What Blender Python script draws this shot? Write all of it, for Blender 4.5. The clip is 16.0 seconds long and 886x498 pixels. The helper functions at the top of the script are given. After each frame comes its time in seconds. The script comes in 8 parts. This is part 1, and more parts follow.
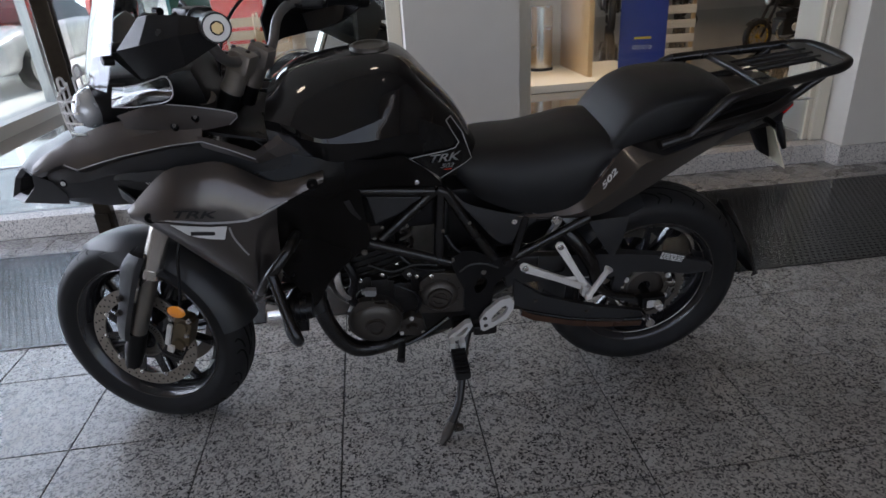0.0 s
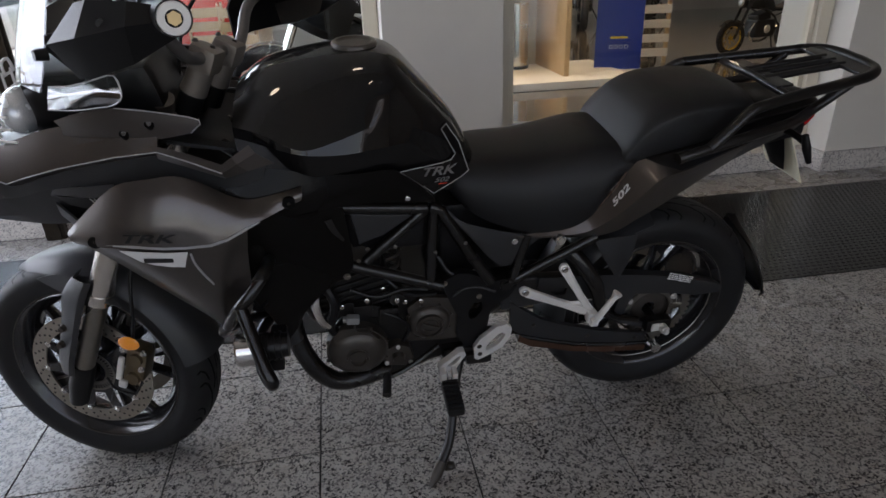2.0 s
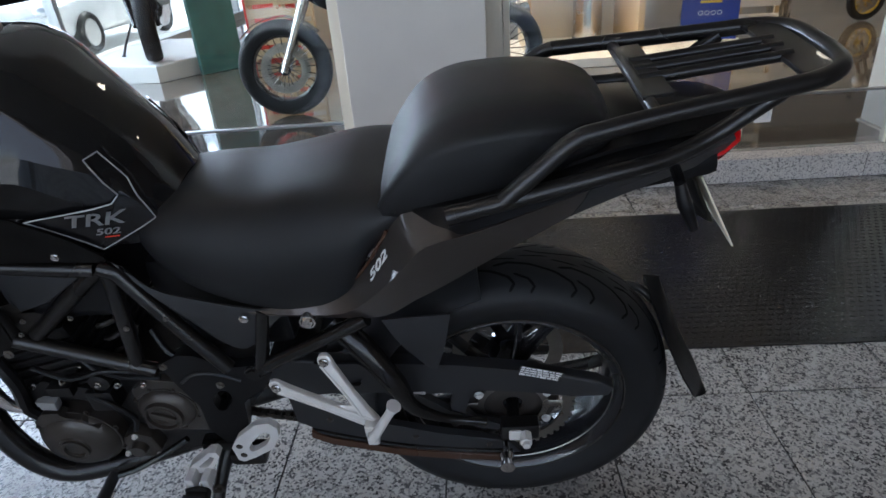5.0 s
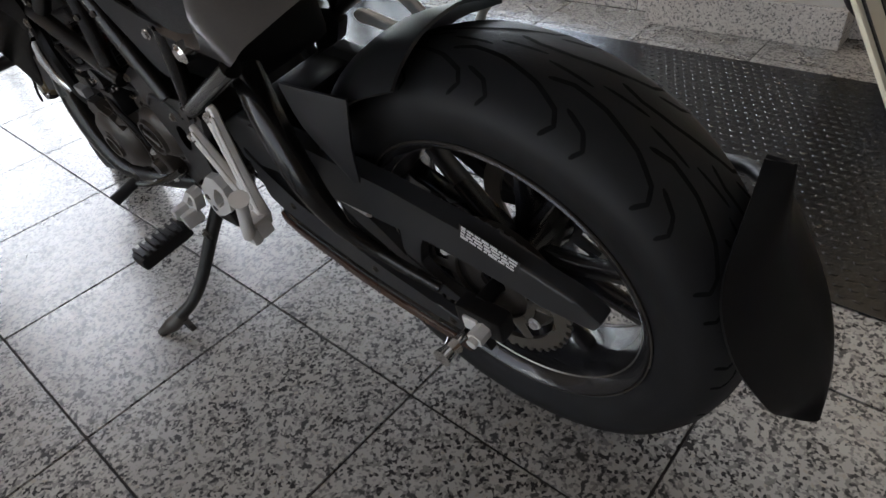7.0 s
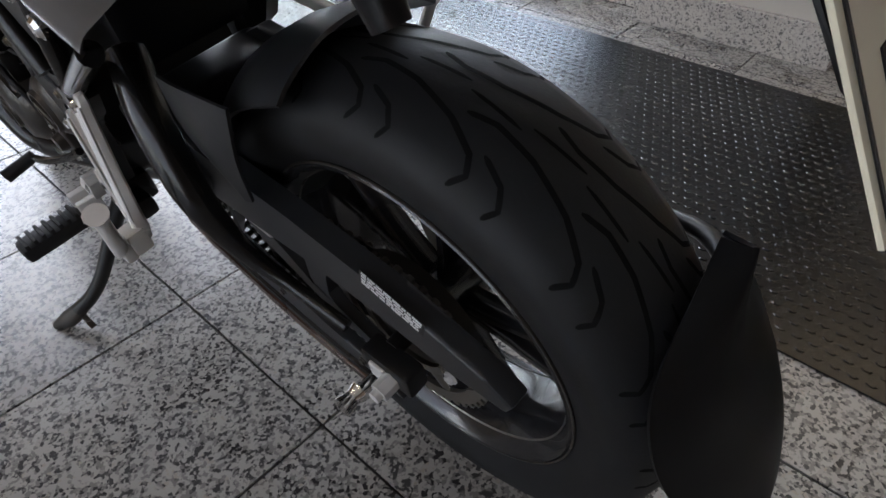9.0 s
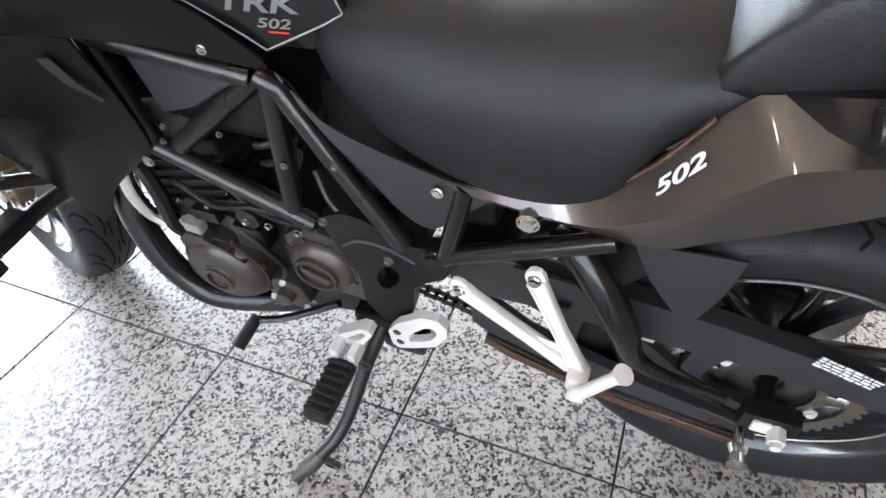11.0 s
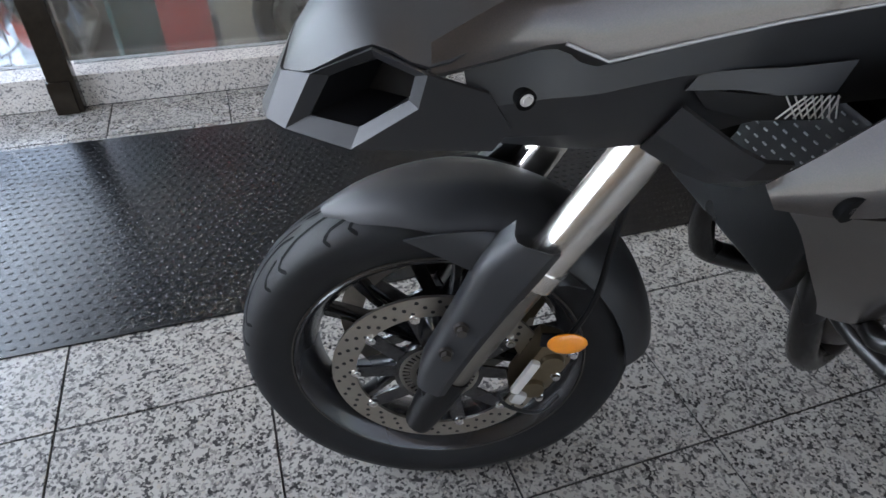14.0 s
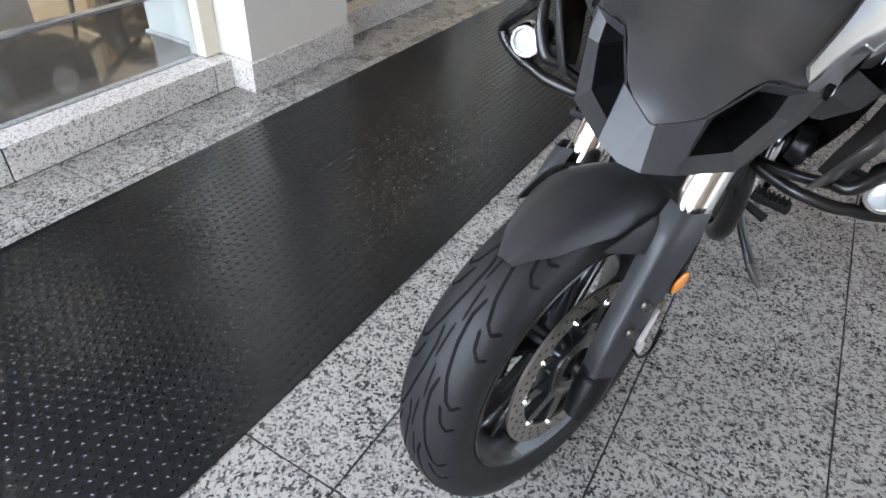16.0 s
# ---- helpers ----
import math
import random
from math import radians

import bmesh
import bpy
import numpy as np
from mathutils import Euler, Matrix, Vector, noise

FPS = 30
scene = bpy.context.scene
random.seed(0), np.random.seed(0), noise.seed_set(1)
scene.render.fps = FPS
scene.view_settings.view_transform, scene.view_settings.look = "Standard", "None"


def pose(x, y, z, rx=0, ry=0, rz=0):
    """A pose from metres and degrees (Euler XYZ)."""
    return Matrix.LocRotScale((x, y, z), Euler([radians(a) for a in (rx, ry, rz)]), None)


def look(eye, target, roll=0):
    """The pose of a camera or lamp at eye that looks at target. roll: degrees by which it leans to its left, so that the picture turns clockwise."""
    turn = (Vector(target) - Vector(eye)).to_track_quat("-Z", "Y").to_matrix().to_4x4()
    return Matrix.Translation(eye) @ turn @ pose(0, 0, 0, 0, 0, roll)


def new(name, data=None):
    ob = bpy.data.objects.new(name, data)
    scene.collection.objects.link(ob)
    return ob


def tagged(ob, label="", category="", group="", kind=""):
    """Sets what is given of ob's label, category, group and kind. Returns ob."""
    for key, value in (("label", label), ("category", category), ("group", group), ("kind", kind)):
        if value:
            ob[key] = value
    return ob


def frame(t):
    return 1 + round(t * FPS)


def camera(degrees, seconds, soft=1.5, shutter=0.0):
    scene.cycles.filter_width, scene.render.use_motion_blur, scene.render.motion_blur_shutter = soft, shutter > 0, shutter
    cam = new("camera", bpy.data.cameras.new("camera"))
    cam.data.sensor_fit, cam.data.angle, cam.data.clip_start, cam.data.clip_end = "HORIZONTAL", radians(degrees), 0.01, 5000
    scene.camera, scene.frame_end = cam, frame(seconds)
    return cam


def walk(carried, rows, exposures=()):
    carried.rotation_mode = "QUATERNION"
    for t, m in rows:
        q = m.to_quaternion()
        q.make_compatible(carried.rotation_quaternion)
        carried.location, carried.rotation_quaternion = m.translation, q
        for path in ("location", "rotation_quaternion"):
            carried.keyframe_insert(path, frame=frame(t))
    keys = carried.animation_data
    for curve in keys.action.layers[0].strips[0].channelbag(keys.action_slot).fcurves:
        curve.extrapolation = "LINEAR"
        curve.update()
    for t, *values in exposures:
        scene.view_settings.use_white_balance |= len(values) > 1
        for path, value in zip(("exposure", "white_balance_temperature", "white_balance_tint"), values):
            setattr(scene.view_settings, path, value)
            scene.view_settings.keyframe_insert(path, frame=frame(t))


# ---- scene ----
cam = camera(71.8, 16.0, soft=1.55)
PATH = [
    (0, (0.182, -1.524, 1.214), (0.365, 0.288, 0.387), -3.6),
    (0.5, (0.123, -1.498, 1.211), (0.312, 0.316, 0.391), -3.6),
    (1, (0.027, -1.44, 1.215), (0.228, 0.372, 0.391), -3.5),
    (1.5, (0.015, -1.406, 1.211), (0.278, 0.399, 0.391), -3.2),
    (2, (0.147, -1.334, 1.203), (0.434, 0.456, 0.359), -2.1),
    (2.5, (0.345, -1.273, 1.202), (0.586, 0.524, 0.359), -2.1),
    (2.8, (0.38, -1.28, 1.166), (0.684, 0.53, 0.37), -2.7),
    (3, (0.484, -1.178, 1.191), (0.711, 0.618, 0.34), -2.4),
    (3.2, (0.556, -1.145, 1.204), (0.748, 0.647, 0.337), -2.5),
    (5.3, (0.963, -0.77, 1.091), (0.777, 0.988, 0.156), -4.5),
    (5.5, (1.012, -0.675, 1.057), (0.757, 1.056, 0.087), -4.5),
    (6, (1.157, -0.474, 0.983), (0.482, 1.087, -0.07), -7.7),
    (6.5, (1.272, -0.445, 0.916), (0.298, 0.875, -0.229), -9.6),
    (7, (1.34, -0.406, 0.846), (0.229, 0.687, -0.406), -8.1),
    (7.5, (1.356, -0.281, 0.791), (0.233, 0.734, -0.516), -7.2),
    (8, (1.35, -0.198, 0.785), (0.242, 0.836, -0.52), -3.2),
    (8.2, (1.345, -0.188, 0.785), (0.24, 0.856, -0.515), -2.6),
    (10.3, (1.009, -0.408, 0.961), (0.178, 0.784, -0.413), -1.9),
    (10.5, (0.923, -0.421, 0.972), (0.119, 0.788, -0.403), -1.5),
    (10.6, (0.88, -0.454, 0.973), (0.135, 0.831, -0.367), 1.4),
    (11, (0.728, -0.572, 1.016), (0.17, 0.798, -0.329), -1.6),
    (11.5, (0.543, -0.654, 1.032), (0.116, 0.784, -0.292), -4.2),
    (12, (0.282, -0.666, 1.044), (-0.046, 0.808, -0.267), -3.5),
    (12.5, (0.01, -0.725, 1.063), (-0.125, 0.8, -0.224), -3.1),
    (13, (-0.235, -0.744, 1.09), (-0.211, 0.842, -0.128), -3.0),
    (13.2, (-0.337, -0.695, 1.072), (-0.215, 0.89, -0.141), -2.3),
    (13.5, (-0.496, -0.596, 1.046), (-0.25, 0.95, -0.199), -1.0),
    (14, (-0.734, -0.477, 1.027), (-0.217, 0.981, -0.24), 1.6),
    (14.5, (-0.941, -0.374, 1.031), (-0.171, 0.96, -0.245), 3.1),
    (15, (-1.029, -0.19, 0.99), (-0.07, 0.993, -0.307), 3.9),
    (15.2, (-1.045, -0.116, 0.99), (-0.03, 1.006, -0.318), 2.6),
    (15.5, (-1.123, -0.048, 1.003), (0.037, 0.952, -0.283), 3.5),
    (16, (-1.254, -0.043, 1.061), (0.128, 0.711, -0.172), 3.9),
]
walk(cam, [(t, look(eye, target, roll)) for t, eye, target, roll in PATH], [(0, 0.08, 6200, 20), (3.0, 0.10, 6600, 20), (5.5, 1.09, 5700, 15), (6.2, 1.44, 6200, 15), (7.0, 0.76, 6700, 17), (7.5, 0.57, 6600, 18), (8.2, 0.52, 6500, 18), (10.5, 2.28, 6500, 17), (11.0, 2.54, 6500, 17), (11.5, 2.32, 6400, 17), (12.0, 2.12, 6400, 16), (12.5, 1.77, 6350, 16), (13.0, 1.02, 6200, 16), (14.0, 0.79, 6250, 16), (14.5, 1.24, 6450, 16), (16.0, 1.44, 6250, 16)])

# ---- light, sky and exposure ----
world = bpy.data.worlds.new("sky")
scene.world = world
world.use_nodes = True
_nt = world.node_tree
_sky = _nt.nodes.new("ShaderNodeTexSky")
_sky.sky_type, _sky.sun_disc = "NISHITA", False
_sky.sun_elevation, _sky.sun_rotation = radians(52), radians(5)
_nt.nodes["Background"].inputs["Strength"].default_value = 0.15
_nt.links.new(_sky.outputs[0], _nt.nodes["Background"].inputs["Color"])


def lamp(name, kind, m, energy, color=(1, 1, 1), **kw):
    data = bpy.data.lights.new(name, kind)
    data.energy, data.color = energy, color
    for k, v in kw.items():
        if k == "size":
            data.size = v
        elif k == "size_y":
            data.shape, data.size_y = "RECTANGLE", v
        elif k == "angle":
            data.angle = v
        elif k == "spread":
            data.spread = v
    ob = new(name, data)
    ob.matrix_world = m
    return ob


lamp("sun", "SUN", look((0.6, 7, 9), (0, 0, 0)), 5.0, (1, 0.95, 0.86), angle=radians(0.5))
# daylight that comes in through the street windows
lamp("window_light_north", "AREA", look((-2.92, 5.2, 2.30), (2, 5.0, 0.9)), 120, (0.77, 0.86, 1), size=5.6, size_y=1.4)
lamp("window_light_south", "AREA", look((-2.92, 0.78, 1.45), (2, 0.40, 0.55)), 46, (0.77, 0.86, 1), size=2.1, size_y=2.2)
# broad fill lamp added in the south to brighten the motorcycle's left side
lamp("entrance_light", "AREA", look((0.70, -3.18, 1.45), (0.6, 0, 0.7)), 22, (1, 0.97, 0.93), size=5.0, size_y=2.3)
# ceiling lights of the showroom
for _x, _y in ((2.2, 4.2), (5.2, 5.2), (4.4, 8.4), (0.4, 6.6)):
    lamp("showroom_light", "AREA", look((_x, _y, 3.1), (_x, _y, 0)), 30.0, (1, 0.74, 0.44), size=2.4, size_y=2.4, spread=radians(95))


# ---- materials ----
def _sock(node, name, value):
    if name in node.inputs:
        node.inputs[name].default_value = value


def material(name, base, rough=0.5, metal=0.0, vary=0.12, scale=30.0, bump=0.0, bump_scale=200.0, coat=0.0, spec=0.5,
             rough_vary=0.08, flakes=0.0, per_object=0.0, transmission=0.0, emit=None, alpha=1.0):
    """A surface with variation of colour and gloss at two scales, and fine relief."""
    m = bpy.data.materials.new(name)
    m.use_nodes = True
    nt = m.node_tree
    b = nt.nodes["Principled BSDF"]
    _sock(b, "Metallic", metal)
    _sock(b, "Coat Weight", coat)
    _sock(b, "Coat Roughness", 0.03)
    _sock(b, "Specular IOR Level", spec)
    _sock(b, "Transmission Weight", transmission)
    tc = nt.nodes.new("ShaderNodeTexCoord")
    n1 = nt.nodes.new("ShaderNodeTexNoise")
    _sock(n1, "Scale", scale)
    _sock(n1, "Detail", 6.0)
    n2 = nt.nodes.new("ShaderNodeTexNoise")
    _sock(n2, "Scale", scale * 0.13)
    _sock(n2, "Detail", 3.0)
    for n in (n1, n2):
        nt.links.new(tc.outputs["Object"], n.inputs["Vector"])
    add = nt.nodes.new("ShaderNodeMath")
    add.operation = "ADD"
    nt.links.new(n1.outputs["Fac"], add.inputs[0])
    nt.links.new(n2.outputs["Fac"], add.inputs[1])
    src = add.outputs[0]
    lo, hi = 0.0, 2.0
    if per_object:
        info = nt.nodes.new("ShaderNodeObjectInfo")
        mul = nt.nodes.new("ShaderNodeMath")
        mul.operation = "MULTIPLY_ADD"
        nt.links.new(info.outputs["Random"], mul.inputs[0])
        mul.inputs[1].default_value = per_object
        nt.links.new(src, mul.inputs[2])
        src = mul.outputs[0]
    ramp = nt.nodes.new("ShaderNodeMapRange")
    _sock(ramp, "From Min", 0.55)
    _sock(ramp, "From Max", 1.45)
    nt.links.new(src, ramp.inputs["Value"])
    mix = nt.nodes.new("ShaderNodeMix")
    mix.data_type = "RGBA"
    mix.inputs["A"].default_value = (*[c * (1 - vary) for c in base], 1)
    mix.inputs["B"].default_value = (*[min(1, c * (1 + vary)) for c in base], 1)
    nt.links.new(ramp.outputs[0], mix.inputs["Factor"])
    out = mix.outputs["Result"]
    if flakes:
        vo = nt.nodes.new("ShaderNodeTexVoronoi")
        _sock(vo, "Scale", 1400.0)
        nt.links.new(tc.outputs["Object"], vo.inputs["Vector"])
        mx = nt.nodes.new("ShaderNodeMix")
        mx.data_type = "RGBA"
        mx.blend_type = "OVERLAY"
        mx.inputs["Factor"].default_value = flakes
        nt.links.new(out, mx.inputs["A"])
        nt.links.new(vo.outputs["Color"], mx.inputs["B"])
        hs = nt.nodes.new("ShaderNodeHueSaturation")
        hs.inputs["Saturation"].default_value = 0.4
        nt.links.new(mx.outputs["Result"], hs.inputs["Color"])
        out = hs.outputs["Color"]
    nt.links.new(out, b.inputs["Base Color"])
    rr = nt.nodes.new("ShaderNodeMapRange")
    _sock(rr, "From Min", 0.3)
    _sock(rr, "From Max", 0.7)
    _sock(rr, "To Min", max(0.02, rough - rough_vary))
    _sock(rr, "To Max", min(1.0, rough + rough_vary))
    nt.links.new(n2.outputs["Fac"], rr.inputs["Value"])
    nt.links.new(rr.outputs[0], b.inputs["Roughness"])
    if bump:
        n3 = nt.nodes.new("ShaderNodeTexNoise")
        _sock(n3, "Scale", bump_scale)
        _sock(n3, "Detail", 4.0)
        nt.links.new(tc.outputs["Object"], n3.inputs["Vector"])
        bp = nt.nodes.new("ShaderNodeBump")
        bp.inputs["Strength"].default_value = bump
        bp.inputs["Distance"].default_value = 0.004
        nt.links.new(n3.outputs["Fac"], bp.inputs["Height"])
        nt.links.new(bp.outputs[0], b.inputs["Normal"])
    if emit:
        b.inputs["Emission Color"].default_value = (*emit[:3], 1)
        b.inputs["Emission Strength"].default_value = emit[3]
    return m


def granite(name, light, mid, dark, tan, rough=0.30, scale=205.0, dark_share=0.07):
    """Speckled granite: light ground, grey and black crystals; each slab is cut from another place of the block."""
    m = bpy.data.materials.new(name)
    m.use_nodes = True
    nt = m.node_tree
    b = nt.nodes["Principled BSDF"]
    tc = nt.nodes.new("ShaderNodeTexCoord")
    info = nt.nodes.new("ShaderNodeObjectInfo")
    off = nt.nodes.new("ShaderNodeVectorMath")
    off.operation = "MULTIPLY_ADD"
    nt.links.new(info.outputs["Random"], off.inputs[0])
    off.inputs[1].default_value = (37.0, 19.0, 53.0)
    nt.links.new(tc.outputs["Object"], off.inputs[2])
    wob = nt.nodes.new("ShaderNodeTexNoise")
    _sock(wob, "Scale", scale * 0.9)
    _sock(wob, "Detail", 2.0)
    nt.links.new(off.outputs[0], wob.inputs["Vector"])
    warp = nt.nodes.new("ShaderNodeVectorMath")
    warp.operation = "MULTIPLY_ADD"
    nt.links.new(wob.outputs["Color"], warp.inputs[0])
    warp.inputs[1].default_value = (0.006, 0.006, 0.006)
    nt.links.new(off.outputs[0], warp.inputs[2])
    vo = nt.nodes.new("ShaderNodeTexVoronoi")
    _sock(vo, "Scale", scale)
    nt.links.new(warp.outputs[0], vo.inputs["Vector"])
    sep = nt.nodes.new("ShaderNodeSeparateColor")
    nt.links.new(vo.outputs["Color"], sep.inputs[0])
    cl = nt.nodes.new("ShaderNodeTexNoise")
    _sock(cl, "Scale", scale * 0.28)
    _sock(cl, "Detail", 3.0)
    nt.links.new(off.outputs[0], cl.inputs["Vector"])
    mixf = nt.nodes.new("ShaderNodeMath")
    mixf.operation = "MULTIPLY_ADD"
    nt.links.new(cl.outputs["Fac"], mixf.inputs[0])
    mixf.inputs[1].default_value = 0.9
    nt.links.new(sep.outputs[0], mixf.inputs[2])
    ramp = nt.nodes.new("ShaderNodeValToRGB")
    el = ramp.color_ramp.elements
    ramp.color_ramp.interpolation = "LINEAR"
    d = 0.36 + dark_share
    el[0].position, el[0].color = 0.0, (*dark, 1)
    el[1].position, el[1].color = 1.0, (*light, 1)
    for p, c in ((d * 0.86, dark), (d, mid), (d + 0.10, mid), (d + 0.16, light), (0.90, light), (0.94, tan)):
        e = el.new(p)
        e.color = (*c, 1)
    sc = nt.nodes.new("ShaderNodeMath")
    sc.operation = "MULTIPLY"
    nt.links.new(mixf.outputs[0], sc.inputs[0])
    sc.inputs[1].default_value = 0.62
    nt.links.new(sc.outputs[0], ramp.inputs["Fac"])
    big = nt.nodes.new("ShaderNodeTexNoise")
    _sock(big, "Scale", 7.0)
    nt.links.new(off.outputs[0], big.inputs["Vector"])
    mr = nt.nodes.new("ShaderNodeMapRange")
    _sock(mr, "From Min", 0.3)
    _sock(mr, "From Max", 0.7)
    _sock(mr, "To Min", 0.95)
    _sock(mr, "To Max", 1.05)
    nt.links.new(big.outputs["Fac"], mr.inputs["Value"])
    mul = nt.nodes.new("ShaderNodeMix")
    mul.data_type, mul.blend_type = "RGBA", "MULTIPLY"
    mul.inputs["Factor"].default_value = 1.0
    nt.links.new(ramp.outputs["Color"], mul.inputs["A"])
    nt.links.new(mr.outputs[0], mul.inputs["B"])
    nt.links.new(mul.outputs["Result"], b.inputs["Base Color"])
    rr = nt.nodes.new("ShaderNodeMapRange")
    _sock(rr, "To Min", rough - 0.02)
    _sock(rr, "To Max", rough + 0.03)
    _sock(b, "Specular IOR Level", 0.46)
    nt.links.new(big.outputs["Fac"], rr.inputs["Value"])
    nt.links.new(rr.outputs[0], b.inputs["Roughness"])
    return m


M = {}
M["granite"] = granite("granite_floor", (0.335, 0.322, 0.295), (0.185, 0.177, 0.167), (0.036, 0.035, 0.035), (0.31, 0.275, 0.23), 0.27, 190.0, 0.085)
M["granite_kerb"] = granite("granite_kerb", (0.60, 0.57, 0.53), (0.47, 0.44, 0.41), (0.17, 0.165, 0.16), (0.50, 0.44, 0.38), 0.35, 210.0, 0.05)
M["joint"] = material("joint", (0.035, 0.034, 0.033), 0.8)
M["rubber_mat"] = material("rubber_mat", (0.0042, 0.0050, 0.0064), 0.20, spec=0.50, vary=0.12, scale=14, bump=0.08, bump_scale=500, rough_vary=0.03)
M["stone"] = material("stone", (0.105, 0.086, 0.066), 0.07, vary=0.14, scale=5, spec=0.75, coat=0.5, rough_vary=0.03)
M["plaster"] = material("plaster", (0.64, 0.61, 0.55), 0.75, vary=0.03, scale=8, bump=0.06, bump_scale=120)
M["white_paint"] = material("white_paint", (0.78, 0.76, 0.72), 0.5, vary=0.04, scale=6)
M["ceiling"] = material("ceiling_paint", (0.32, 0.30, 0.27), 0.8, vary=0.03, scale=3)
M["frame_beige"] = material("frame_beige", (0.62, 0.57, 0.46), 0.4, vary=0.04, scale=10)
M["dark_post"] = material("dark_post", (0.035, 0.028, 0.020), 0.16, metal=0.5, vary=0.4, scale=40)
M["alu_frame"] = material("alu_frame", (0.45, 0.46, 0.47), 0.35, metal=0.9, vary=0.08)
M["tan_wall"] = material("tan_stone_wall", (0.46, 0.35, 0.25), 0.35, vary=0.18, scale=5, rough_vary=0.08)
M["brown_wall"] = material("brown_stone_wall", (0.13, 0.088, 0.058), 0.30, vary=0.25, scale=6, rough_vary=0.08)
M["wood"] = material("light_wood", (0.56, 0.40, 0.22), 0.45, vary=0.16, scale=22, bump=0.05)
M["blue"] = material("blue_print", (0.010, 0.035, 0.30), 0.35, vary=0.10, scale=5)
M["red"] = material("red_panel", (0.62, 0.035, 0.014), 0.4, vary=0.08, scale=5)
M["steel"] = material("brushed_steel", (0.62, 0.61, 0.59), 0.22, metal=1.0, vary=0.08, scale=60)
M["yellow"] = material("yellow_print", (0.70, 0.52, 0.05), 0.4)
M["pale"] = material("pale_print", (0.60, 0.64, 0.80), 0.4)
M["asphalt"] = material("street", (0.58, 0.57, 0.55), 0.85, vary=0.15, scale=10, bump=0.2)
# house fronts emit: brightness added to the backdrop, no lamps there
M["facade"] = material("glowing_far_facade", (0.78, 0.75, 0.70), 0.8, vary=0.10, scale=3, emit=(0.88, 0.94, 1.0, 2.2))
M["lamp_glow"] = material("lamp_glow", (1, 0.9, 0.75), 0.5, emit=(1, 0.84, 0.62, 16.0))
# motorcycle
M["tyre"] = material("tyre_rubber", (0.0105, 0.0105, 0.0110), 0.54, vary=0.30, scale=25, spec=0.28, bump=0.06, bump_scale=300, rough_vary=0.10)
# darker than the tyre: shade of tread cuts and screw holes as colour
M["recess_shade"] = material("recess_shade", (0.0032, 0.0032, 0.0034), 0.80, vary=0.2, spec=0.12)
M["rim"] = material("black_rim", (0.012, 0.012, 0.013), 0.24, vary=0.2, scale=30, coat=0.5)
M["bronze"] = material("bronze_grey_paint", (0.088, 0.064, 0.048), 0.33, metal=0.85, vary=0.06, scale=20, coat=0.75, flakes=0.10, rough_vary=0.04)
M["black_gloss"] = material("black_gloss_paint", (0.0028, 0.0028, 0.0030), 0.50, vary=0.15, scale=12, spec=0.10, coat=0.85, rough_vary=0.04)
M["plastic"] = material("grey_black_plastic", (0.018, 0.0185, 0.0195), 0.40, vary=0.14, scale=16, spec=0.48, bump=0.05, bump_scale=900, rough_vary=0.07)
M["satin"] = material("satin_black_panel", (0.0042, 0.0038, 0.0035), 0.30, vary=0.14, scale=9, spec=0.15, bump=0.03, bump_scale=900, rough_vary=0.07)
M["plastic_dark"] = material("black_plastic", (0.0042, 0.0042, 0.0046), 0.36, spec=0.28, vary=0.2, scale=18, bump=0.05, bump_scale=800)
M["frame"] = material("black_frame_paint", (0.0050, 0.0046, 0.0043), 0.28, spec=0.40, vary=0.2, scale=30, coat=0.18, rough_vary=0.08)
M["engine"] = material("engine_black", (0.0065, 0.0062, 0.006), 0.34, metal=0.2, vary=0.25, scale=45, bump=0.15, bump_scale=400)
M["engine_grey"] = material("engine_grey", (0.060, 0.053, 0.046), 0.34, metal=0.5, vary=0.15, scale=35, bump=0.08, bump_scale=300)
M["alu"] = material("cast_aluminium", (0.66, 0.645, 0.62), 0.42, metal=0.25, vary=0.10, scale=50, bump=0.05, bump_scale=500)
M["riser"] = material("riser_cast", (0.26, 0.235, 0.21), 0.42, metal=0.7, vary=0.12, scale=50, bump=0.06, bump_scale=400)
M["bar_grey"] = material("handlebar_grey", (0.16, 0.155, 0.15), 0.36, metal=0.7, vary=0.10, scale=40)
M["chrome"] = material("polished_steel", (0.78, 0.77, 0.75), 0.12, metal=1.0, vary=0.05, scale=60)
M["fork_gold"] = material("fork_tube", (0.78, 0.75, 0.70), 0.20, metal=1.0, vary=0.05, scale=40)
M["fork_lower"] = material("fork_lower_grey", (0.24, 0.225, 0.20), 0.32, metal=0.9, vary=0.10, scale=50)
M["disc"] = material("brake_disc_steel", (0.405, 0.375, 0.323), 0.34, metal=0.95, vary=0.10, scale=90, rough_vary=0.06)
M["caliper"] = material("caliper_gold", (0.17, 0.135, 0.085), 0.35, metal=0.8, vary=0.2, scale=60)
M["seat"] = material("seat_vinyl", (0.0080, 0.0083, 0.0090), 0.42, vary=0.18, scale=10, spec=0.31, bump=0.22, bump_scale=750, rough_vary=0.06)
M["amber"] = material("amber_reflector", (0.90, 0.30, 0.010), 0.12, vary=0.06, scale=120, coat=1.0, bump=0.3, bump_scale=500)
M["red_lens"] = material("red_lens", (0.55, 0.008, 0.010), 0.10, vary=0.05, coat=1.0)
M["white_ring"] = material("white_ring", (0.74, 0.73, 0.70), 0.4, vary=0.05)
M["silver_print"] = material("silver_print", (0.36, 0.36, 0.36), 0.35, metal=0.3, vary=0.05)
M["grey_print"] = material("grey_print", (0.20, 0.20, 0.20), 0.4, vary=0.05)
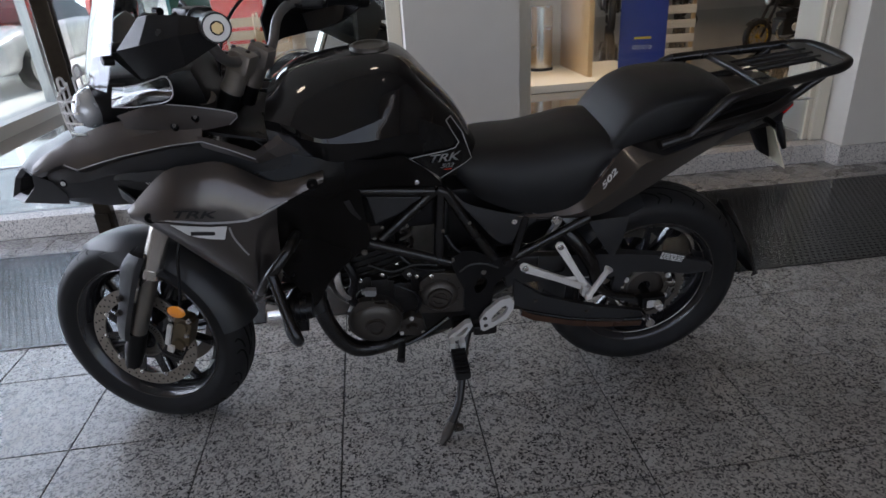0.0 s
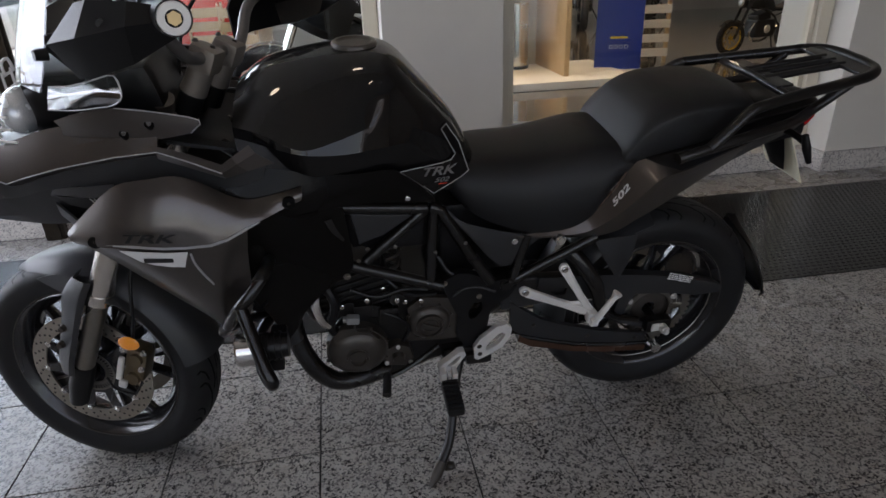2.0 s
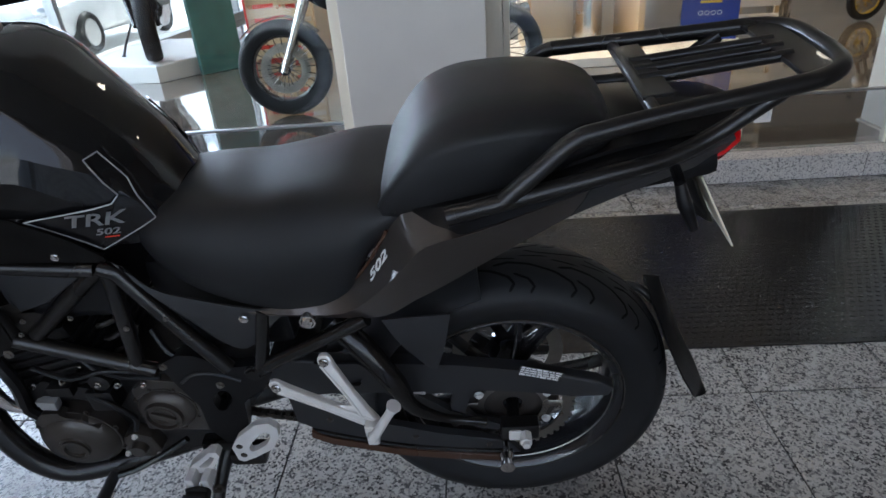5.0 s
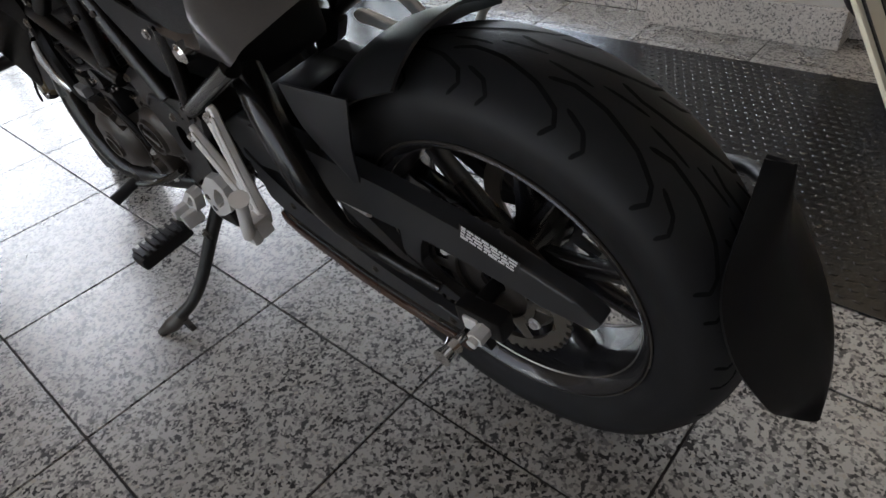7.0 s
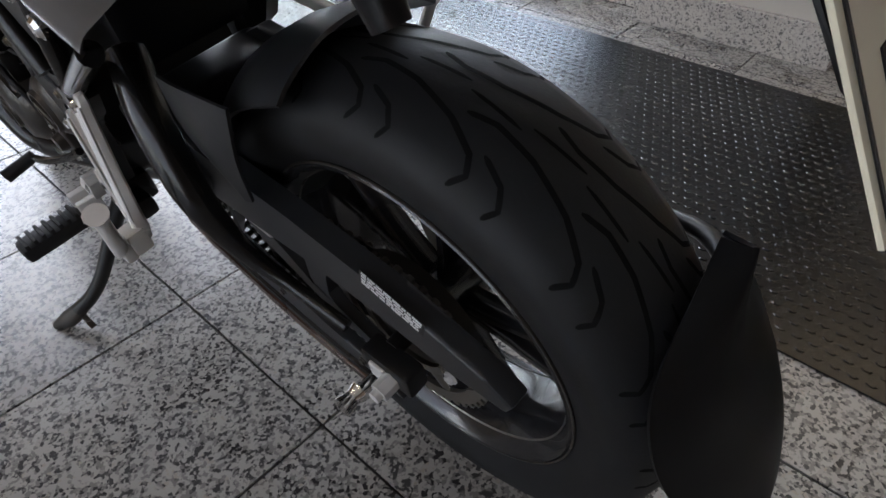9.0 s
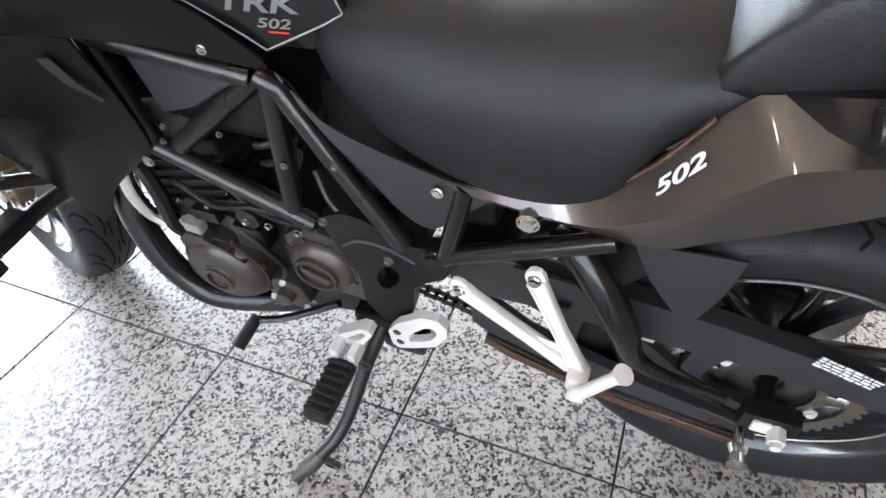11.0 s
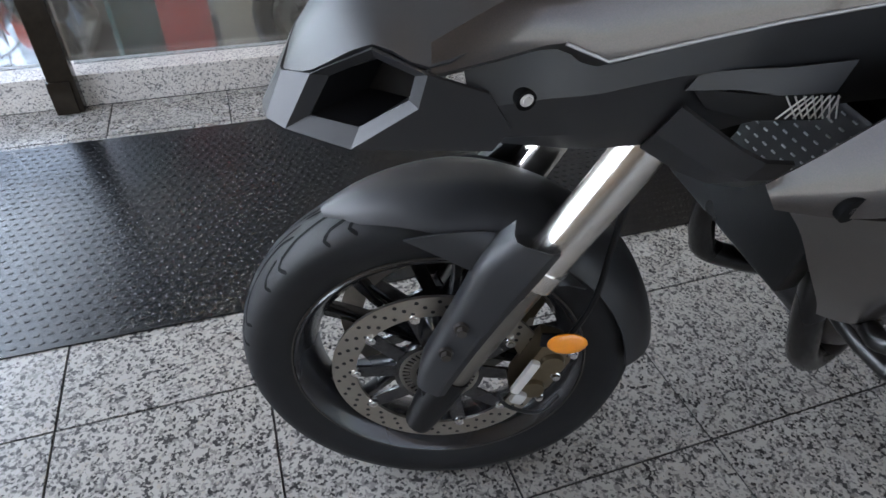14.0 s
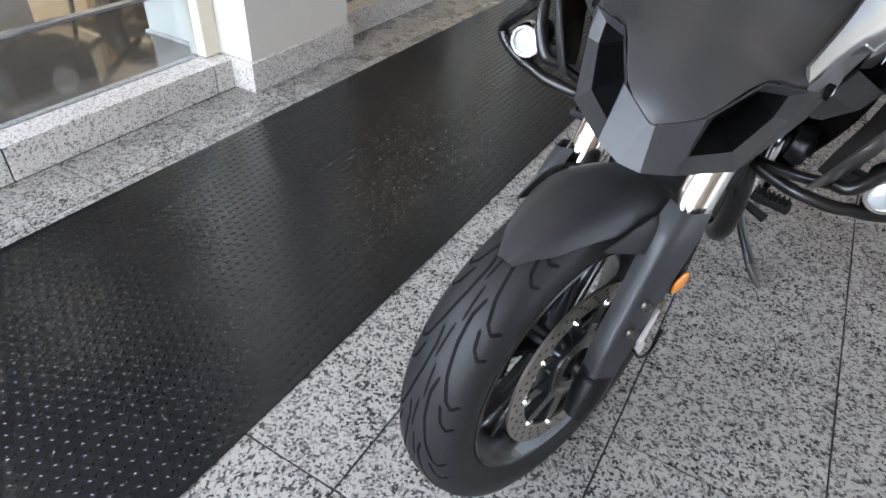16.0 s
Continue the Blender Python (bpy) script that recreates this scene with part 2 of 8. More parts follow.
M["white_plate"] = material("plate_white", (0.72, 0.67, 0.52), 0.35, vary=0.06, scale=20)
M["sticker"] = material("sticker_white", (0.66, 0.66, 0.65), 0.4, vary=0.06)
M["ink"] = material("ink_black", (0.010, 0.010, 0.010), 0.45)
M["lamp_lens"] = material("lamp_lens", (0.62, 0.64, 0.66), 0.20, metal=0.55, vary=0.10, scale=160, coat=1.0, bump=0.25, bump_scale=260)
M["brass"] = material("brass", (0.45, 0.34, 0.18), 0.35, metal=0.9, vary=0.1)
M["orange_chain"] = material("chain_guard_brown", (0.052, 0.025, 0.015), 0.28, vary=0.2, scale=30)
M["gold_rim"] = material("gold_rim", (0.60, 0.40, 0.05), 0.3, metal=0.7)


def thin_glass(name, tint=(0.94, 0.97, 0.96), gloss=0.02, sheen=0.045):
    """A pane: clear straight through, with a mirror sheen that grows at a flat angle."""
    m = bpy.data.materials.new(name)
    m.use_nodes = True
    nt = m.node_tree
    nt.nodes.remove(nt.nodes["Principled BSDF"])
    out = nt.nodes["Material Output"]
    tr = nt.nodes.new("ShaderNodeBsdfTransparent")
    tr.inputs[0].default_value = (*tint, 1)
    gl = nt.nodes.new("ShaderNodeBsdfGlossy")
    gl.inputs["Roughness"].default_value = gloss
    lw = nt.nodes.new("ShaderNodeLayerWeight")
    lw.inputs["Blend"].default_value = 0.5
    pw = nt.nodes.new("ShaderNodeMath")
    pw.operation = "POWER"
    nt.links.new(lw.outputs["Facing"], pw.inputs[0])
    pw.inputs[1].default_value = 4.5
    fr = nt.nodes.new("ShaderNodeMath")
    fr.operation = "MULTIPLY_ADD"
    nt.links.new(pw.outputs[0], fr.inputs[0])
    fr.inputs[1].default_value, fr.inputs[2].default_value = 0.80, sheen
    mx = nt.nodes.new("ShaderNodeMixShader")
    nt.links.new(fr.outputs[0], mx.inputs[0])
    nt.links.new(tr.outputs[0], mx.inputs[1])
    nt.links.new(gl.outputs[0], mx.inputs[2])
    nt.links.new(mx.outputs[0], out.inputs["Surface"])
    return m


M["glass"] = thin_glass("window_glass")
M["screen"] = thin_glass("clear_screen", (0.80, 0.82, 0.82), 0.05, 0.13)
M["low_glass"] = thin_glass("low_pane_glass", (0.74, 0.78, 0.80), 0.03, 0.07)


# ---- mesh tools ----
def V(*a):
    return Vector(a)


def face_weighted(bm):
    """Corner normals that lean to the larger faces, so that broad faces beside a small bevel stay flat."""
    area = {f: f.calc_area() for f in bm.faces}
    fan = {}
    for v in bm.verts:
        left = set(v.link_faces)
        while left:
            f = left.pop()
            group, stack = [f], [f]
            while stack:
                f = stack.pop()
                for e in f.edges:
                    if e.smooth and v in e.verts:
                        for g in e.link_faces:
                            if g in left:
                                left.discard(g)
                                group.append(g)
                                stack.append(g)
            n = V(0, 0, 0)
            for g in group:
                n += g.normal * area[g]
            n = n.normalized() if n.length > 1e-12 else group[0].normal.copy()
            for g in group:
                fan[v, g] = n
    return [tuple(fan[lp.vert, f]) for f in bm.faces for lp in f.loops]


def link(name, bm, mat, parent=None, xf=None, smooth=42.0):
    """Turns a bmesh into one mesh object; edges sharper than the angle stay hard."""
    if xf is not None:
        bmesh.ops.transform(bm, matrix=xf, verts=bm.verts)
    bmesh.ops.recalc_face_normals(bm, faces=bm.faces)
    lim = radians(smooth)
    for f in bm.faces:
        f.smooth = True
    for e in bm.edges:
        if len(e.link_faces) == 2 and e.calc_face_angle(0) > lim:
            e.smooth = False
    me = bpy.data.meshes.new(name)
    bm.normal_update()
    normals = face_weighted(bm) if len(bm.faces) < 2500 else None
    bm.to_mesh(me)
    bm.free()
    if normals:
        me.normals_split_custom_set(normals)
    me.materials.append(mat)
    ob = new(name, me)
    if parent:
        ob.parent = parent
    return ob


def part(name, bm, mat, parent, label="", xf=None, smooth=42.0):
    ob = link(name, bm, mat, parent, xf, smooth)
    if label:
        ob["label"] = label
    return ob


def thing(name, m, label, category, group=""):
    ob = new(name)
    ob.matrix_world = m
    ob.empty_display_size = 0.05
    return tagged(ob, label, category, group)


def B():
    return bmesh.new()


def catmull(pts, n=6, closed=False):
    pts = [Vector(p) for p in pts]
    if len(pts) < 3:
        return pts
    out = []
    k = len(pts)
    rng = k if closed else k - 1
    for i in range(rng):
        p1, p2 = pts[i], pts[(i + 1) % k]
        p0 = pts[i - 1] if (closed or i > 0) else p1 * 2 - p2
        p3 = pts[(i + 2) % k] if (closed or i + 2 < k) else p2 * 2 - p1
        for j in range(n):
            t = j / n
            out.append(0.5 * (2 * p1 + (p2 - p0) * t + (2 * p0 - 5 * p1 + 4 * p2 - p3) * t * t + (3 * p1 - p0 - 3 * p2 + p3) * t ** 3))
    if not closed:
        out.append(pts[-1])
    return out


def add_loft(bm, rings, cap=True, closed=True):
    vs = [[bm.verts.new(p) for p in r] for r in rings]
    n = len(vs[0])
    for a, b in zip(vs, vs[1:]):
        for i in range(n if closed else n - 1):
            j = (i + 1) % n
            bm.faces.new((a[i], a[j], b[j], b[i]))
    if cap and closed:
        bm.faces.new(list(reversed(vs[0])))
        bm.faces.new(vs[-1])
    return vs


def add_tube(bm, pts, r, seg=10, n=0, flat=1.0):
    """A round bar along a line of points; n: points of a smooth curve between each two; r: one radius or one a point."""
    pts = [Vector(p) for p in pts]
    if n and len(pts) > 2:
        rs = r if isinstance(r, (list, tuple)) else None
        q = catmull(pts, n)
        if rs:
            r = [rs[min(i // n, len(rs) - 1)] * (1 - (i % n) / n) + rs[min(i // n + 1, len(rs) - 1)] * ((i % n) / n) for i in range(len(q))]
        pts = q
    rad = r if isinstance(r, (list, tuple)) else [r] * len(pts)
    rings, side = [], None
    for i, p in enumerate(pts):
        d = (pts[min(i + 1, len(pts) - 1)] - pts[max(i - 1, 0)]).normalized()
        if side is None:
            side = d.cross(V(0, 1, 0) if abs(d.y) < 0.9 else V(1, 0, 0)).normalized()
        side = (side - d * side.dot(d)).normalized()
        up = d.cross(side)
        rings.append([p + rad[i] * (math.cos(a) * side + flat * math.sin(a) * up) for a in (2 * math.pi * k / seg for k in range(seg))])
    add_loft(bm, rings)


def add_cyl(bm, p0, p1, r, r1=None, seg=16):
    add_tube(bm, [p0, p1], [r, r if r1 is None else r1], seg)


def add_lathe(bm, prof, c=(0, 0, 0), seg=48, closed=True):
    """Turns a profile of (radius, y) about the y axis through c."""
    rings = [[Vector(c) + V(r * math.cos(a), y, r * math.sin(a)) for r, y in prof] for a in (2 * math.pi * k / seg for k in range(seg))]
    vs = [[bm.verts.new(p) for p in r] for r in rings]
    n = len(prof)
    for k in range(seg):
        a, b = vs[k], vs[(k + 1) % seg]
        for i in range(n if closed else n - 1):
            j = (i + 1) % n
            bm.faces.new((a[i], b[i], b[j], a[j]))


def add_plate(bm, pts, y0, y1, bev=0.0):
    """A flat piece with an outline in (x, z), from y0 to y1; each point may carry its own y shift."""
    a = [bm.verts.new((p[0], y0 + (p[2] if len(p) > 2 else 0), p[1])) for p in pts]
    b = [bm.verts.new((p[0], y1 + (p[2] if len(p) > 2 else 0), p[1])) for p in pts]
    n = len(pts)
    fs = [bm.faces.new(a), bm.faces.new(list(reversed(b)))]
    for i in range(n):
        fs.append(bm.faces.new((a[i], b[i], b[(i + 1) % n], a[(i + 1) % n])))
    if bev:
        es = set(e for f in fs for e in f.edges)
        bmesh.ops.bevel(bm, geom=list(es), offset=bev, segments=2, affect="EDGES", profile=0.6)


def add_ring(bm, outer, inner, y0, y1):
    """A flat piece with a hole: two outlines of the same number of points."""
    n = len(outer)
    lay = [[bm.verts.new((p[0], y, p[1])) for p in o] for o in (outer, inner) for y in (y0, y1)]
    o0, o1, i0, i1 = lay
    for k in range(n):
        j = (k + 1) % n
        bm.faces.new((o0[k], o0[j], i0[j], i0[k]))
        bm.faces.new((o1[k], i1[k], i1[j], o1[j]))
        bm.faces.new((o0[k], o1[k], o1[j], o0[j]))
        bm.faces.new((i0[k], i0[j], i1[j], i1[k]))


def add_box(bm, c, s, bev=0.0, m=None):
    r = bmesh.ops.create_cube(bm, size=1.0)
    mat = Matrix.Translation(c) @ (m or Matrix()) @ Matrix.Diagonal((*s, 1))
    bmesh.ops.transform(bm, matrix=mat, verts=r["verts"])
    if bev:
        es = list({e for v in r["verts"] for e in v.link_edges})
        bmesh.ops.bevel(bm, geom=es, offset=bev, segments=2, affect="EDGES", profile=0.6)


def add_ball(bm, c, r, seg=10):
    res = bmesh.ops.create_uvsphere(bm, u_segments=seg, v_segments=max(4, seg // 2), radius=1.0)
    s = r if isinstance(r, (tuple, list)) else (r, r, r)
    bmesh.ops.transform(bm, matrix=Matrix.Translation(c) @ Matrix.Diagonal((*s, 1)), verts=res["verts"])


def add_patch(bm, rows, th=0.004):
    """A shell from rows of points, given a thickness."""
    vs = [[bm.verts.new(p) for p in r] for r in rows]
    fs = []
    for a, b in zip(vs, vs[1:]):
        for i in range(len(a) - 1):
            try:
                fs.append(bm.faces.new((a[i], a[i + 1], b[i + 1], b[i])))
            except ValueError:
                pass
    bmesh.ops.recalc_face_normals(bm, faces=fs)
    if th:
        bmesh.ops.solidify(bm, geom=fs, thickness=th)


def smooth_rows(rows, nu=4, nv=4):
    """Refines rows of points to smooth curves both ways."""
    a = [catmull(r, nu) for r in rows]
    cols = [catmull([r[i] for r in a], nv) for i in range(len(a[0]))]
    return [[c[j] for c in cols] for j in range(len(cols[0]))]


def add_bolt(bm, c, r=0.006, h=0.005, d=(0, -1, 0), seg=6):
    c, d = Vector(c), Vector(d).normalized()
    add_cyl(bm, c, c + d * h * 0.4, r * 1.35, r * 1.25, 12)
    add_cyl(bm, c + d * h * 0.4, c + d * h, r, r * 0.92, seg)


def text_mesh(body, size, depth=0.0008, shear=0.0):
    cu = bpy.data.curves.new("letters", "FONT")
    cu.body, cu.size, cu.extrude, cu.align_x, cu.align_y, cu.shear = body, size, depth, "CENTER", "CENTER", shear
    cu.offset = size * 0.022
    ob = bpy.data.objects.new("letters", cu)
    scene.collection.objects.link(ob)
    me = bpy.data.meshes.new_from_object(ob.evaluated_get(bpy.context.evaluated_depsgraph_get()))
    bpy.data.objects.remove(ob)
    bm = bmesh.new()
    bm.from_mesh(me)
    bpy.data.meshes.remove(me)
    return bm


def bolts(name, spots, mat, parent, r=0.005, h=0.006, axis=(0, -1, 0), xf=None, label=""):
    """One part for each screw or bolt head."""
    for p in spots:
        bm = B()
        add_bolt(bm, p, r, h, axis)
        part(name, bm, mat, parent, label, xf)

# ---- hall, kerb and showroom shell ----
def slab(name, lo, hi, mat, label="", category="", bev=0.0):
    bm = B()
    c = [(a + b) / 2 for a, b in zip(lo, hi)]
    add_box(bm, c, [b - a for a, b in zip(lo, hi)], bev)
    return tagged(link(name, bm, mat), label, category, "", "structure")


T = 0.4
KERB_Y, KERB_H = 1.85, 0.115
floor = slab("floor", (-2.96, -3.2, -0.12), (5.2, 1.85, -0.004), M["joint"], "dark joint bed under granite floor tiles", "floor")
inner_floor = slab("showroom_floor", (-2.96, 1.93, -0.12), (11.0, 12.0, KERB_H - 0.004), M["stone"], "polished beige stone showroom floor", "floor")
slab("ceiling", (-3.2, -3.4, 3.2), (11.2, 12.2, 3.35), M["ceiling"], "plain dull beige ceiling", "ceiling")
# south side, out of view: glazed entrance added between two stretches of wall, behind the fill lamp
slab("wall_south_1", (-3.2, -3.4, -0.1), (-1.9, -3.2, 3.2), M["tan_wall"], "plain tan stone wall", "wall")
slab("wall_south_2", (3.3, -3.4, -0.1), (5.4, -3.2, 3.2), M["tan_wall"], "plain tan stone wall", "wall")
slab("wall_south_3", (-1.9, -3.4, 2.7), (3.3, -3.2, 3.2), M["tan_wall"], "plain tan stone wall over the added entrance", "wall")
for i, x in enumerate((-1.86, 0.70, 3.26)):
    slab(f"entrance_post_{i + 1}", (x - 0.04, -3.34, -0.1), (x + 0.04, -3.26, 2.7), M["alu_frame"], "grey metal post of an added, unseen entrance", "post", 0.004)
bm = B()
add_box(bm, (0.70, -3.30, 1.30), (5.04, 0.010, 2.79))
_g = tagged(link("entrance_glass", bm, M["glass"]), "clear glass of an added, unseen entrance", "window", "", "structure")
_g.visible_shadow = False
slab("wall_west", (-3.2, -3.2, 0.22), (-2.96, -0.36, 3.0), M["tan_wall"], "plain tan stone wall", "wall")
slab("wall_east", (5.2, -3.2, -0.1), (5.4, 1.80, 3.2), M["brown_wall"], "plain dark brown stone wall", "wall")
slab("wall_far_east", (11.0, 1.80, -0.1), (11.2, 12.2, 3.2), M["plaster"], "plain beige showroom wall", "wall")
slab("wall_far_north", (-3.2, 12.0, -0.1), (11.0, 12.2, 3.2), M["plaster"], "plain beige showroom wall", "wall")
# street side: low sill, posts and head beam with open glass bays
slab("wall_west_sill", (-3.2, -3.2, -0.1), (-2.96, 12.0, 0.22), M["white_paint"], "low white window sill wall", "wall")
slab("wall_west_head", (-3.2, -3.2, 3.0), (-2.96, 12.0, 3.2), M["white_paint"], "white head beam over street windows", "wall")
for i, y in enumerate((-0.32, 0.5, 1.9, 3.6, 5.3, 7.0, 8.7, 10.4, 11.9)):
    bm = B()
    add_box(bm, (-3.06, y, 1.61), (0.10, 0.07, 2.78), 0.006)
    tagged(link(f"mullion_{i + 1}", bm, M["alu_frame"]), "grey metal window post", "mullion", "street window posts", "structure")
bm = B()
add_box(bm, (-3.06, 5.80, 1.61), (0.010, 12.3, 2.76))
_g = tagged(link("window_1", bm, M["glass"]), "large clear street window glass", "window", "", "structure")
_g.visible_shadow = False

# kerb between hall and showroom, in blocks
kerb = slab("kerb", (-2.96, KERB_Y + 0.006, -0.1), (5.2, 1.95, KERB_H - 0.006), M["joint"], "speckled granite step below the shop glass", "kerb")
_me = None
for i in range(10):
    x0 = -2.96 + i * 0.81
    bm = B()
    add_box(bm, (0, 0, 0), (0.805, 0.15, KERB_H), 0.004)
    ob = link("kerb_block", bm, M["granite_kerb"], kerb)
    ob.location = (x0 + 0.405, KERB_Y + 0.075, KERB_H / 2)


def pillar(name, x0, x1, y0, y1, label):
    bm = B()
    add_box(bm, ((x0 + x1) / 2, (y0 + y1) / 2, 1.66), (x1 - x0, y1 - y0, 3.08), 0.006)
    p = tagged(link(name, bm, M["plaster"]), label, "pillar", "", "structure")
    bm = B()
    add_box(bm, ((x0 + x1) / 2, (y0 + y1) / 2 - 0.004, 0.06), (x1 - x0 + 0.034, y1 - y0 + 0.026, 0.12), 0.004)
    part("plinth", bm, M["granite_kerb"], p, "speckled granite plinth")
    return p


pillar("pillar_1", 0.385, 0.985, 1.755, 2.35, "square beige painted pillar on a granite plinth")
pillar("pillar_2", 2.95, 3.75, 1.755, 2.35, "beige painted wall pillar on a granite plinth")
slab("wall_north_east", (3.75, 1.80, 0.0), (11.0, 1.95, 3.2), M["plaster"], "plain beige wall beside the shop glass", "wall")

# shop glass on the kerb
for i, (x0, x1) in enumerate(((-1.30, 0.30), (1.06, 2.86), (-2.94, -1.37))):
    bm = B()
    add_box(bm, ((x0 + x1) / 2, 1.965, 1.685), (x1 - x0, 0.010, 2.61))
    g = tagged(link(f"window_{i + 2}", bm, M["glass"]), "clear shop glass pane on a granite kerb", "window", "", "structure")
    g.visible_shadow = False
    bm = B()
    add_box(bm, ((x0 + x1) / 2, 1.965, 0.376), (x1 - x0, 0.030, 0.012), 0.003)
    part("bottom_rail", bm, M["alu_frame"], g, "slim metal bottom rail")
    lp = slab(f"low_pane_{i + 1}", (x0, 1.958, KERB_H), (x1, 1.970, 0.370), M["low_glass"], "low clear glass pane under a slim rail", "window")
    lp.visible_shadow = False
for i, x in enumerate((0.345, 1.025, 2.905)):
    bm = B()
    add_box(bm, (x, 1.965, 1.61), (0.075, 0.09, 2.98), 0.006)
    add_box(bm, (x - 0.055 * (1 if x > 2 else -1) * (0 if x < 0.5 else 1), 1.975, 1.61), (0.03, 0.05, 2.98), 0.004)
    tagged(link(f"door_frame_{i + 1}", bm, M["frame_beige"]), "beige painted frame beside the shop glass", "frame", "", "structure")
bm = B()
add_box(bm, (-1.325, 1.83, 1.6), (0.085, 0.055, 3.2), 0.008)
add_box(bm, (-1.335, 1.83, 0.06), (0.075, 0.075, 0.12), 0.006)
tagged(link("glass_post", bm, M["dark_post"]), "dark polished metal post at the shop glass", "post", "", "structure")

# rubber runner with raised studs
bm = B()
add_box(bm, (0.85, 1.085, 0.002), (7.5, 0.945, 0.004), 0.0015)
runner = tagged(link("rubber_runner", bm, M["rubber_mat"], xf=pose(0, 0, 0, 0, 0, -0.6)), "black rubber runner mat with raised studs", "mat")
_mesh_v, _mesh_f = [], []
for iy in range(34):
    for ix in range(215):
        cx = -2.75 + ix * 0.0275 + (iy % 2) * 0.01375
        cy = 0.635 + iy * 0.0272
        if cx > 3.1:
            continue
        k = len(_mesh_v)
        for j in range(6):
            a = math.pi / 3 * j
            _mesh_v.append((cx + 0.0095 * math.cos(a), cy + 0.0062 * math.sin(a), 0.0038))
        for j in range(6):
            a = math.pi / 3 * j
            _mesh_v.append((cx + 0.0066 * math.cos(a), cy + 0.0042 * math.sin(a), 0.0056))
        for j in range(6):
            _mesh_f.append((k + j, k + (j + 1) % 6, k + 6 + (j + 1) % 6, k + 6 + j))
        _mesh_f.append(tuple(k + 6 + j for j in range(6)))
_me = bpy.data.meshes.new("studs")
_me.from_pydata(_mesh_v, [], _mesh_f)
_me.materials.append(M["rubber_mat"])
_ob = new("studs", _me)
_ob.parent = runner
_ob.matrix_local = pose(0, 0, 0, 0, 0, -0.6)
tagged(_ob, "", "", "", "stuff")

# ---- the motorcycle on its side stand ----
# x runs to the rear, y to its right side, z up; it leans to its left and its front wheel is turned to the right
LEAN_M = Matrix.Translation((0, 0.175, 0)) @ Matrix.Rotation(radians(9.0), 4, "X")
RAKE = radians(25.5)
_ax, _dir = V(-0.62, 0, 0), V(math.sin(RAKE), 0, math.cos(RAKE))
STEER = Matrix.Translation(_ax) @ Matrix.Rotation(radians(-19.5), 4, _dir) @ Matrix.Translation(-_ax)
bike = thing("motorcycle", LEAN_M, "bronze-grey and black touring motorcycle leaning on its side stand", "motorcycle")
FC, RC = V(-0.52, 0, 0.300), V(0.955, 0, 0.312)


def tyre_bm(c, r, w, bead, seg=96):
    bm = B()
    h = w / 2
    side = r - bead
    prof = [(bead - 0.004, -h * 0.72), (bead + side * 0.10, -h * 0.84), (bead + side * 0.35, -h * 0.98), (bead + side * 0.55, -h),
            (bead + side * 0.74, -h * 0.93), (r - side * 0.12, -h * 0.70), (r - side * 0.04, -h * 0.42), (r - side * 0.006, -h * 0.16)]
    prof = prof + [(q, -y) for q, y in reversed(prof)]
    add_lathe(bm, prof, c, seg)
    return bm


def groove_bm(c, r, w, bead, count, back=1.0):
    """Cut tread lines that sweep over the shoulder, each a thin strip just clear of the rubber, dark to stand for the
    shade in the cut.
    """
    bm = B()
    h, side = w / 2, r - bead

    def surf(a, f, lift=0.0004):
        s = abs(f)
        for (f0, r0), (f1, r1) in (((0, r), (0.16, r - side * 0.006)), ((0.16, r - side * 0.006), (0.42, r - side * 0.04)),
                                   ((0.42, r - side * 0.04), (0.70, r - side * 0.12)), ((0.70, r - side * 0.12), (0.93, bead + side * 0.74)),
                                   ((0.93, bead + side * 0.74), (1.0, bead + side * 0.55))):
            if f0 <= s <= f1:
                q = r0 + (r1 - r0) * (s - f0) / (f1 - f0) + lift
                break
        return c + V(q * math.cos(a), math.copysign(s, f) * h, q * math.sin(a))

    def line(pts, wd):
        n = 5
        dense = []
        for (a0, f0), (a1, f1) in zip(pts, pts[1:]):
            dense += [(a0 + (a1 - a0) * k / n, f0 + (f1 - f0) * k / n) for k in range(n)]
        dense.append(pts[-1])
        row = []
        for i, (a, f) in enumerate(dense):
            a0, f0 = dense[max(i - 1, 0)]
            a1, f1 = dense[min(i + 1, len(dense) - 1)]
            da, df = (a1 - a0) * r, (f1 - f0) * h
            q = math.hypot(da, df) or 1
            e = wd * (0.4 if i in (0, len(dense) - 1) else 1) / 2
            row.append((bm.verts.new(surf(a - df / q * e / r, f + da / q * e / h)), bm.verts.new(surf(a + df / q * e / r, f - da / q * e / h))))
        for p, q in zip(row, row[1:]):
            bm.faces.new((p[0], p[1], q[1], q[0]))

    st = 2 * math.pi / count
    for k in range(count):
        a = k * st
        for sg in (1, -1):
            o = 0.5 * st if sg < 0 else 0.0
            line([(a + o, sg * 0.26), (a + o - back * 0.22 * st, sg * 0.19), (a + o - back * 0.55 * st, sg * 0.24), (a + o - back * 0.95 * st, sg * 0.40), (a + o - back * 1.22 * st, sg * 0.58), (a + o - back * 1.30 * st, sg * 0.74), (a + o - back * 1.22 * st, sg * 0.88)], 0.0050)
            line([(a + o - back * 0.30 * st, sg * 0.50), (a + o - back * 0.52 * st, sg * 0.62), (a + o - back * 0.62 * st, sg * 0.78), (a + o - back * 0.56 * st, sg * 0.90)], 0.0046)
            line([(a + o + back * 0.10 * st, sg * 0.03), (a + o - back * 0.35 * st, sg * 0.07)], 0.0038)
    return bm


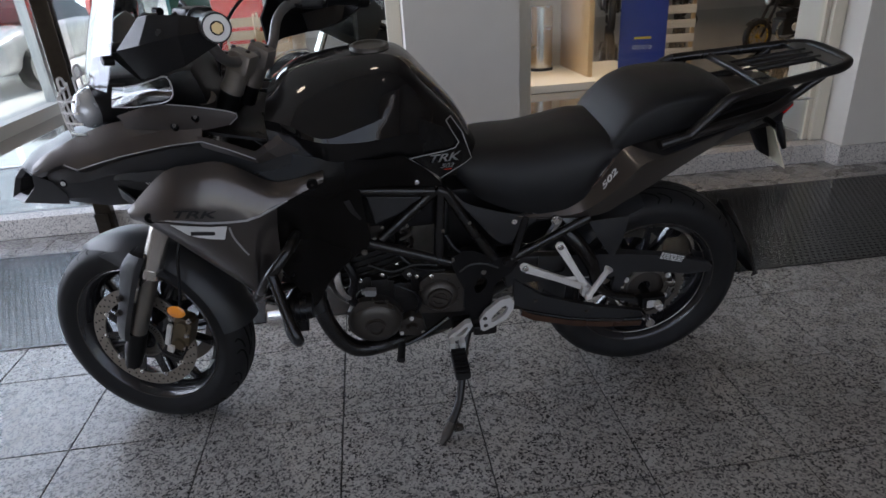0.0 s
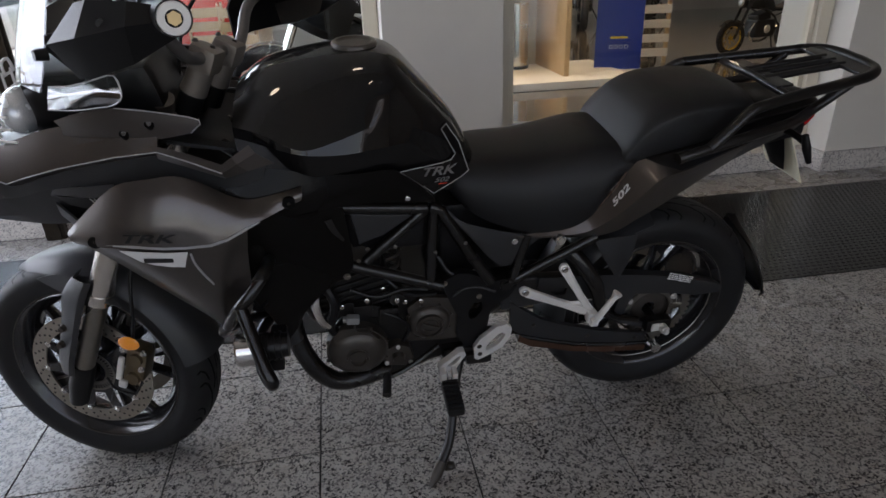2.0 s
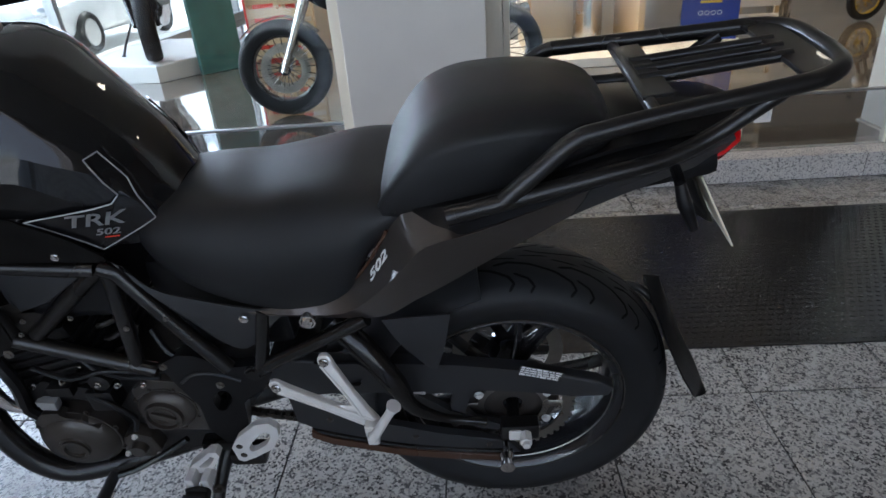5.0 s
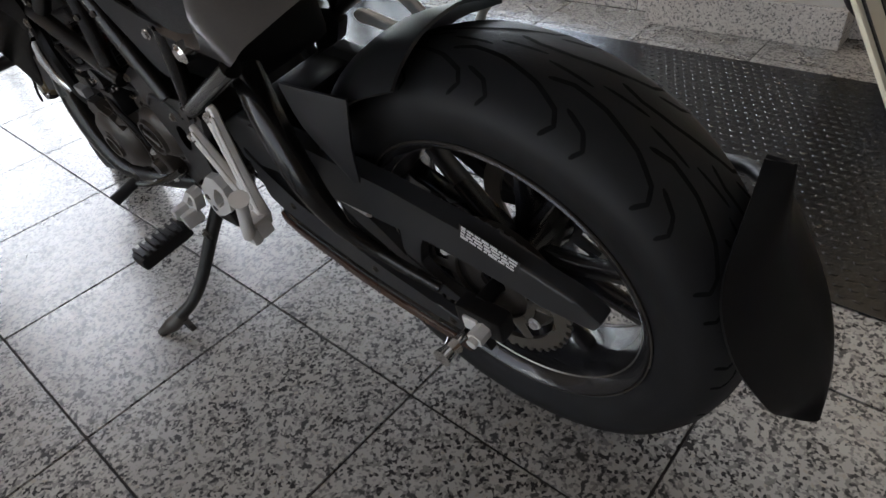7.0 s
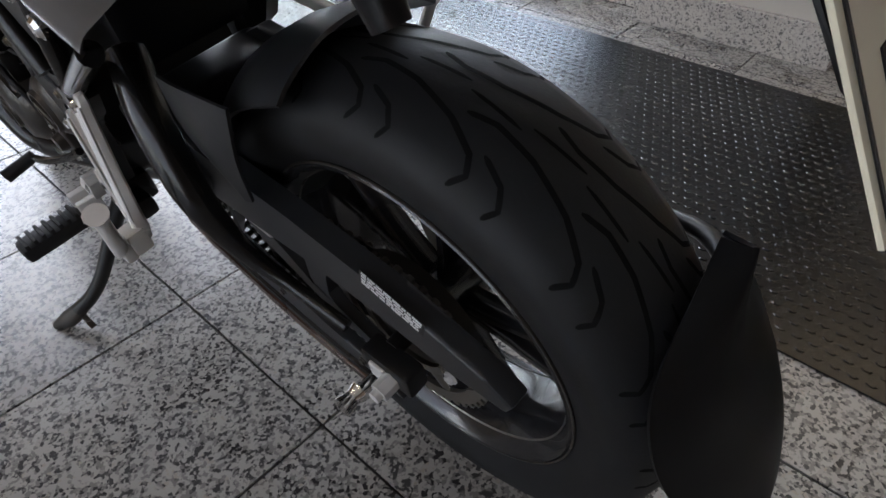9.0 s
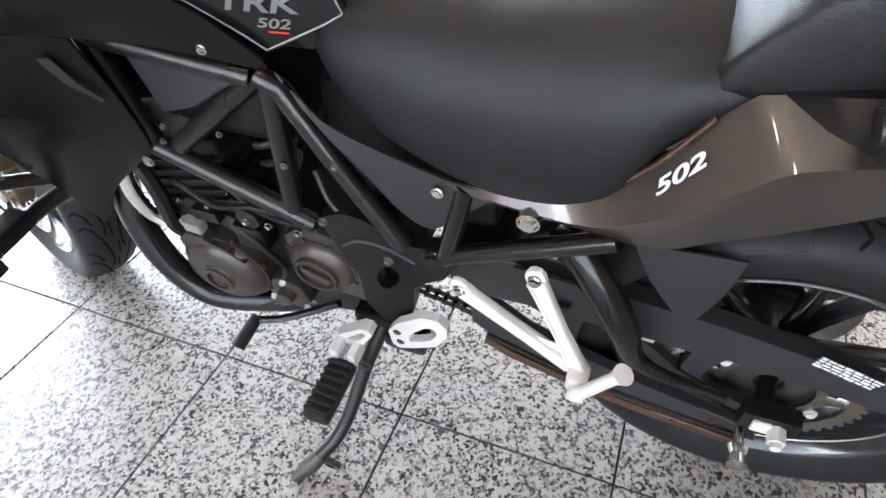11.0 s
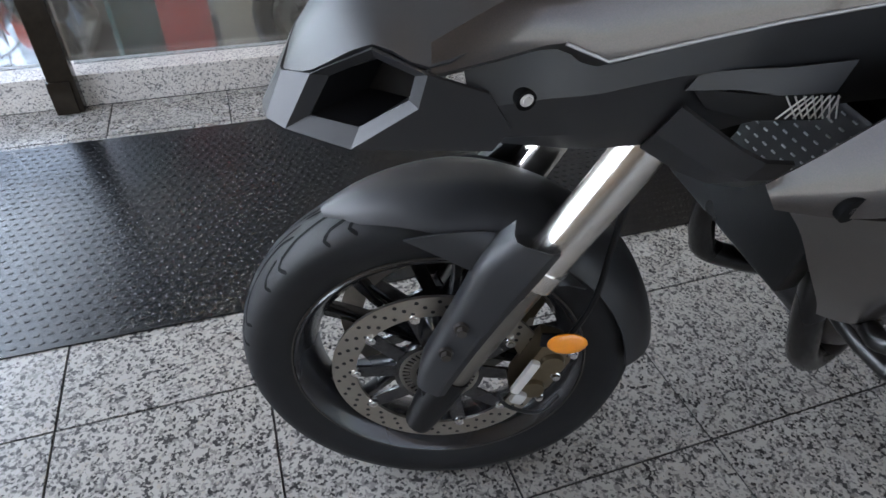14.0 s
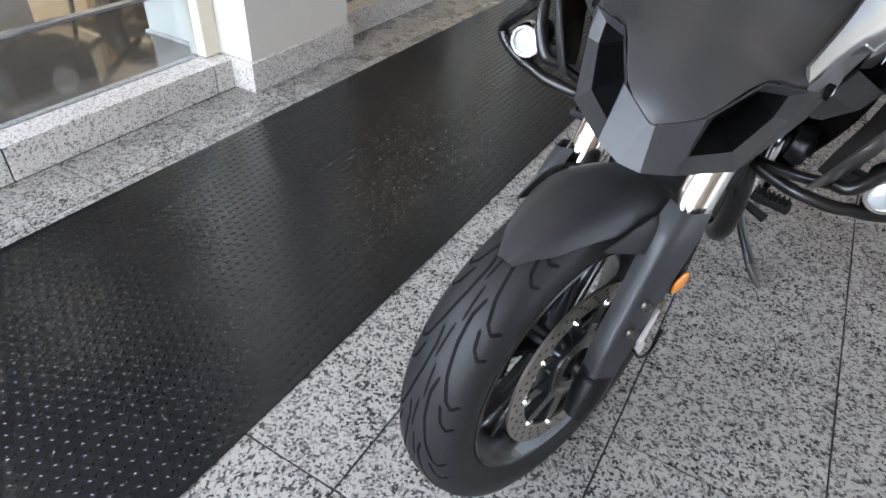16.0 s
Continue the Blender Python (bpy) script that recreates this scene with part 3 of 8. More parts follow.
def rim_bm(c, rr, w, spokes, hub_r, hub_w):
    bm = B()
    h = w / 2
    add_lathe(bm, [(rr, -h), (rr - 0.004, -h - 0.004), (rr - 0.010, -h), (rr - 0.018, -h + 0.012), (rr - 0.030, -h * 0.45), (rr - 0.033, 0), (rr - 0.030, h * 0.45),
                   (rr - 0.018, h - 0.012), (rr - 0.010, h), (rr - 0.004, h + 0.004), (rr, h), (rr - 0.010, h * 0.5), (rr - 0.012, -h * 0.5)], c, 96)
    add_lathe(bm, [(0.012, -hub_w / 2), (hub_r, -hub_w / 2), (hub_r, -hub_w / 2 + 0.012), (hub_r * 0.8, 0), (hub_r, hub_w / 2 - 0.012), (hub_r, hub_w / 2), (0.012, hub_w / 2)], c, 32)
    arms = []
    for k in range(spokes):
        for s in (-1, 1):
            a0 = 2 * math.pi * k / spokes + s * 0.10
            a1 = 2 * math.pi * k / spokes + s * 0.21
            p0, p1 = hub_r * 0.8, rr - 0.028
            rings = []
            for t in (0, 0.35, 0.75, 1):
                q, a = p0 + (p1 - p0) * t, a0 + (a1 - a0) * t
                d, n = V(math.cos(a), 0, math.sin(a)), V(-math.sin(a), 0, math.cos(a))
                hw, hy = 0.0085 - 0.002 * t + (0.004 if t == 1 else 0), 0.017 - 0.004 * t
                m = c + d * q
                rings.append([m + n * hw * u + V(0, hy * v, 0) for u, v in ((-1, -0.6), (-0.5, -1), (0.5, -1), (1, -0.6), (1, 0.6), (0.5, 1), (-0.5, 1), (-1, 0.6))])
            arm = B()
            add_loft(arm, rings)
            arms.append(arm)
    return bm, arms


def disc_bms(c, ro, ri, y, arms=5):
    """Brake ring, its drilled holes, the carrier and its rivets."""
    ring, holes, car, riv, arms_ = B(), B(), B(), [], []
    add_lathe(ring, [(ri, y - 0.0025), (ro, y - 0.0025), (ro, y + 0.0025), (ri, y + 0.0025)], c, 80)
    s = -1 if y < 0 else 1
    for k in range(30):
        for j in range(3):
            a = 2 * math.pi * (k + j * 0.33) / 30
            q = ri + (ro - ri) * (0.24 + 0.27 * j)
            p = c + V(q * math.cos(a), y + s * 0.0026, q * math.sin(a))
            add_cyl(holes, p, p + V(0, s * 0.0003, 0), 0.0034, None, 6)
    hub = ri * 0.48
    add_lathe(car, [(hub * 0.72, y - 0.002), (hub, y - 0.003), (hub + 0.008, y - 0.003), (hub + 0.008, y + 0.003), (hub, y + 0.003), (hub * 0.72, y + 0.002)], c, 40)
    n = arms * 2
    for k in range(n):
        a = 2 * math.pi * k / n
        d, t = V(math.cos(a), 0, math.sin(a)), V(-math.sin(a), 0, math.cos(a))
        b0 = c + V(0, y, 0)
        q = [(hub + 0.004, -0.007 - 0.010 * (k % 2)), (ri - 0.002, -0.011), (ri + 0.006, 0.0), (ri - 0.002, 0.011), (hub + 0.004, 0.007 + 0.010 * ((k + 1) % 2))]
        arm = B()
        arms_.append(arm)
        lo = [arm.verts.new(b0 + d * u + t * w + V(0, -0.0022, 0)) for u, w in q]
        hi = [arm.verts.new(b0 + d * u + t * w + V(0, 0.0022, 0)) for u, w in q]
        arm.faces.new(lo)
        arm.faces.new(list(reversed(hi)))
        for i in range(5):
            arm.faces.new((lo[i], hi[i], hi[(i + 1) % 5], lo[(i + 1) % 5]))
        p = b0 + d * ri + V(0, s * 0.002, 0)
        rb = B()
        add_cyl(rb, p, p + V(0, s * 0.004, 0), 0.0085, 0.0075, 12)
        add_cyl(rb, p + V(0, s * 0.004, 0), p + V(0, s * 0.0055, 0), 0.004, 0.0035, 8)
        riv.append(rb)
    return ring, holes, car, riv, arms_


def wheel(name, c, r, w, rr, xf, count, back, hub_w):
    hoop, arms = rim_bm(c, rr, w * 0.80, 5, 0.042, hub_w)
    rim = part(name, hoop, M["rim"], bike, "black cast wheel with paired spokes", xf)
    for arm in arms:
        part("spoke", arm, M["rim"], rim, "", xf)
    part("tyre", tyre_bm(c, r, w, rr - 0.004), M["tyre"], rim, "black road tyre with swept tread cuts", xf)
    part("tread_cut", groove_bm(c, r, w, rr - 0.004, count, back), M["recess_shade"], rim, "", xf)["kind"] = "stuff"
    bm = B()
    add_lathe(bm, [(rr + 0.0012, -w * 0.42), (rr - 0.0012, -w * 0.42), (rr - 0.0012, -w * 0.42 + 0.002), (rr + 0.0012, -w * 0.42 + 0.002)], c, 96)
    part("rim_line", bm, M["engine_grey"], rim, "thin pale line on the rim edge", xf)
    return rim


fw = wheel("front_wheel", FC, 0.300, 0.122, 0.220, STEER, 15, -1.0, 0.10)
for y in (-0.058, 0.058):
    ring, holes, car, riv, arms_ = disc_bms(FC, 0.160, 0.124, y)
    for arm in arms_:
        part("carrier_arm", arm, M["rim"], fw, "", STEER)
    part("brake_disc", ring, M["disc"], fw, "drilled steel brake disc", STEER)
    part("disc_drilling", holes, M["ink"], fw, "", STEER)["kind"] = "stuff"
    part("disc_carrier", car, M["rim"], fw, "", STEER)
    for rb in riv:
        part("disc_rivet", rb, M["chrome"], fw, "polished rivet", STEER)
bm = B()
for k in range(40):
    a = 2 * math.pi * k / 40
    m = Matrix.Translation(FC + V(0.050 * math.cos(a), -0.060, 0.050 * math.sin(a))) @ Matrix.Rotation(-a, 4, "Y")
    add_box(bm, (0, 0, 0), (0.011, 0.003, 0.0042), 0, None)
    bmesh.ops.transform(bm, matrix=m, verts=bm.verts[-8:])
add_lathe(bm, [(0.055, -0.0615), (0.060, -0.0615), (0.060, -0.0585), (0.055, -0.0585)], FC, 40)
add_lathe(bm, [(0.034, -0.0615), (0.044, -0.0615), (0.044, -0.0585), (0.034, -0.0585)], FC, 40)
part("sensor_ring", bm, M["fork_lower"], fw, "toothed bright sensor ring", STEER)

rw = wheel("rear_wheel", RC, 0.312, 0.162, 0.220, None, 17, 1.0, 0.13)
ring, holes, car, riv, arms_ = disc_bms(RC, 0.120, 0.090, 0.075)
for arm in arms_:
    part("carrier_arm", arm, M["rim"], rw)
part("brake_disc", ring, M["disc"], rw, "drilled steel rear brake disc")
part("disc_carrier", car, M["rim"], rw)
holes.free()
for rb in riv:
    part("disc_rivet", rb, M["chrome"], rw)


def leg_pt(z, dx=0.0, y=0.0):
    """A point of the fork leg's line at height z, dx further back."""
    return V(-0.62 + z * math.tan(RAKE) - 0.050 + dx, y, z)


# fork legs: bright upper tubes, dark lower ends, grey guards
for s in (-1, 1):
    y = s * 0.098
    bm = B()
    add_tube(bm, [leg_pt(0.545, 0, y), leg_pt(0.96, 0, y)], 0.0275, 24)
    add_tube(bm, [leg_pt(0.535, 0, y), leg_pt(0.560, 0, y)], 0.0300, 24)
    leg = part("fork_leg", bm, M["fork_gold"], bike, "thick bright metal fork tube", STEER)
    bm = B()
    add_tube(bm, [leg_pt(0.275, 0.004, y), leg_pt(0.56, 0, y)], 0.0225, 20)
    part("inner_tube", bm, M["fork_lower"], leg, "", STEER)
    bm = B()
    add_tube(bm, [leg_pt(0.235, 0.010, y), leg_pt(0.29, 0.004, y), leg_pt(0.35, 0.002, y)], [0.022, 0.028, 0.026], 16)
    add_cyl(bm, FC + V(0, y - s * 0.03, 0), FC + V(0, y + s * 0.018, 0), 0.022, 0.018, 20)
    add_box(bm, ((FC.x + leg_pt(0.29).x) / 2, y, 0.297), (abs(leg_pt(0.29).x - FC.x) + 0.03, 0.03, 0.05), 0.008)
    part("fork_foot", bm, M["plastic_dark"], leg, "", STEER)
    # guard shell that hugs the front and outer face of the leg
    rows = []
    for z, wx0, wx1, bulge in ((0.335, -0.040, -0.004, 0.030), (0.375, -0.054, -0.010, 0.034), (0.43, -0.060, -0.014, 0.036), (0.50, -0.068, -0.016, 0.038), (0.56, -0.076, -0.014, 0.040), (0.600, -0.060, -0.012, 0.036)):
        c = leg_pt(z)
        rows.append([c + V(wx0, y - s * 0.012, 0.012), c + V(wx0 - 0.002, y + s * bulge * 0.55, 0.004), c + V(wx0 * 0.45, y + s * bulge * 0.98, 0), c + V(wx1 - 0.010, y + s * bulge * 0.98, -0.002), c + V(wx1, y + s * bulge * 0.86, -0.004)])
    bm = B()
    add_patch(bm, smooth_rows(rows, 3, 3), 0.003)
    part("fork_guard", bm, M["plastic"], leg, "matte grey plastic fork guard", STEER)
    bolts("guard_bolt", [V(-0.500, s * 0.126, 0.472), V(-0.517, s * 0.126, 0.426)], M["engine_grey"], leg, 0.0075, 0.012, (0, s, 0), STEER)

# front mudguard
rows = []
N = 15
for i in range(N):
    t = i / (N - 1)
    a = radians(122 - 112 * t)
    w = 0.016 + 0.064 * min(1, (t * 3.6) ** 0.7)
    drop = 0.016 + 0.030 * min(1, t * 3) + 0.006 * t
    top = 0.309 + 0.016 * min(1, t * 3.0)
    row = []
    for f in (-1, -0.94, -0.75, -0.4, 0, 0.4, 0.75, 0.94, 1):
        q = top - drop * abs(f) ** 3.2
        row.append(FC + V(q * math.cos(a), w * f, q * math.sin(a)))
    rows.append(row)
bm = B()
add_patch(bm, smooth_rows(rows, 2, 2), 0.003)
fender = part("front_mudguard", bm, M["plastic"], bike, "matte grey plastic front mudguard", STEER)
# its stays reach down to the fork guards
for s in (-1, 1):
    rows = []
    for t in (0, 0.33, 0.66, 1.0):
        rows.append([V(-0.575 + 0.075 * t + dx + 0.075 * t * (1 - k), s * (0.081 + 0.030 * t + (0.006 if 0.2 < k < 0.8 else 0)), 0.572 - 0.055 * t + dz) for k, dx, dz in ((0, 0, 0.0), (0.33, 0.050, 0.017), (0.66, 0.100, 0.022), (1, 0.150, 0.012))])
    bm = B()
    add_patch(bm, smooth_rows(rows, 3, 3), 0.003)
    part("mudguard_stay", bm, M["plastic"], fender, "", STEER)

# amber side reflector, caliper, brake line
for s in (-1, 1):
    bm = B()
    add_ball(bm, (0, 0, 0), (0.027, 0.006, 0.019), 20)
    bmesh.ops.transform(bm, matrix=Matrix.Translation((-0.357, s * 0.113, 0.431)), verts=bm.verts)
    rf = part("side_reflector", bm, M["amber"], bike, "oval amber reflector", STEER)
    bm = B()
    add_box(bm, (-0.366, s * 0.104, 0.428), (0.05, 0.006, 0.024), 0.003)
    part("reflector_bracket", bm, M["plastic_dark"], rf, "", STEER)
    bm = B()
    cm = Matrix.Rotation(radians(20), 4, "Y")
    add_box(bm, (-0.380, s * 0.070, 0.345), (0.046, 0.048, 0.112), 0.012, cm)
    add_box(bm, (-0.360, s * 0.072, 0.345), (0.026, 0.044, 0.080), 0.010, cm)
    for dz in (-0.030, 0.026):
        add_cyl(bm, (-0.374 + dz * 0.35, s * 0.088, 0.345 + dz), (-0.374 + dz * 0.35, s * 0.101, 0.345 + dz), 0.019, 0.016, 18)
    cal = part("brake_caliper", bm, M["caliper"], bike, "dull gold brake caliper", STEER)
    bm = B()
    add_box(bm, (-0.402, s * 0.106, 0.352), (0.014, 0.010, 0.070), 0.004, cm)
    add_box(bm, (-0.406, s * 0.106, 0.306), (0.020, 0.010, 0.022), 0.004, cm)
    part("caliper_mount", bm, M["alu"], cal, "bright cast mount", STEER)
    bolts("caliper_bolt", [(-0.356 + dz * 0.35, s * 0.094, 0.345 + dz) for dz in (-0.048, 0.0, 0.048)], M["chrome"], cal, 0.006, 0.008, (0, s, 0), STEER)
bm = B()
add_tube(bm, [(-0.36, -0.10, 0.41), (-0.335, -0.105, 0.50), (-0.325, -0.09, 0.60), (-0.30, -0.05, 0.72), (-0.24, -0.02, 0.86)], 0.0042, 8, 6)
part("brake_hose", bm, M["plastic_dark"], bike, "", STEER)
bm = B()
add_tube(bm, [(-0.44, -0.112, 0.325), (-0.42, -0.118, 0.30), (-0.375, -0.115, 0.285), (-0.35, -0.112, 0.32)], 0.003, 8, 6)
part("sensor_cable", bm, M["plastic_dark"], bike, "", STEER)

# triple clamp and handlebar
bm = B()
add_box(bm, leg_pt(0.955, 0.01), (0.075, 0.25, 0.035), 0.010, Matrix.Rotation(RAKE, 4, "Y"))
add_box(bm, leg_pt(0.765, 0.012), (0.085, 0.26, 0.04), 0.010, Matrix.Rotation(RAKE, 4, "Y"))
clamp = part("fork_clamp", bm, M["engine"], bike, "", STEER)
for y in (-0.048, 0.048):
    bm = B()
    add_tube(bm, [(-0.118, y, 1.004), (-0.105, y, 1.026), (-0.092, y, 1.050)], [0.027, 0.025, 0.026], 14, 3)
    add_box(bm, (-0.080, y, 1.068), (0.056, 0.054, 0.050), 0.012, Matrix.Rotation(radians(25), 4, "Y"))
    foot = B()
    add_tube(foot, [(-0.140, y, 0.960), (-0.118, y, 1.003)], 0.024, 14)
    part("riser_foot", foot, M["plastic_dark"], clamp, "", STEER)
    rs = part("bar_riser", bm, M["riser"], clamp, "dull cast metal handlebar riser", STEER)
    bolts("riser_bolt", [(-0.080 + dx, y, 1.092 - dx * 0.4) for dx in (-0.016, 0.016)], M["engine_grey"], clamp, 0.005, 0.006, (0.35, 0, 1), STEER)
bar = B()
half = [(-0.078, 0, 1.072), (-0.078, 0.085, 1.072), (-0.083, 0.130, 1.090), (-0.086, 0.180, 1.142), (-0.068, 0.228, 1.172), (-0.030, 0.290, 1.178), (0.064, 0.392, 1.172)]
add_tube(bar, [(x, -y, z) for x, y, z in reversed(half)] + half[1:], 0.0118, 14, 5)
hb = part("handlebar", bar, M["bar_grey"], bike, "grey tapered metal handlebar", STEER)
for s in (-1, 1):
    bm = B()
    add_tube(bm, [(-0.005, s * 0.318, 1.177), (0.060, s * 0.389, 1.172)], 0.0165, 18)
    add_tube(bm, [(-0.007, s * 0.316, 1.177), (-0.003, s * 0.320, 1.177)], 0.022, 18)
    part("grip", bm, M["plastic_dark"], hb, "", STEER)
    bm = B()
    add_tube(bm, [(0.060, s * 0.389, 1.172), (0.079, s * 0.411, 1.171)], 0.024, 20)
    be = part("bar_end", bm, M["plastic_dark"], hb, "", STEER)
    bm = B()
    add_lathe(bm, [(0.0115, -0.002), (0.0205, -0.002), (0.0215, 0.0), (0.0115, 0.0)], (0, 0, 0), 28)
    bmesh.ops.transform(bm, matrix=Matrix.Translation((0.0795, s * 0.4116, 1.171)) @ Matrix.Rotation(radians(41 if s < 0 else 139), 4, "Z"), verts=bm.verts)
    part("bar_end_ring", bm, M["white_ring"], be, "white ring on the bar end", STEER)
    bm = B()
    add_tube(bm, [(0.0800, s * 0.4121, 1.171), (0.0816, s * 0.4140, 1.171)], 0.0095, 6)
    part("cap_bolt", bm, M["brass"], be, "brass-coloured bolt", STEER)
    # hand guard: a pointed wedge that wraps forward round the grip
    bm = B()
    rows = [[(-0.045, 0.405, 1.240), (-0.050, 0.416, 1.228), (-0.060, 0.405, 1.202)], [(-0.110, 0.406, 1.252), (-0.115, 0.426, 1.225), (-0.120, 0.412, 1.172)],
            [(-0.166, 0.386, 1.252), (-0.188, 0.404, 1.208), (-0.180, 0.388, 1.150)], [(-0.190, 0.362, 1.244), (-0.236, 0.374, 1.195), (-0.211, 0.368, 1.143)],
            [(-0.204, 0.285, 1.236), (-0.246, 0.288, 1.188), (-0.226, 0.275, 1.122)], [(-0.206, 0.205, 1.220), (-0.236, 0.205, 1.170), (-0.218, 0.207, 1.098)]]
    turned = [[STEER.inverted() @ V(x, -y, z) for x, y, z in r] for r in rows]
    add_patch(bm, [[V(p.x, -s * p.y, p.z) for p in r] for r in turned], 0.004)
    part("hand_guard", bm, M["plastic_dark"], hb, "black pointed plastic hand guard", STEER, smooth=16)
    bm = B()
    add_box(bm, (-0.035, s * 0.285, 1.177), (0.055, 0.06, 0.042), 0.010, Matrix.Rotation(s * radians(-57), 4, "Z"))
    add_tube(bm, [(-0.055, s * 0.29, 1.190), (-0.06, s * 0.33, 1.175), (-0.02, s * 0.42, 1.165)], 0.006, 8, 4)
    part("switch_and_lever", bm, M["plastic_dark"], hb, "", STEER)
bm = B()
add_tube(bm, [(-0.05, -0.24, 1.165), (-0.12, -0.18, 1.20), (-0.18, -0.09, 1.14), (-0.20, -0.04, 0.97)], 0.004, 8, 6)
add_tube(bm, [(-0.05, 0.24, 1.165), (-0.12, 0.16, 1.21), (-0.18, 0.08, 1.13), (-0.20, 0.03, 0.97)], 0.004, 8, 6)
part("cable", bm, M["plastic_dark"], hb, "", STEER)

# fuel tank
secs = [
    (-0.055, [(0, 1.005), (0.05, 1.002), (0.105, 0.996), (0.165, 0.976), (0.168, 0.955), (0.150, 0.890)]),
    (0.00, [(0, 1.045), (0.055, 1.040), (0.125, 1.012), (0.198, 0.970), (0.201, 0.949), (0.178, 0.885)]),
    (0.07, [(0, 1.062), (0.062, 1.056), (0.140, 1.022), (0.233, 0.947), (0.236, 0.939), (0.208, 0.875)]),
    (0.15, [(0, 1.071), (0.068, 1.065), (0.140, 1.032), (0.208, 0.954), (0.220, 0.926), (0.195, 0.868)]),
    (0.23, [(0, 1.073), (0.070, 1.066), (0.132, 1.036), (0.172, 0.966), (0.186, 0.920), (0.160, 0.858)]),
    (0.275, [(0, 1.052), (0.066, 1.048), (0.116, 1.020), (0.150, 0.950), (0.160, 0.912), (0.140, 0.835)]),
    (0.315, [(0, 1.010), (0.058, 1.005), (0.102, 0.980), (0.136, 0.926), (0.140, 0.875), (0.124, 0.790)]),
    (0.36, [(0, 0.958), (0.050, 0.953), (0.088, 0.932), (0.116, 0.895), (0.122, 0.845), (0.112, 0.772)]),
    (0.40, [(0, 0.905), (0.044, 0.901), (0.075, 0.885), (0.098, 0.855), (0.106, 0.818), (0.098, 0.770)]),
    (0.437, [(0, 0.832), (0.030, 0.830), (0.052, 0.823), (0.072, 0.808), (0.080, 0.793), (0.078, 0.768)])]
rings = []
for x, hp in secs:
    # smooth crown down to the crease, then two flat facets
    sm = catmull([V(0, y, z) for y, z in hp[:4]], 4)
    for (y0, z0), (y1, z1) in ((hp[3], hp[4]), (hp[4], hp[5])):
        sm += [V(0, y0 + (y1 - y0) * k / 2, z0 + (z1 - z0) * k / 2) for k in (1, 2)]
    rings.append([V(x, p.y, p.z) for p in sm] + [V(x, -p.y, p.z) for p in reversed(sm[1:])])
cols = [catmull([r[i] for r in rings], 4) for i in range(len(rings[0]))]
bm = B()
add_loft(bm, [[c[j] for c in cols] for j in range(len(cols[0]))])
tank = part("fuel_tank", bm, M["black_gloss"], bike, "gloss black fuel tank", smooth=13)
bm = B()
add_lathe(bm, [(0.0, 0.004), (0.030, 0.004), (0.036, 0.006), (0.038, 0.009), (0.044, 0.009), (0.047, 0.006), (0.048, 0.0), (0.0, 0.0)], (0, 0, 0), 40, closed=False)
bmesh.ops.transform(bm, matrix=Matrix.Translation((0.191, 0, 1.0705)) @ Matrix.Rotation(radians(90), 4, "X"), verts=bm.verts)
part("filler_cap", bm, M["engine_grey"], tank, "round grey filler cap")

# side badge panel on the tank's rear flank
badge = [(0.254, 0.848), (0.333, 0.771), (0.421, 0.809), (0.398, 0.880), (0.369, 0.926), (0.355, 0.922), (0.386, 0.862), (0.375, 0.851)]


def tank_y(x, z):
    """Outer face of the tank's flank."""
    for (x0, h0), (x1, h1) in zip(secs, secs[1:]):
        if x0 <= x <= x1:
            t = (x - x0) / (x1 - x0)
            hp = [(a[0] * (1 - t) + b[0] * t, a[1] * (1 - t) + b[1] * t) for a, b in zip(h0, h1)]
            for (y0, z0), (y1, z1) in zip(hp, hp[1:]):
                if min(z0, z1) <= z <= max(z0, z1):
                    return y0 + (y1 - y0) * (z - z0) / ((z1 - z0) or 1)
            return hp[-1][0]
    return 0.12


def on_tank(bm, s, lift):
    """Presses flat work onto the tank's flank."""
    for v in bm.verts:
        v.co.y = s * (tank_y(v.co.x, v.co.z) + lift + abs(v.co.y))


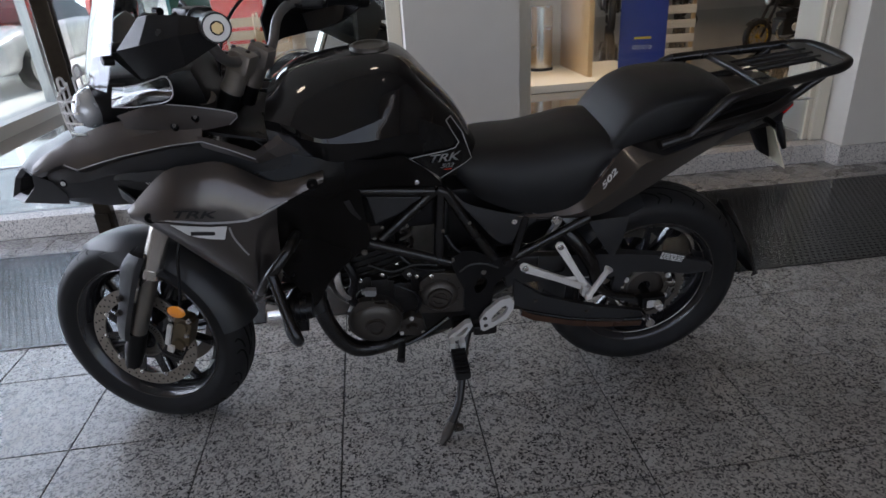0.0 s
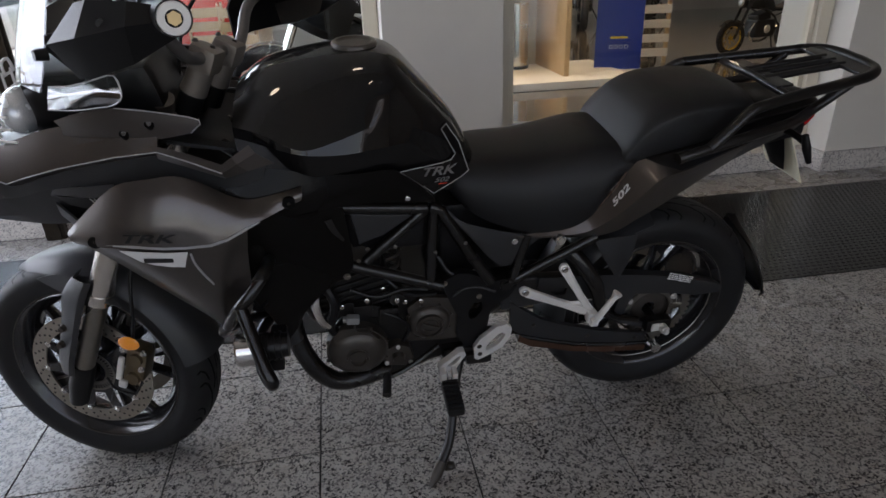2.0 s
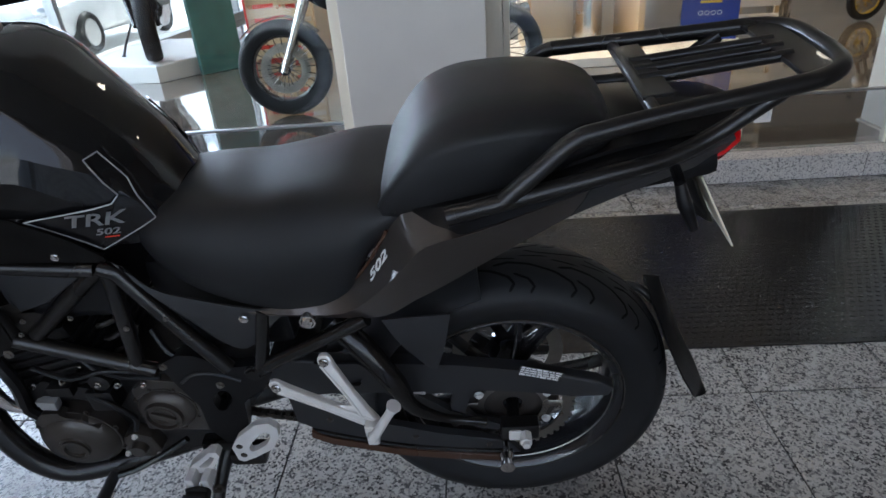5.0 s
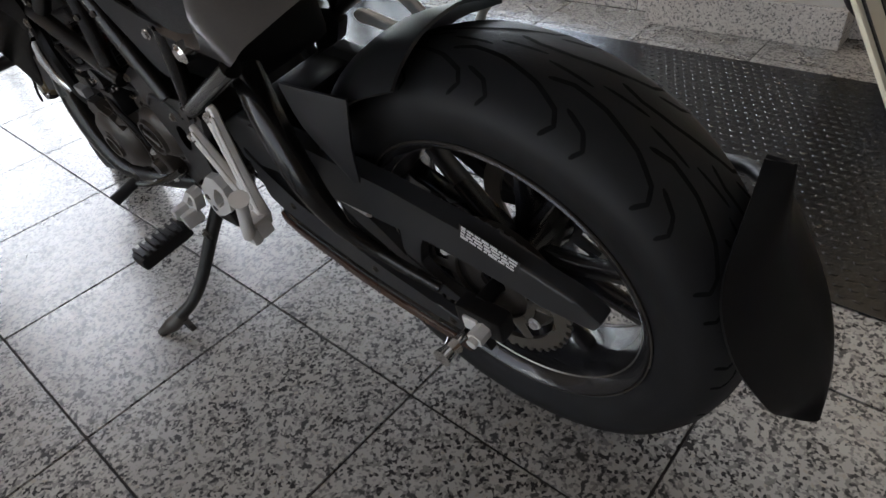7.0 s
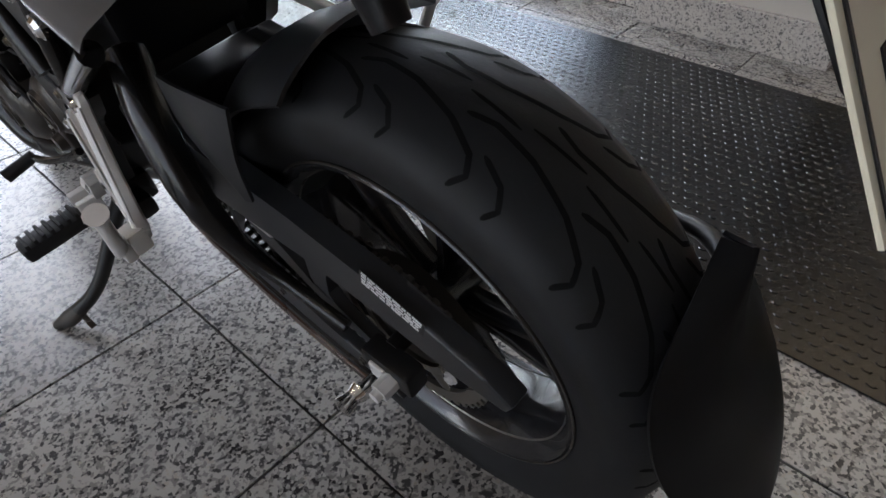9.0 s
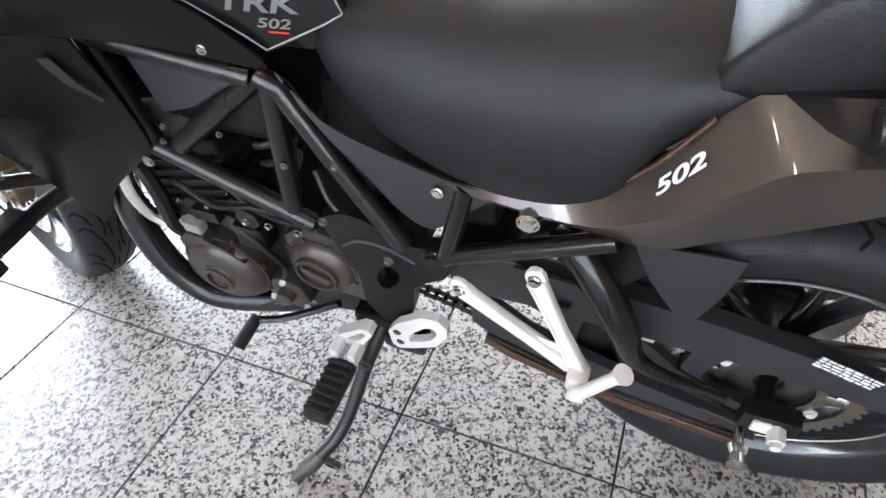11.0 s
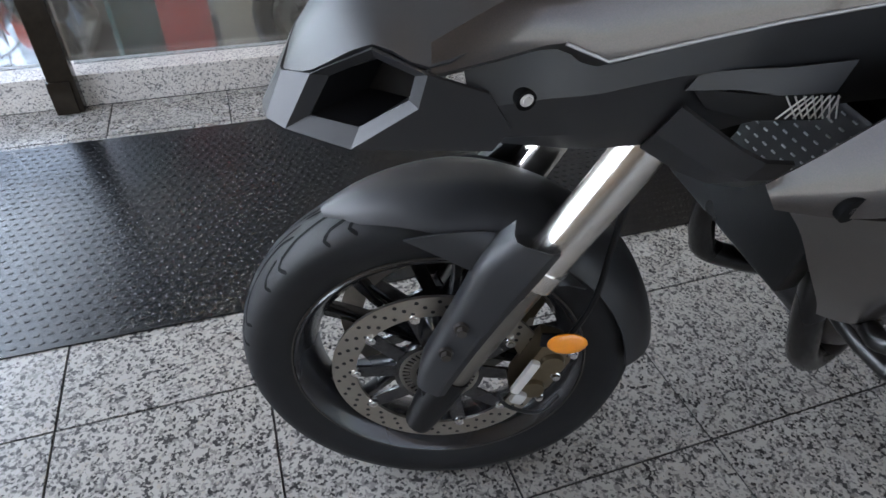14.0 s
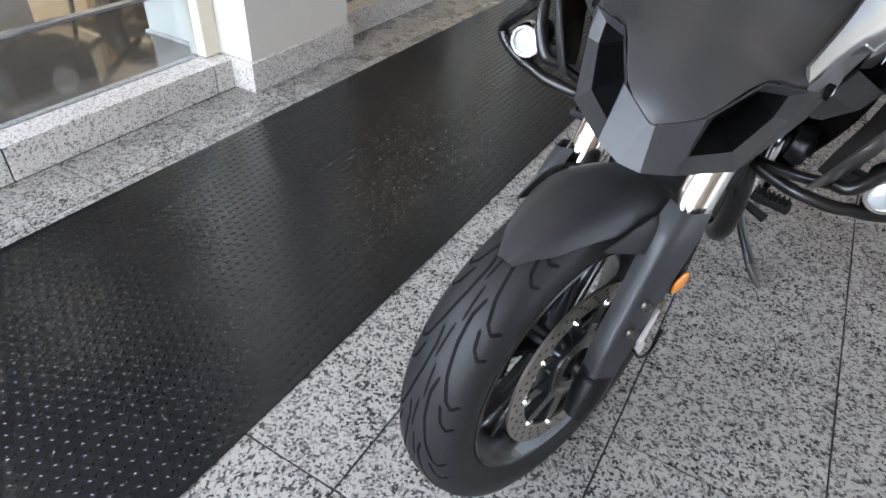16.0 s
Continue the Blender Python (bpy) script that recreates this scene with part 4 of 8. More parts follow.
for s in (-1, 1):
    bm = B()
    bm.faces.new([bm.verts.new((x, 0, z)) for x, z in badge])
    bmesh.ops.triangulate(bm, faces=bm.faces[:])
    bmesh.ops.subdivide_edges(bm, edges=bm.edges[:], cuts=3, use_grid_fill=True)
    on_tank(bm, s, 0.0075)
    bmesh.ops.solidify(bm, geom=bm.faces[:], thickness=0.004)
    bd = part("badge_panel", bm, M["black_gloss"], tank, "black badge panel with a pale edge line")
    bm = B()
    rim = [V(0.336, 0, 0.845) + (V(x, 0, z) - V(0.336, 0, 0.845)) * 0.95 for x, z in badge]
    path = []
    for p, q in zip(rim, rim[1:] + rim[:1]):
        path += [p.lerp(q, k / 5) for k in range(5)]
    add_tube(bm, [V(p.x, s * (tank_y(p.x, p.z) + 0.0080), p.z) for p in path + path[:1]], 0.0011, 6)
    part("edge_line", bm, M["silver_print"], bd)
    for word, size, wide, at, tone in (("TRK", 0.031, 1.35, (0.341, 0.831), "silver letters"), ("502", 0.0165, 1.35, (0.351, 0.807), "silver numerals")):
        bm = text_mesh(word, size, 0.0003, 0.28)
        rot = Matrix.Rotation(radians(90), 4, "X") if s < 0 else Matrix.Rotation(radians(180), 4, "Z") @ Matrix.Rotation(radians(90), 4, "X")
        bmesh.ops.transform(bm, matrix=Matrix.Translation((at[0], 0, at[1])) @ Matrix.Rotation(radians(-6 * s), 4, "Y") @ rot @ Matrix.Diagonal((wide, 1, 1, 1)), verts=bm.verts)
        on_tank(bm, s, 0.0086)
        part("lettering", bm, M["silver_print"], bd, tone)
    bm = B()
    add_box(bm, (0.354, 0, 0.7965), (0.020, 0.0004, 0.0022), 0, Matrix.Rotation(radians(-6 * s), 4, "Y"))
    on_tank(bm, s, 0.0086)
    part("red_dash", bm, M["red"], bd, "thin red dash")

# seats
secs2 = [(0.362, 0.085, 0.775, 0.806), (0.395, 0.116, 0.738, 0.822), (0.44, 0.132, 0.702, 0.830), (0.50, 0.142, 0.675, 0.832), (0.56, 0.148, 0.658, 0.832), (0.63, 0.153, 0.655, 0.842), (0.70, 0.157, 0.690, 0.852), (0.742, 0.152, 0.758, 0.850), (0.79, 0.140, 0.792, 0.846)]


def seat_ring(x, w, z0, z1, crown=0.55):
    pts = [(-w * 0.98, z0), (-w * 1.03, z0 + (z1 - z0) * 0.30), (-w * 0.98, z0 + (z1 - z0) * 0.62), (-w * 0.80, z0 + (z1 - z0) * 0.86), (-w * crown, z1 - (z1 - z0) * 0.03), (0, z1)]
    sm = catmull([V(x, a, b) for a, b in pts], 3)
    return sm + [V(x, -p.y, p.z) for p in reversed(sm[:-1])]


bm = B()
rings = [seat_ring(*q) for q in secs2]
cols = [catmull([r[i] for r in rings], 4) for i in range(len(rings[0]))]
add_loft(bm, [[c[j] for c in cols] for j in range(len(cols[0]))])
part("rider_seat", bm, M["seat"], bike, "black grained vinyl rider seat", smooth=60)
secs3 = [(0.754, 0.100, 0.818, 0.812, 0.800), (0.765, 0.112, 0.846, 0.836, 0.800), (0.790, 0.116, 0.884, 0.868, 0.803), (0.818, 0.116, 0.918, 0.894, 0.806), (0.850, 0.114, 0.938, 0.914, 0.814), (0.885, 0.112, 0.949, 0.926, 0.822), (0.92, 0.110, 0.953, 0.932, 0.832), (0.97, 0.106, 0.955, 0.934, 0.850), (1.03, 0.098, 0.951, 0.930, 0.868), (1.075, 0.086, 0.938, 0.920, 0.880), (1.095, 0.072, 0.922, 0.910, 0.890)]
bm = B()
rings = []
for i, (x, yt, zt, ze, zb) in enumerate(secs3):
    w = (0.128, 0.142, 0.146, 0.147, 0.148, 0.148, 0.146, 0.140, 0.130, 0.114, 0.096)[i]
    half = [(-w * 0.97, zb), (-w * 1.01, zb + (ze - zb) * 0.45), (-w * 0.985, ze - 0.012), (-w * 0.96, ze), (-yt - 0.010, zt - 0.012), (-yt * 0.88, zt - 0.003), (-yt * 0.5, zt), (0, zt + 0.001)]
    rings.append([V(x, y, z) for y, z in half] + [V(x, -y, z) for y, z in reversed(half[:-1])])
cols = [catmull([r[i] for r in rings], 4) for i in range(len(rings[0]))]
add_loft(bm, [[c[j] for c in cols] for j in range(len(cols[0]))])
ps = part("passenger_seat", bm, M["seat"], bike, "black grained vinyl passenger seat", smooth=78)

# ---- fairings ----
def shell(name, rows, mat, parent, label="", th=0.004, nu=4, nv=4, both=True, smooth=40.0):
    """A body panel on the left side, from rows of (x, y, z) with y outwards, and its twin on the right."""
    made = []
    for s in ((-1, 1) if both else (-1,)):
        bm = B()
        add_patch(bm, smooth_rows([[V(x, s * y, z) for x, y, z in r] for r in rows], nu, nv), th)
        made.append(part(name, bm, mat, parent, label, None, smooth))
    return made


# large side fairing, from its front point to the rear tongue; its lower edge carries the silver stripe
EDGE = [(-0.360, 0.245, 0.802), (-0.318, 0.270, 0.806), (-0.275, 0.292, 0.819), (-0.195, 0.305, 0.811), (-0.120, 0.307, 0.807), (-0.085, 0.300, 0.811), (-0.045, 0.285, 0.824), (-0.010, 0.272, 0.834), (0.022, 0.258, 0.842), (0.058, 0.243, 0.850)]
side = shell("side_fairing", [
    [(-0.372, 0.235, 0.822), (-0.340, 0.242, 0.852), (-0.264, 0.250, 0.914), (-0.200, 0.254, 0.925), (-0.155, 0.256, 0.928), (-0.118, 0.250, 0.910), (-0.075, 0.244, 0.876), (-0.040, 0.240, 0.860), (0.010, 0.235, 0.864), (0.060, 0.226, 0.871)],
    [(-0.370, 0.241, 0.816), (-0.332, 0.256, 0.838), (-0.266, 0.270, 0.884), (-0.200, 0.280, 0.894), (-0.150, 0.282, 0.894), (-0.108, 0.276, 0.880), (-0.066, 0.266, 0.860), (-0.032, 0.258, 0.850), (0.012, 0.250, 0.858), (0.060, 0.237, 0.866)],
    [(-0.366, 0.245, 0.809), (-0.326, 0.266, 0.822), (-0.270, 0.286, 0.850), (-0.198, 0.298, 0.852), (-0.138, 0.300, 0.848), (-0.098, 0.292, 0.842), (-0.056, 0.279, 0.842), (-0.022, 0.267, 0.843), (0.016, 0.256, 0.850), (0.060, 0.242, 0.860)],
    EDGE], M["bronze"], bike, "glossy bronze-grey side fairing panel", 0.004, 3, 4, smooth=60)
# lower fairing that runs down to a point before the engine
low = shell("lower_fairing", [
    [(-0.345, 0.248, 0.798), (-0.290, 0.282, 0.808), (-0.220, 0.300, 0.809), (-0.150, 0.304, 0.804), (-0.100, 0.300, 0.804), (-0.045, 0.282, 0.819)],
    [(-0.308, 0.246, 0.760), (-0.256, 0.279, 0.764), (-0.200, 0.297, 0.765), (-0.140, 0.302, 0.760), (-0.100, 0.296, 0.757), (-0.055, 0.274, 0.760)],
    [(-0.252, 0.242, 0.692), (-0.215, 0.268, 0.694), (-0.175, 0.288, 0.695), (-0.130, 0.298, 0.692), (-0.098, 0.290, 0.686), (-0.062, 0.266, 0.684)],
    [(-0.192, 0.238, 0.620), (-0.170, 0.258, 0.620), (-0.148, 0.272, 0.621), (-0.125, 0.277, 0.621), (-0.100, 0.270, 0.617), (-0.072, 0.250, 0.614)],
    [(-0.157, 0.232, 0.574), (-0.148, 0.246, 0.578), (-0.138, 0.257, 0.582), (-0.124, 0.261, 0.584), (-0.106, 0.256, 0.582), (-0.088, 0.242, 0.579)]],
    M["bronze"], bike, "bronze-grey lower fairing panel", 0.004, 3, 3, smooth=60)


def edge_at(x):
    """Width and height of the fairing's lower edge at x."""
    for a, b in zip(EDGE, EDGE[1:]):
        if a[0] <= x <= b[0]:
            t = (x - a[0]) / (b[0] - a[0])
            return a[1] + (b[1] - a[1]) * t, a[2] + (b[2] - a[2]) * t
    return EDGE[-1][1], EDGE[-1][2]


for s, sd in ((-1, side[0]), (1, side[1])):
    bm = B()
    rows = []
    for x in (-0.280, -0.25, -0.22, -0.19, -0.15, -0.11, -0.08, -0.05, -0.02):
        y, z = edge_at(x)
        w = 0.0026 * (0.35 if x in (-0.280, -0.02) else 1)
        rows.append([V(x, s * (y + 0.0035), z - w), V(x, s * (y + 0.0030), z + w)])
    add_patch(bm, rows, 0.001)
    part("pale_stripe", bm, M["silver_print"], sd, "thin silver stripe")
    bm = B()
    rows = []
    for (x0, d0), (x1, z1) in (((-0.271, 0.010), (-0.243, 0.778)), ((-0.232, 0.010), (-0.220, 0.772)), ((-0.190, 0.009), (-0.190, 0.768)), ((-0.152, 0.009), (-0.165, 0.765))):
        y0, z0 = edge_at(x0)
        rows.append([V(x0 + (x1 - x0) * f, s * (y0 + 0.0035 - 0.0045 * f), z0 - d0 + (z1 - z0 + d0) * f) for f in (0, 0.5, 1)])
    add_patch(bm, rows, 0.001)
    band = part("label_band", bm, M["sticker"], sd, "pale grey maker's label band")
    bm = B()
    add_box(bm, (-0.206, s * 0.3068, 0.786), (0.050, 0.002, 0.009), 0.0008, Matrix.Rotation(radians(6), 4, "Y"))
    part("label_bar", bm, M["ink"], band)
    bm = text_mesh("TRK", 0.023, 0.0004, 0.3)
    rot = Matrix.Rotation(radians(90), 4, "X") if s < 0 else Matrix.Rotation(radians(180), 4, "Z") @ Matrix.Rotation(radians(90), 4, "X")
    bmesh.ops.transform(bm, matrix=Matrix.Translation((-0.218, s * 0.3058, 0.833)) @ Matrix.Rotation(radians(s * 11), 4, "X") @ Matrix.Rotation(radians(-s * 6), 4, "Y") @ rot @ Matrix.Diagonal((2.1, 1, 1, 1)), verts=bm.verts)
    part("lettering", bm, M["plastic_dark"], sd, "embossed dark letters")
    for c in ((-0.316, 0.2700, 0.816), (0.035, 0.2580, 0.854)):
        # dark plug in the panel, the hole's shade put into its colour
        bm = B()
        add_cyl(bm, (c[0], s * (c[1] - 0.006), c[2]), (c[0], s * (c[1] + 0.0024), c[2]), 0.0122, 0.0122, 20)
        part("screw_recess", bm, M["recess_shade"], sd, "screw recess drawn as a dark disc")
        bm = B()
        add_bolt(bm, (c[0], s * (c[1] + 0.0008), c[2]), 0.004, 0.0016, (0, s, 0))
        part("screw", bm, M["engine_grey"], sd)
    # curved pale trim on the lower panel
    bm = B()
    add_tube(bm, [(-0.149, s * 0.3045, 0.793), (-0.146, s * 0.3045, 0.770), (-0.136, s * 0.3025, 0.742), (-0.124, s * 0.300, 0.716)], 0.0022, 8, 5)
    part("trim_line", bm, M["silver_print"], low[0 if s < 0 else 1])

# upper cowl strip from the beak to the tank
LIP = [(-0.602, 0.107, 0.866), (-0.556, 0.122, 0.884), (-0.513, 0.137, 0.900), (-0.483, 0.150, 0.890), (-0.422, 0.168, 0.911), (-0.372, 0.181, 0.926), (-0.259, 0.206, 0.951), (-0.183, 0.218, 0.960)]
upper = shell("upper_cowl", [
    [(-0.600, 0.098, 0.888), (-0.556, 0.108, 0.918), (-0.513, 0.114, 0.938), (-0.475, 0.120, 0.956), (-0.422, 0.132, 0.976), (-0.372, 0.142, 0.990), (-0.259, 0.160, 1.002), (-0.172, 0.178, 0.998)],
    [(-0.601, 0.104, 0.878), (-0.556, 0.120, 0.902), (-0.513, 0.132, 0.920), (-0.480, 0.143, 0.925), (-0.422, 0.160, 0.945), (-0.372, 0.172, 0.960), (-0.259, 0.196, 0.982), (-0.178, 0.208, 0.985)],
    LIP,
    [(x + 0.002, y - 0.014, z - 0.013) for x, y, z in LIP]],
    M["bronze"], bike, "glossy bronze-grey upper cowl", 0.004, 3, 1, smooth=32)
# grey strip that falls from the cowl to a tan pointed end beside the tank
strip = shell("cowl_strip", [
    [(-0.195, 0.212, 0.972), (-0.129, 0.228, 0.956), (-0.072, 0.246, 0.938), (-0.052, 0.242, 0.950), (-0.022, 0.226, 0.964)],
    [(-0.186, 0.219, 0.961), (-0.129, 0.237, 0.945), (-0.072, 0.257, 0.926), (-0.046, 0.250, 0.938), (-0.012, 0.233, 0.950)],
    [(-0.186, 0.212, 0.944), (-0.129, 0.226, 0.926), (-0.070, 0.246, 0.910), (-0.030, 0.240, 0.918), (0.016, 0.222, 0.922)]],
    M["bronze"], bike, "bronze-grey strip with a pointed tan end", 0.004, 1, 1, smooth=14)
for s, up in ((-1, upper[0]), (1, upper[1])):
    bm = B()
    add_tube(bm, [(x, s * (y + 0.001), z) for x, y, z in LIP[2:]] + [(-0.129, s * 0.238, 0.945), (-0.072, s * 0.258, 0.926)], 0.0014, 8)
    part("trim_line", bm, M["silver_print"], up, "thin silver trim line")
    for c, r in (((-0.233, 0.201, 0.991), 0.008), ((-0.185, 0.207, 1.008), 0.008)):
        bm = B()
        add_cyl(bm, (c[0], s * (c[1] - 0.008), c[2] - 0.008), (c[0], s * (c[1] + 0.004), c[2] + 0.003), r, r, 18)
        part("screw_recess", bm, M["recess_shade"], up)
        bm = B()
        add_bolt(bm, (c[0], s * (c[1] + 0.003), c[2] + 0.002), 0.004, 0.003, (0, s, 0.5))
        part("screw", bm, M["engine_grey"], up)
# dark blade between cowl and side fairing, with its air scoop
mid = shell("cowl_blade", [
    [(-0.578, 0.098, 0.884), (-0.520, 0.116, 0.902), (-0.483, 0.128, 0.896), (-0.422, 0.146, 0.914), (-0.330, 0.172, 0.940), (-0.220, 0.196, 0.958), (-0.140, 0.218, 0.930), (-0.060, 0.225, 0.912), (0.000, 0.215, 0.915)],
    [(-0.570, 0.116, 0.838), (-0.515, 0.138, 0.855), (-0.475, 0.142, 0.856), (-0.420, 0.158, 0.874), (-0.340, 0.172, 0.885), (-0.240, 0.192, 0.905), (-0.150, 0.212, 0.902), (-0.070, 0.222, 0.892), (-0.010, 0.216, 0.885)],
    [(-0.562, 0.112, 0.806), (-0.505, 0.130, 0.812), (-0.460, 0.138, 0.814), (-0.410, 0.146, 0.822), (-0.350, 0.150, 0.830), (-0.255, 0.182, 0.862), (-0.160, 0.208, 0.872), (-0.085, 0.222, 0.860), (-0.020, 0.222, 0.852)],
    [(-0.545, 0.100, 0.790), (-0.490, 0.112, 0.784), (-0.455, 0.118, 0.780), (-0.410, 0.126, 0.782), (-0.360, 0.132, 0.785), (-0.280, 0.156, 0.820), (-0.180, 0.186, 0.842), (-0.090, 0.210, 0.838), (-0.030, 0.215, 0.830)]],
    M["plastic"], bike, "matte dark plastic blade under the cowl", 0.004, 2, 1, smooth=24)
for s, mo in ((-1, mid[0]), (1, mid[1])):
    # scoop: an upper lip, a lower ramp, a dark throat with a pale mesh in it
    bm = B()
    add_patch(bm, [[V(-0.412, s * 0.160, 0.862), V(-0.375, s * 0.176, 0.868), V(-0.345, s * 0.186, 0.865), V(-0.300, s * 0.196, 0.868)], [V(-0.404, s * 0.160, 0.876), V(-0.374, s * 0.170, 0.882), V(-0.340, s * 0.178, 0.884), V(-0.285, s * 0.188, 0.890)]], 0.004)
    part("scoop_lip", bm, M["plastic"], mo, "matte plastic scoop lip", smooth=12)
    bm = B()
    add_patch(bm, [[V(-0.408, s * 0.160, 0.846), V(-0.366, s * 0.196, 0.823), V(-0.345, s * 0.208, 0.815), V(-0.318, s * 0.212, 0.812)], [V(-0.412, s * 0.148, 0.812), V(-0.372, s * 0.180, 0.792), V(-0.345, s * 0.196, 0.786), V(-0.318, s * 0.205, 0.790)], [V(-0.405, s * 0.128, 0.780), V(-0.370, s * 0.150, 0.762), V(-0.345, s * 0.165, 0.756), V(-0.315, s * 0.178, 0.756)]], 0.004)
    part("air_scoop", bm, M["plastic"], mo, "matte plastic air scoop", smooth=14)
    bm = B()
    add_patch(bm, [[V(-0.405, s * 0.160, 0.862), V(-0.350, s * 0.180, 0.862), V(-0.300, s * 0.190, 0.866)], [V(-0.385, s * 0.162, 0.842), V(-0.345, s * 0.178, 0.836), V(-0.290, s * 0.192, 0.838)]], 0.002)
    part("scoop_throat", bm, M["ink"], mo, smooth=12)
    bm = B()
    for k in range(7):
        q = k / 6
        add_tube(bm, [(-0.335 + 0.045 * q, s * (0.1845 + 0.008 * q), 0.862), (-0.318 + 0.035 * q, s * (0.190 + 0.007 * q), 0.842)], 0.0008, 6)
        add_tube(bm, [(-0.318 + 0.028 * q, s * (0.188 + 0.006 * q), 0.862), (-0.335 + 0.045 * q, s * (0.1865 + 0.008 * q), 0.842)], 0.0008, 6)
    part("scoop_mesh", bm, M["alu"], mo, "pale wire mesh")["kind"] = "stuff"
    bm = B()
    add_cyl(bm, (-0.533, s * 0.122, 0.852), (-0.533, s * 0.1340, 0.852), 0.0085, 0.0085, 20)
    part("screw_recess", bm, M["recess_shade"], mo)
    bm = B()
    add_bolt(bm, (-0.533, s * 0.1340, 0.853), 0.0042, 0.002, (0, s, 0))
    part("screw", bm, M["alu"], mo)

# beak: black top plate that ends in a shallow V, and the chin with two six-sided openings
bm = B()
rows = []
for (ex, ey, ez), (cx, cz) in (((-0.6985, 0.003, 0.821), (-0.699, 0.821)), ((-0.680, 0.039, 0.840), (-0.682, 0.846)), ((-0.637, 0.070, 0.875), (-0.640, 0.884)), ((-0.603, 0.106, 0.873), (-0.600, 0.904)), ((-0.558, 0.116, 0.896), (-0.550, 0.925)), ((-0.508, 0.120, 0.912), (-0.500, 0.938)), ((-0.430, 0.126, 0.940), (-0.430, 0.952)), ((-0.340, 0.135, 0.965), (-0.340, 0.970))):
    row = []
    for f in (-1, -0.55, 0, 0.55, 1):
        u = 1 - abs(f) ** 1.6
        row.append(V(ex + (cx - ex) * u, ey * f, ez + (cz - ez) * u))
    rows.append(row)
add_patch(bm, smooth_rows(rows, 3, 3), 0.004)
beak = part("beak", bm, M["plastic"], bike, "pointed dark grey plastic beak", smooth=25)
bm = B()
for s in (-1, 1):
    lining = B()
    A, Bq, C = V(-0.637, s * 0.070, 0.873), V(-0.603, s * 0.107, 0.869), V(-0.608, s * 0.106, 0.838)
    Dq, E, Fq = V(-0.657, s * 0.082, 0.794), V(-0.704, s * 0.036, 0.787), V(-0.680, s * 0.039, 0.838)
    outer = [A, Bq, C, Dq, E, Fq]
    mid_ = sum(outer, V(0, 0, 0)) / 6
    push = V(0.010, -s * 0.008, 0)
    inner = [mid_ + (p - mid_) * 0.76 + push * 0.6 for p in outer]
    deep = [mid_ + (p - mid_) * 0.58 + V(0.050, -s * 0.022, 0.004) for p in outer]
    va, vb = [bm.verts.new(p) for p in outer], [bm.verts.new(p) for p in inner]
    wa, wb = [lining.verts.new(p) for p in inner], [lining.verts.new(p) for p in deep]
    for i in range(6):
        j = (i + 1) % 6
        bm.faces.new((va[i], va[j], vb[j], vb[i]))
        lining.faces.new((wa[i], wa[j], wb[j], wb[i]))
    lining.faces.new(wb)
    part("opening_lining", lining, M["plastic_dark"], beak, "black lining of the chin opening", smooth=12)
    # cheek behind the opening, and the faceted nose in front of it
    ck = [Bq, V(-0.559, s * 0.121, 0.856), V(-0.537, s * 0.125, 0.822), V(-0.545, s * 0.113, 0.792), Dq, C]
    bm.faces.new([bm.verts.new(p) for p in ck])
    for q in ([Fq, V(-0.699, s * 0.003, 0.820), V(-0.718, s * 0.010, 0.783), E], [E, V(-0.718, s * 0.010, 0.783), V(-0.690, s * 0.010, 0.778), Dq + V(0.012, -s * 0.02, -0.004)], [E, Dq + V(0.012, -s * 0.02, -0.004), Dq]):
        bm.faces.new([bm.verts.new(p) for p in q])
q = [V(-0.699, -0.003, 0.820), V(-0.699, 0.003, 0.820), V(-0.718, 0.010, 0.783), V(-0.718, -0.010, 0.783)]
bm.faces.new([bm.verts.new(p) for p in q])
bmesh.ops.remove_doubles(bm, verts=bm.verts, dist=0.001)
bmesh.ops.recalc_face_normals(bm, faces=bm.faces)
bmesh.ops.solidify(bm, geom=bm.faces[:], thickness=0.0025)
div = B()
add_box(div, (-0.625, 0, 0.815), (0.090, 0.006, 0.056), 0.002)
part("divider", div, M["ink"], beak)
part("chin", bm, M["plastic"], beak, "grey plastic chin with two openings", smooth=12)

# headlamp with its guard, dash and clear screen
bm = B()
rows = []
for x, w, z0, z1 in ((-0.450, 0.070, 0.962, 1.040), (-0.435, 0.090, 0.952, 1.052), (-0.40, 0.110, 0.952, 1.062), (-0.35, 0.112, 0.958, 1.064)):
    zc = (z0 + z1) / 2
    rows.append([V(x, w * math.copysign(abs(math.cos(a)) ** 0.6, math.cos(a)), zc + (z1 - z0) / 2 * math.copysign(abs(math.sin(a)) ** 0.6, math.sin(a))) for a in (2 * math.pi * k / 24 for k in range(24))])
add_loft(bm, rows)
hl = part("headlamp", bm, M["plastic_dark"], bike, "twin headlamp behind a bare metal guard")
for s in (-1, 1):
    bm = B()
    add_ball(bm, (-0.440, s * 0.074, 1.004), (0.036, 0.056, 0.044), 20)
    part("lens", bm, M["lamp_lens"], hl, "clear bright headlamp lens")
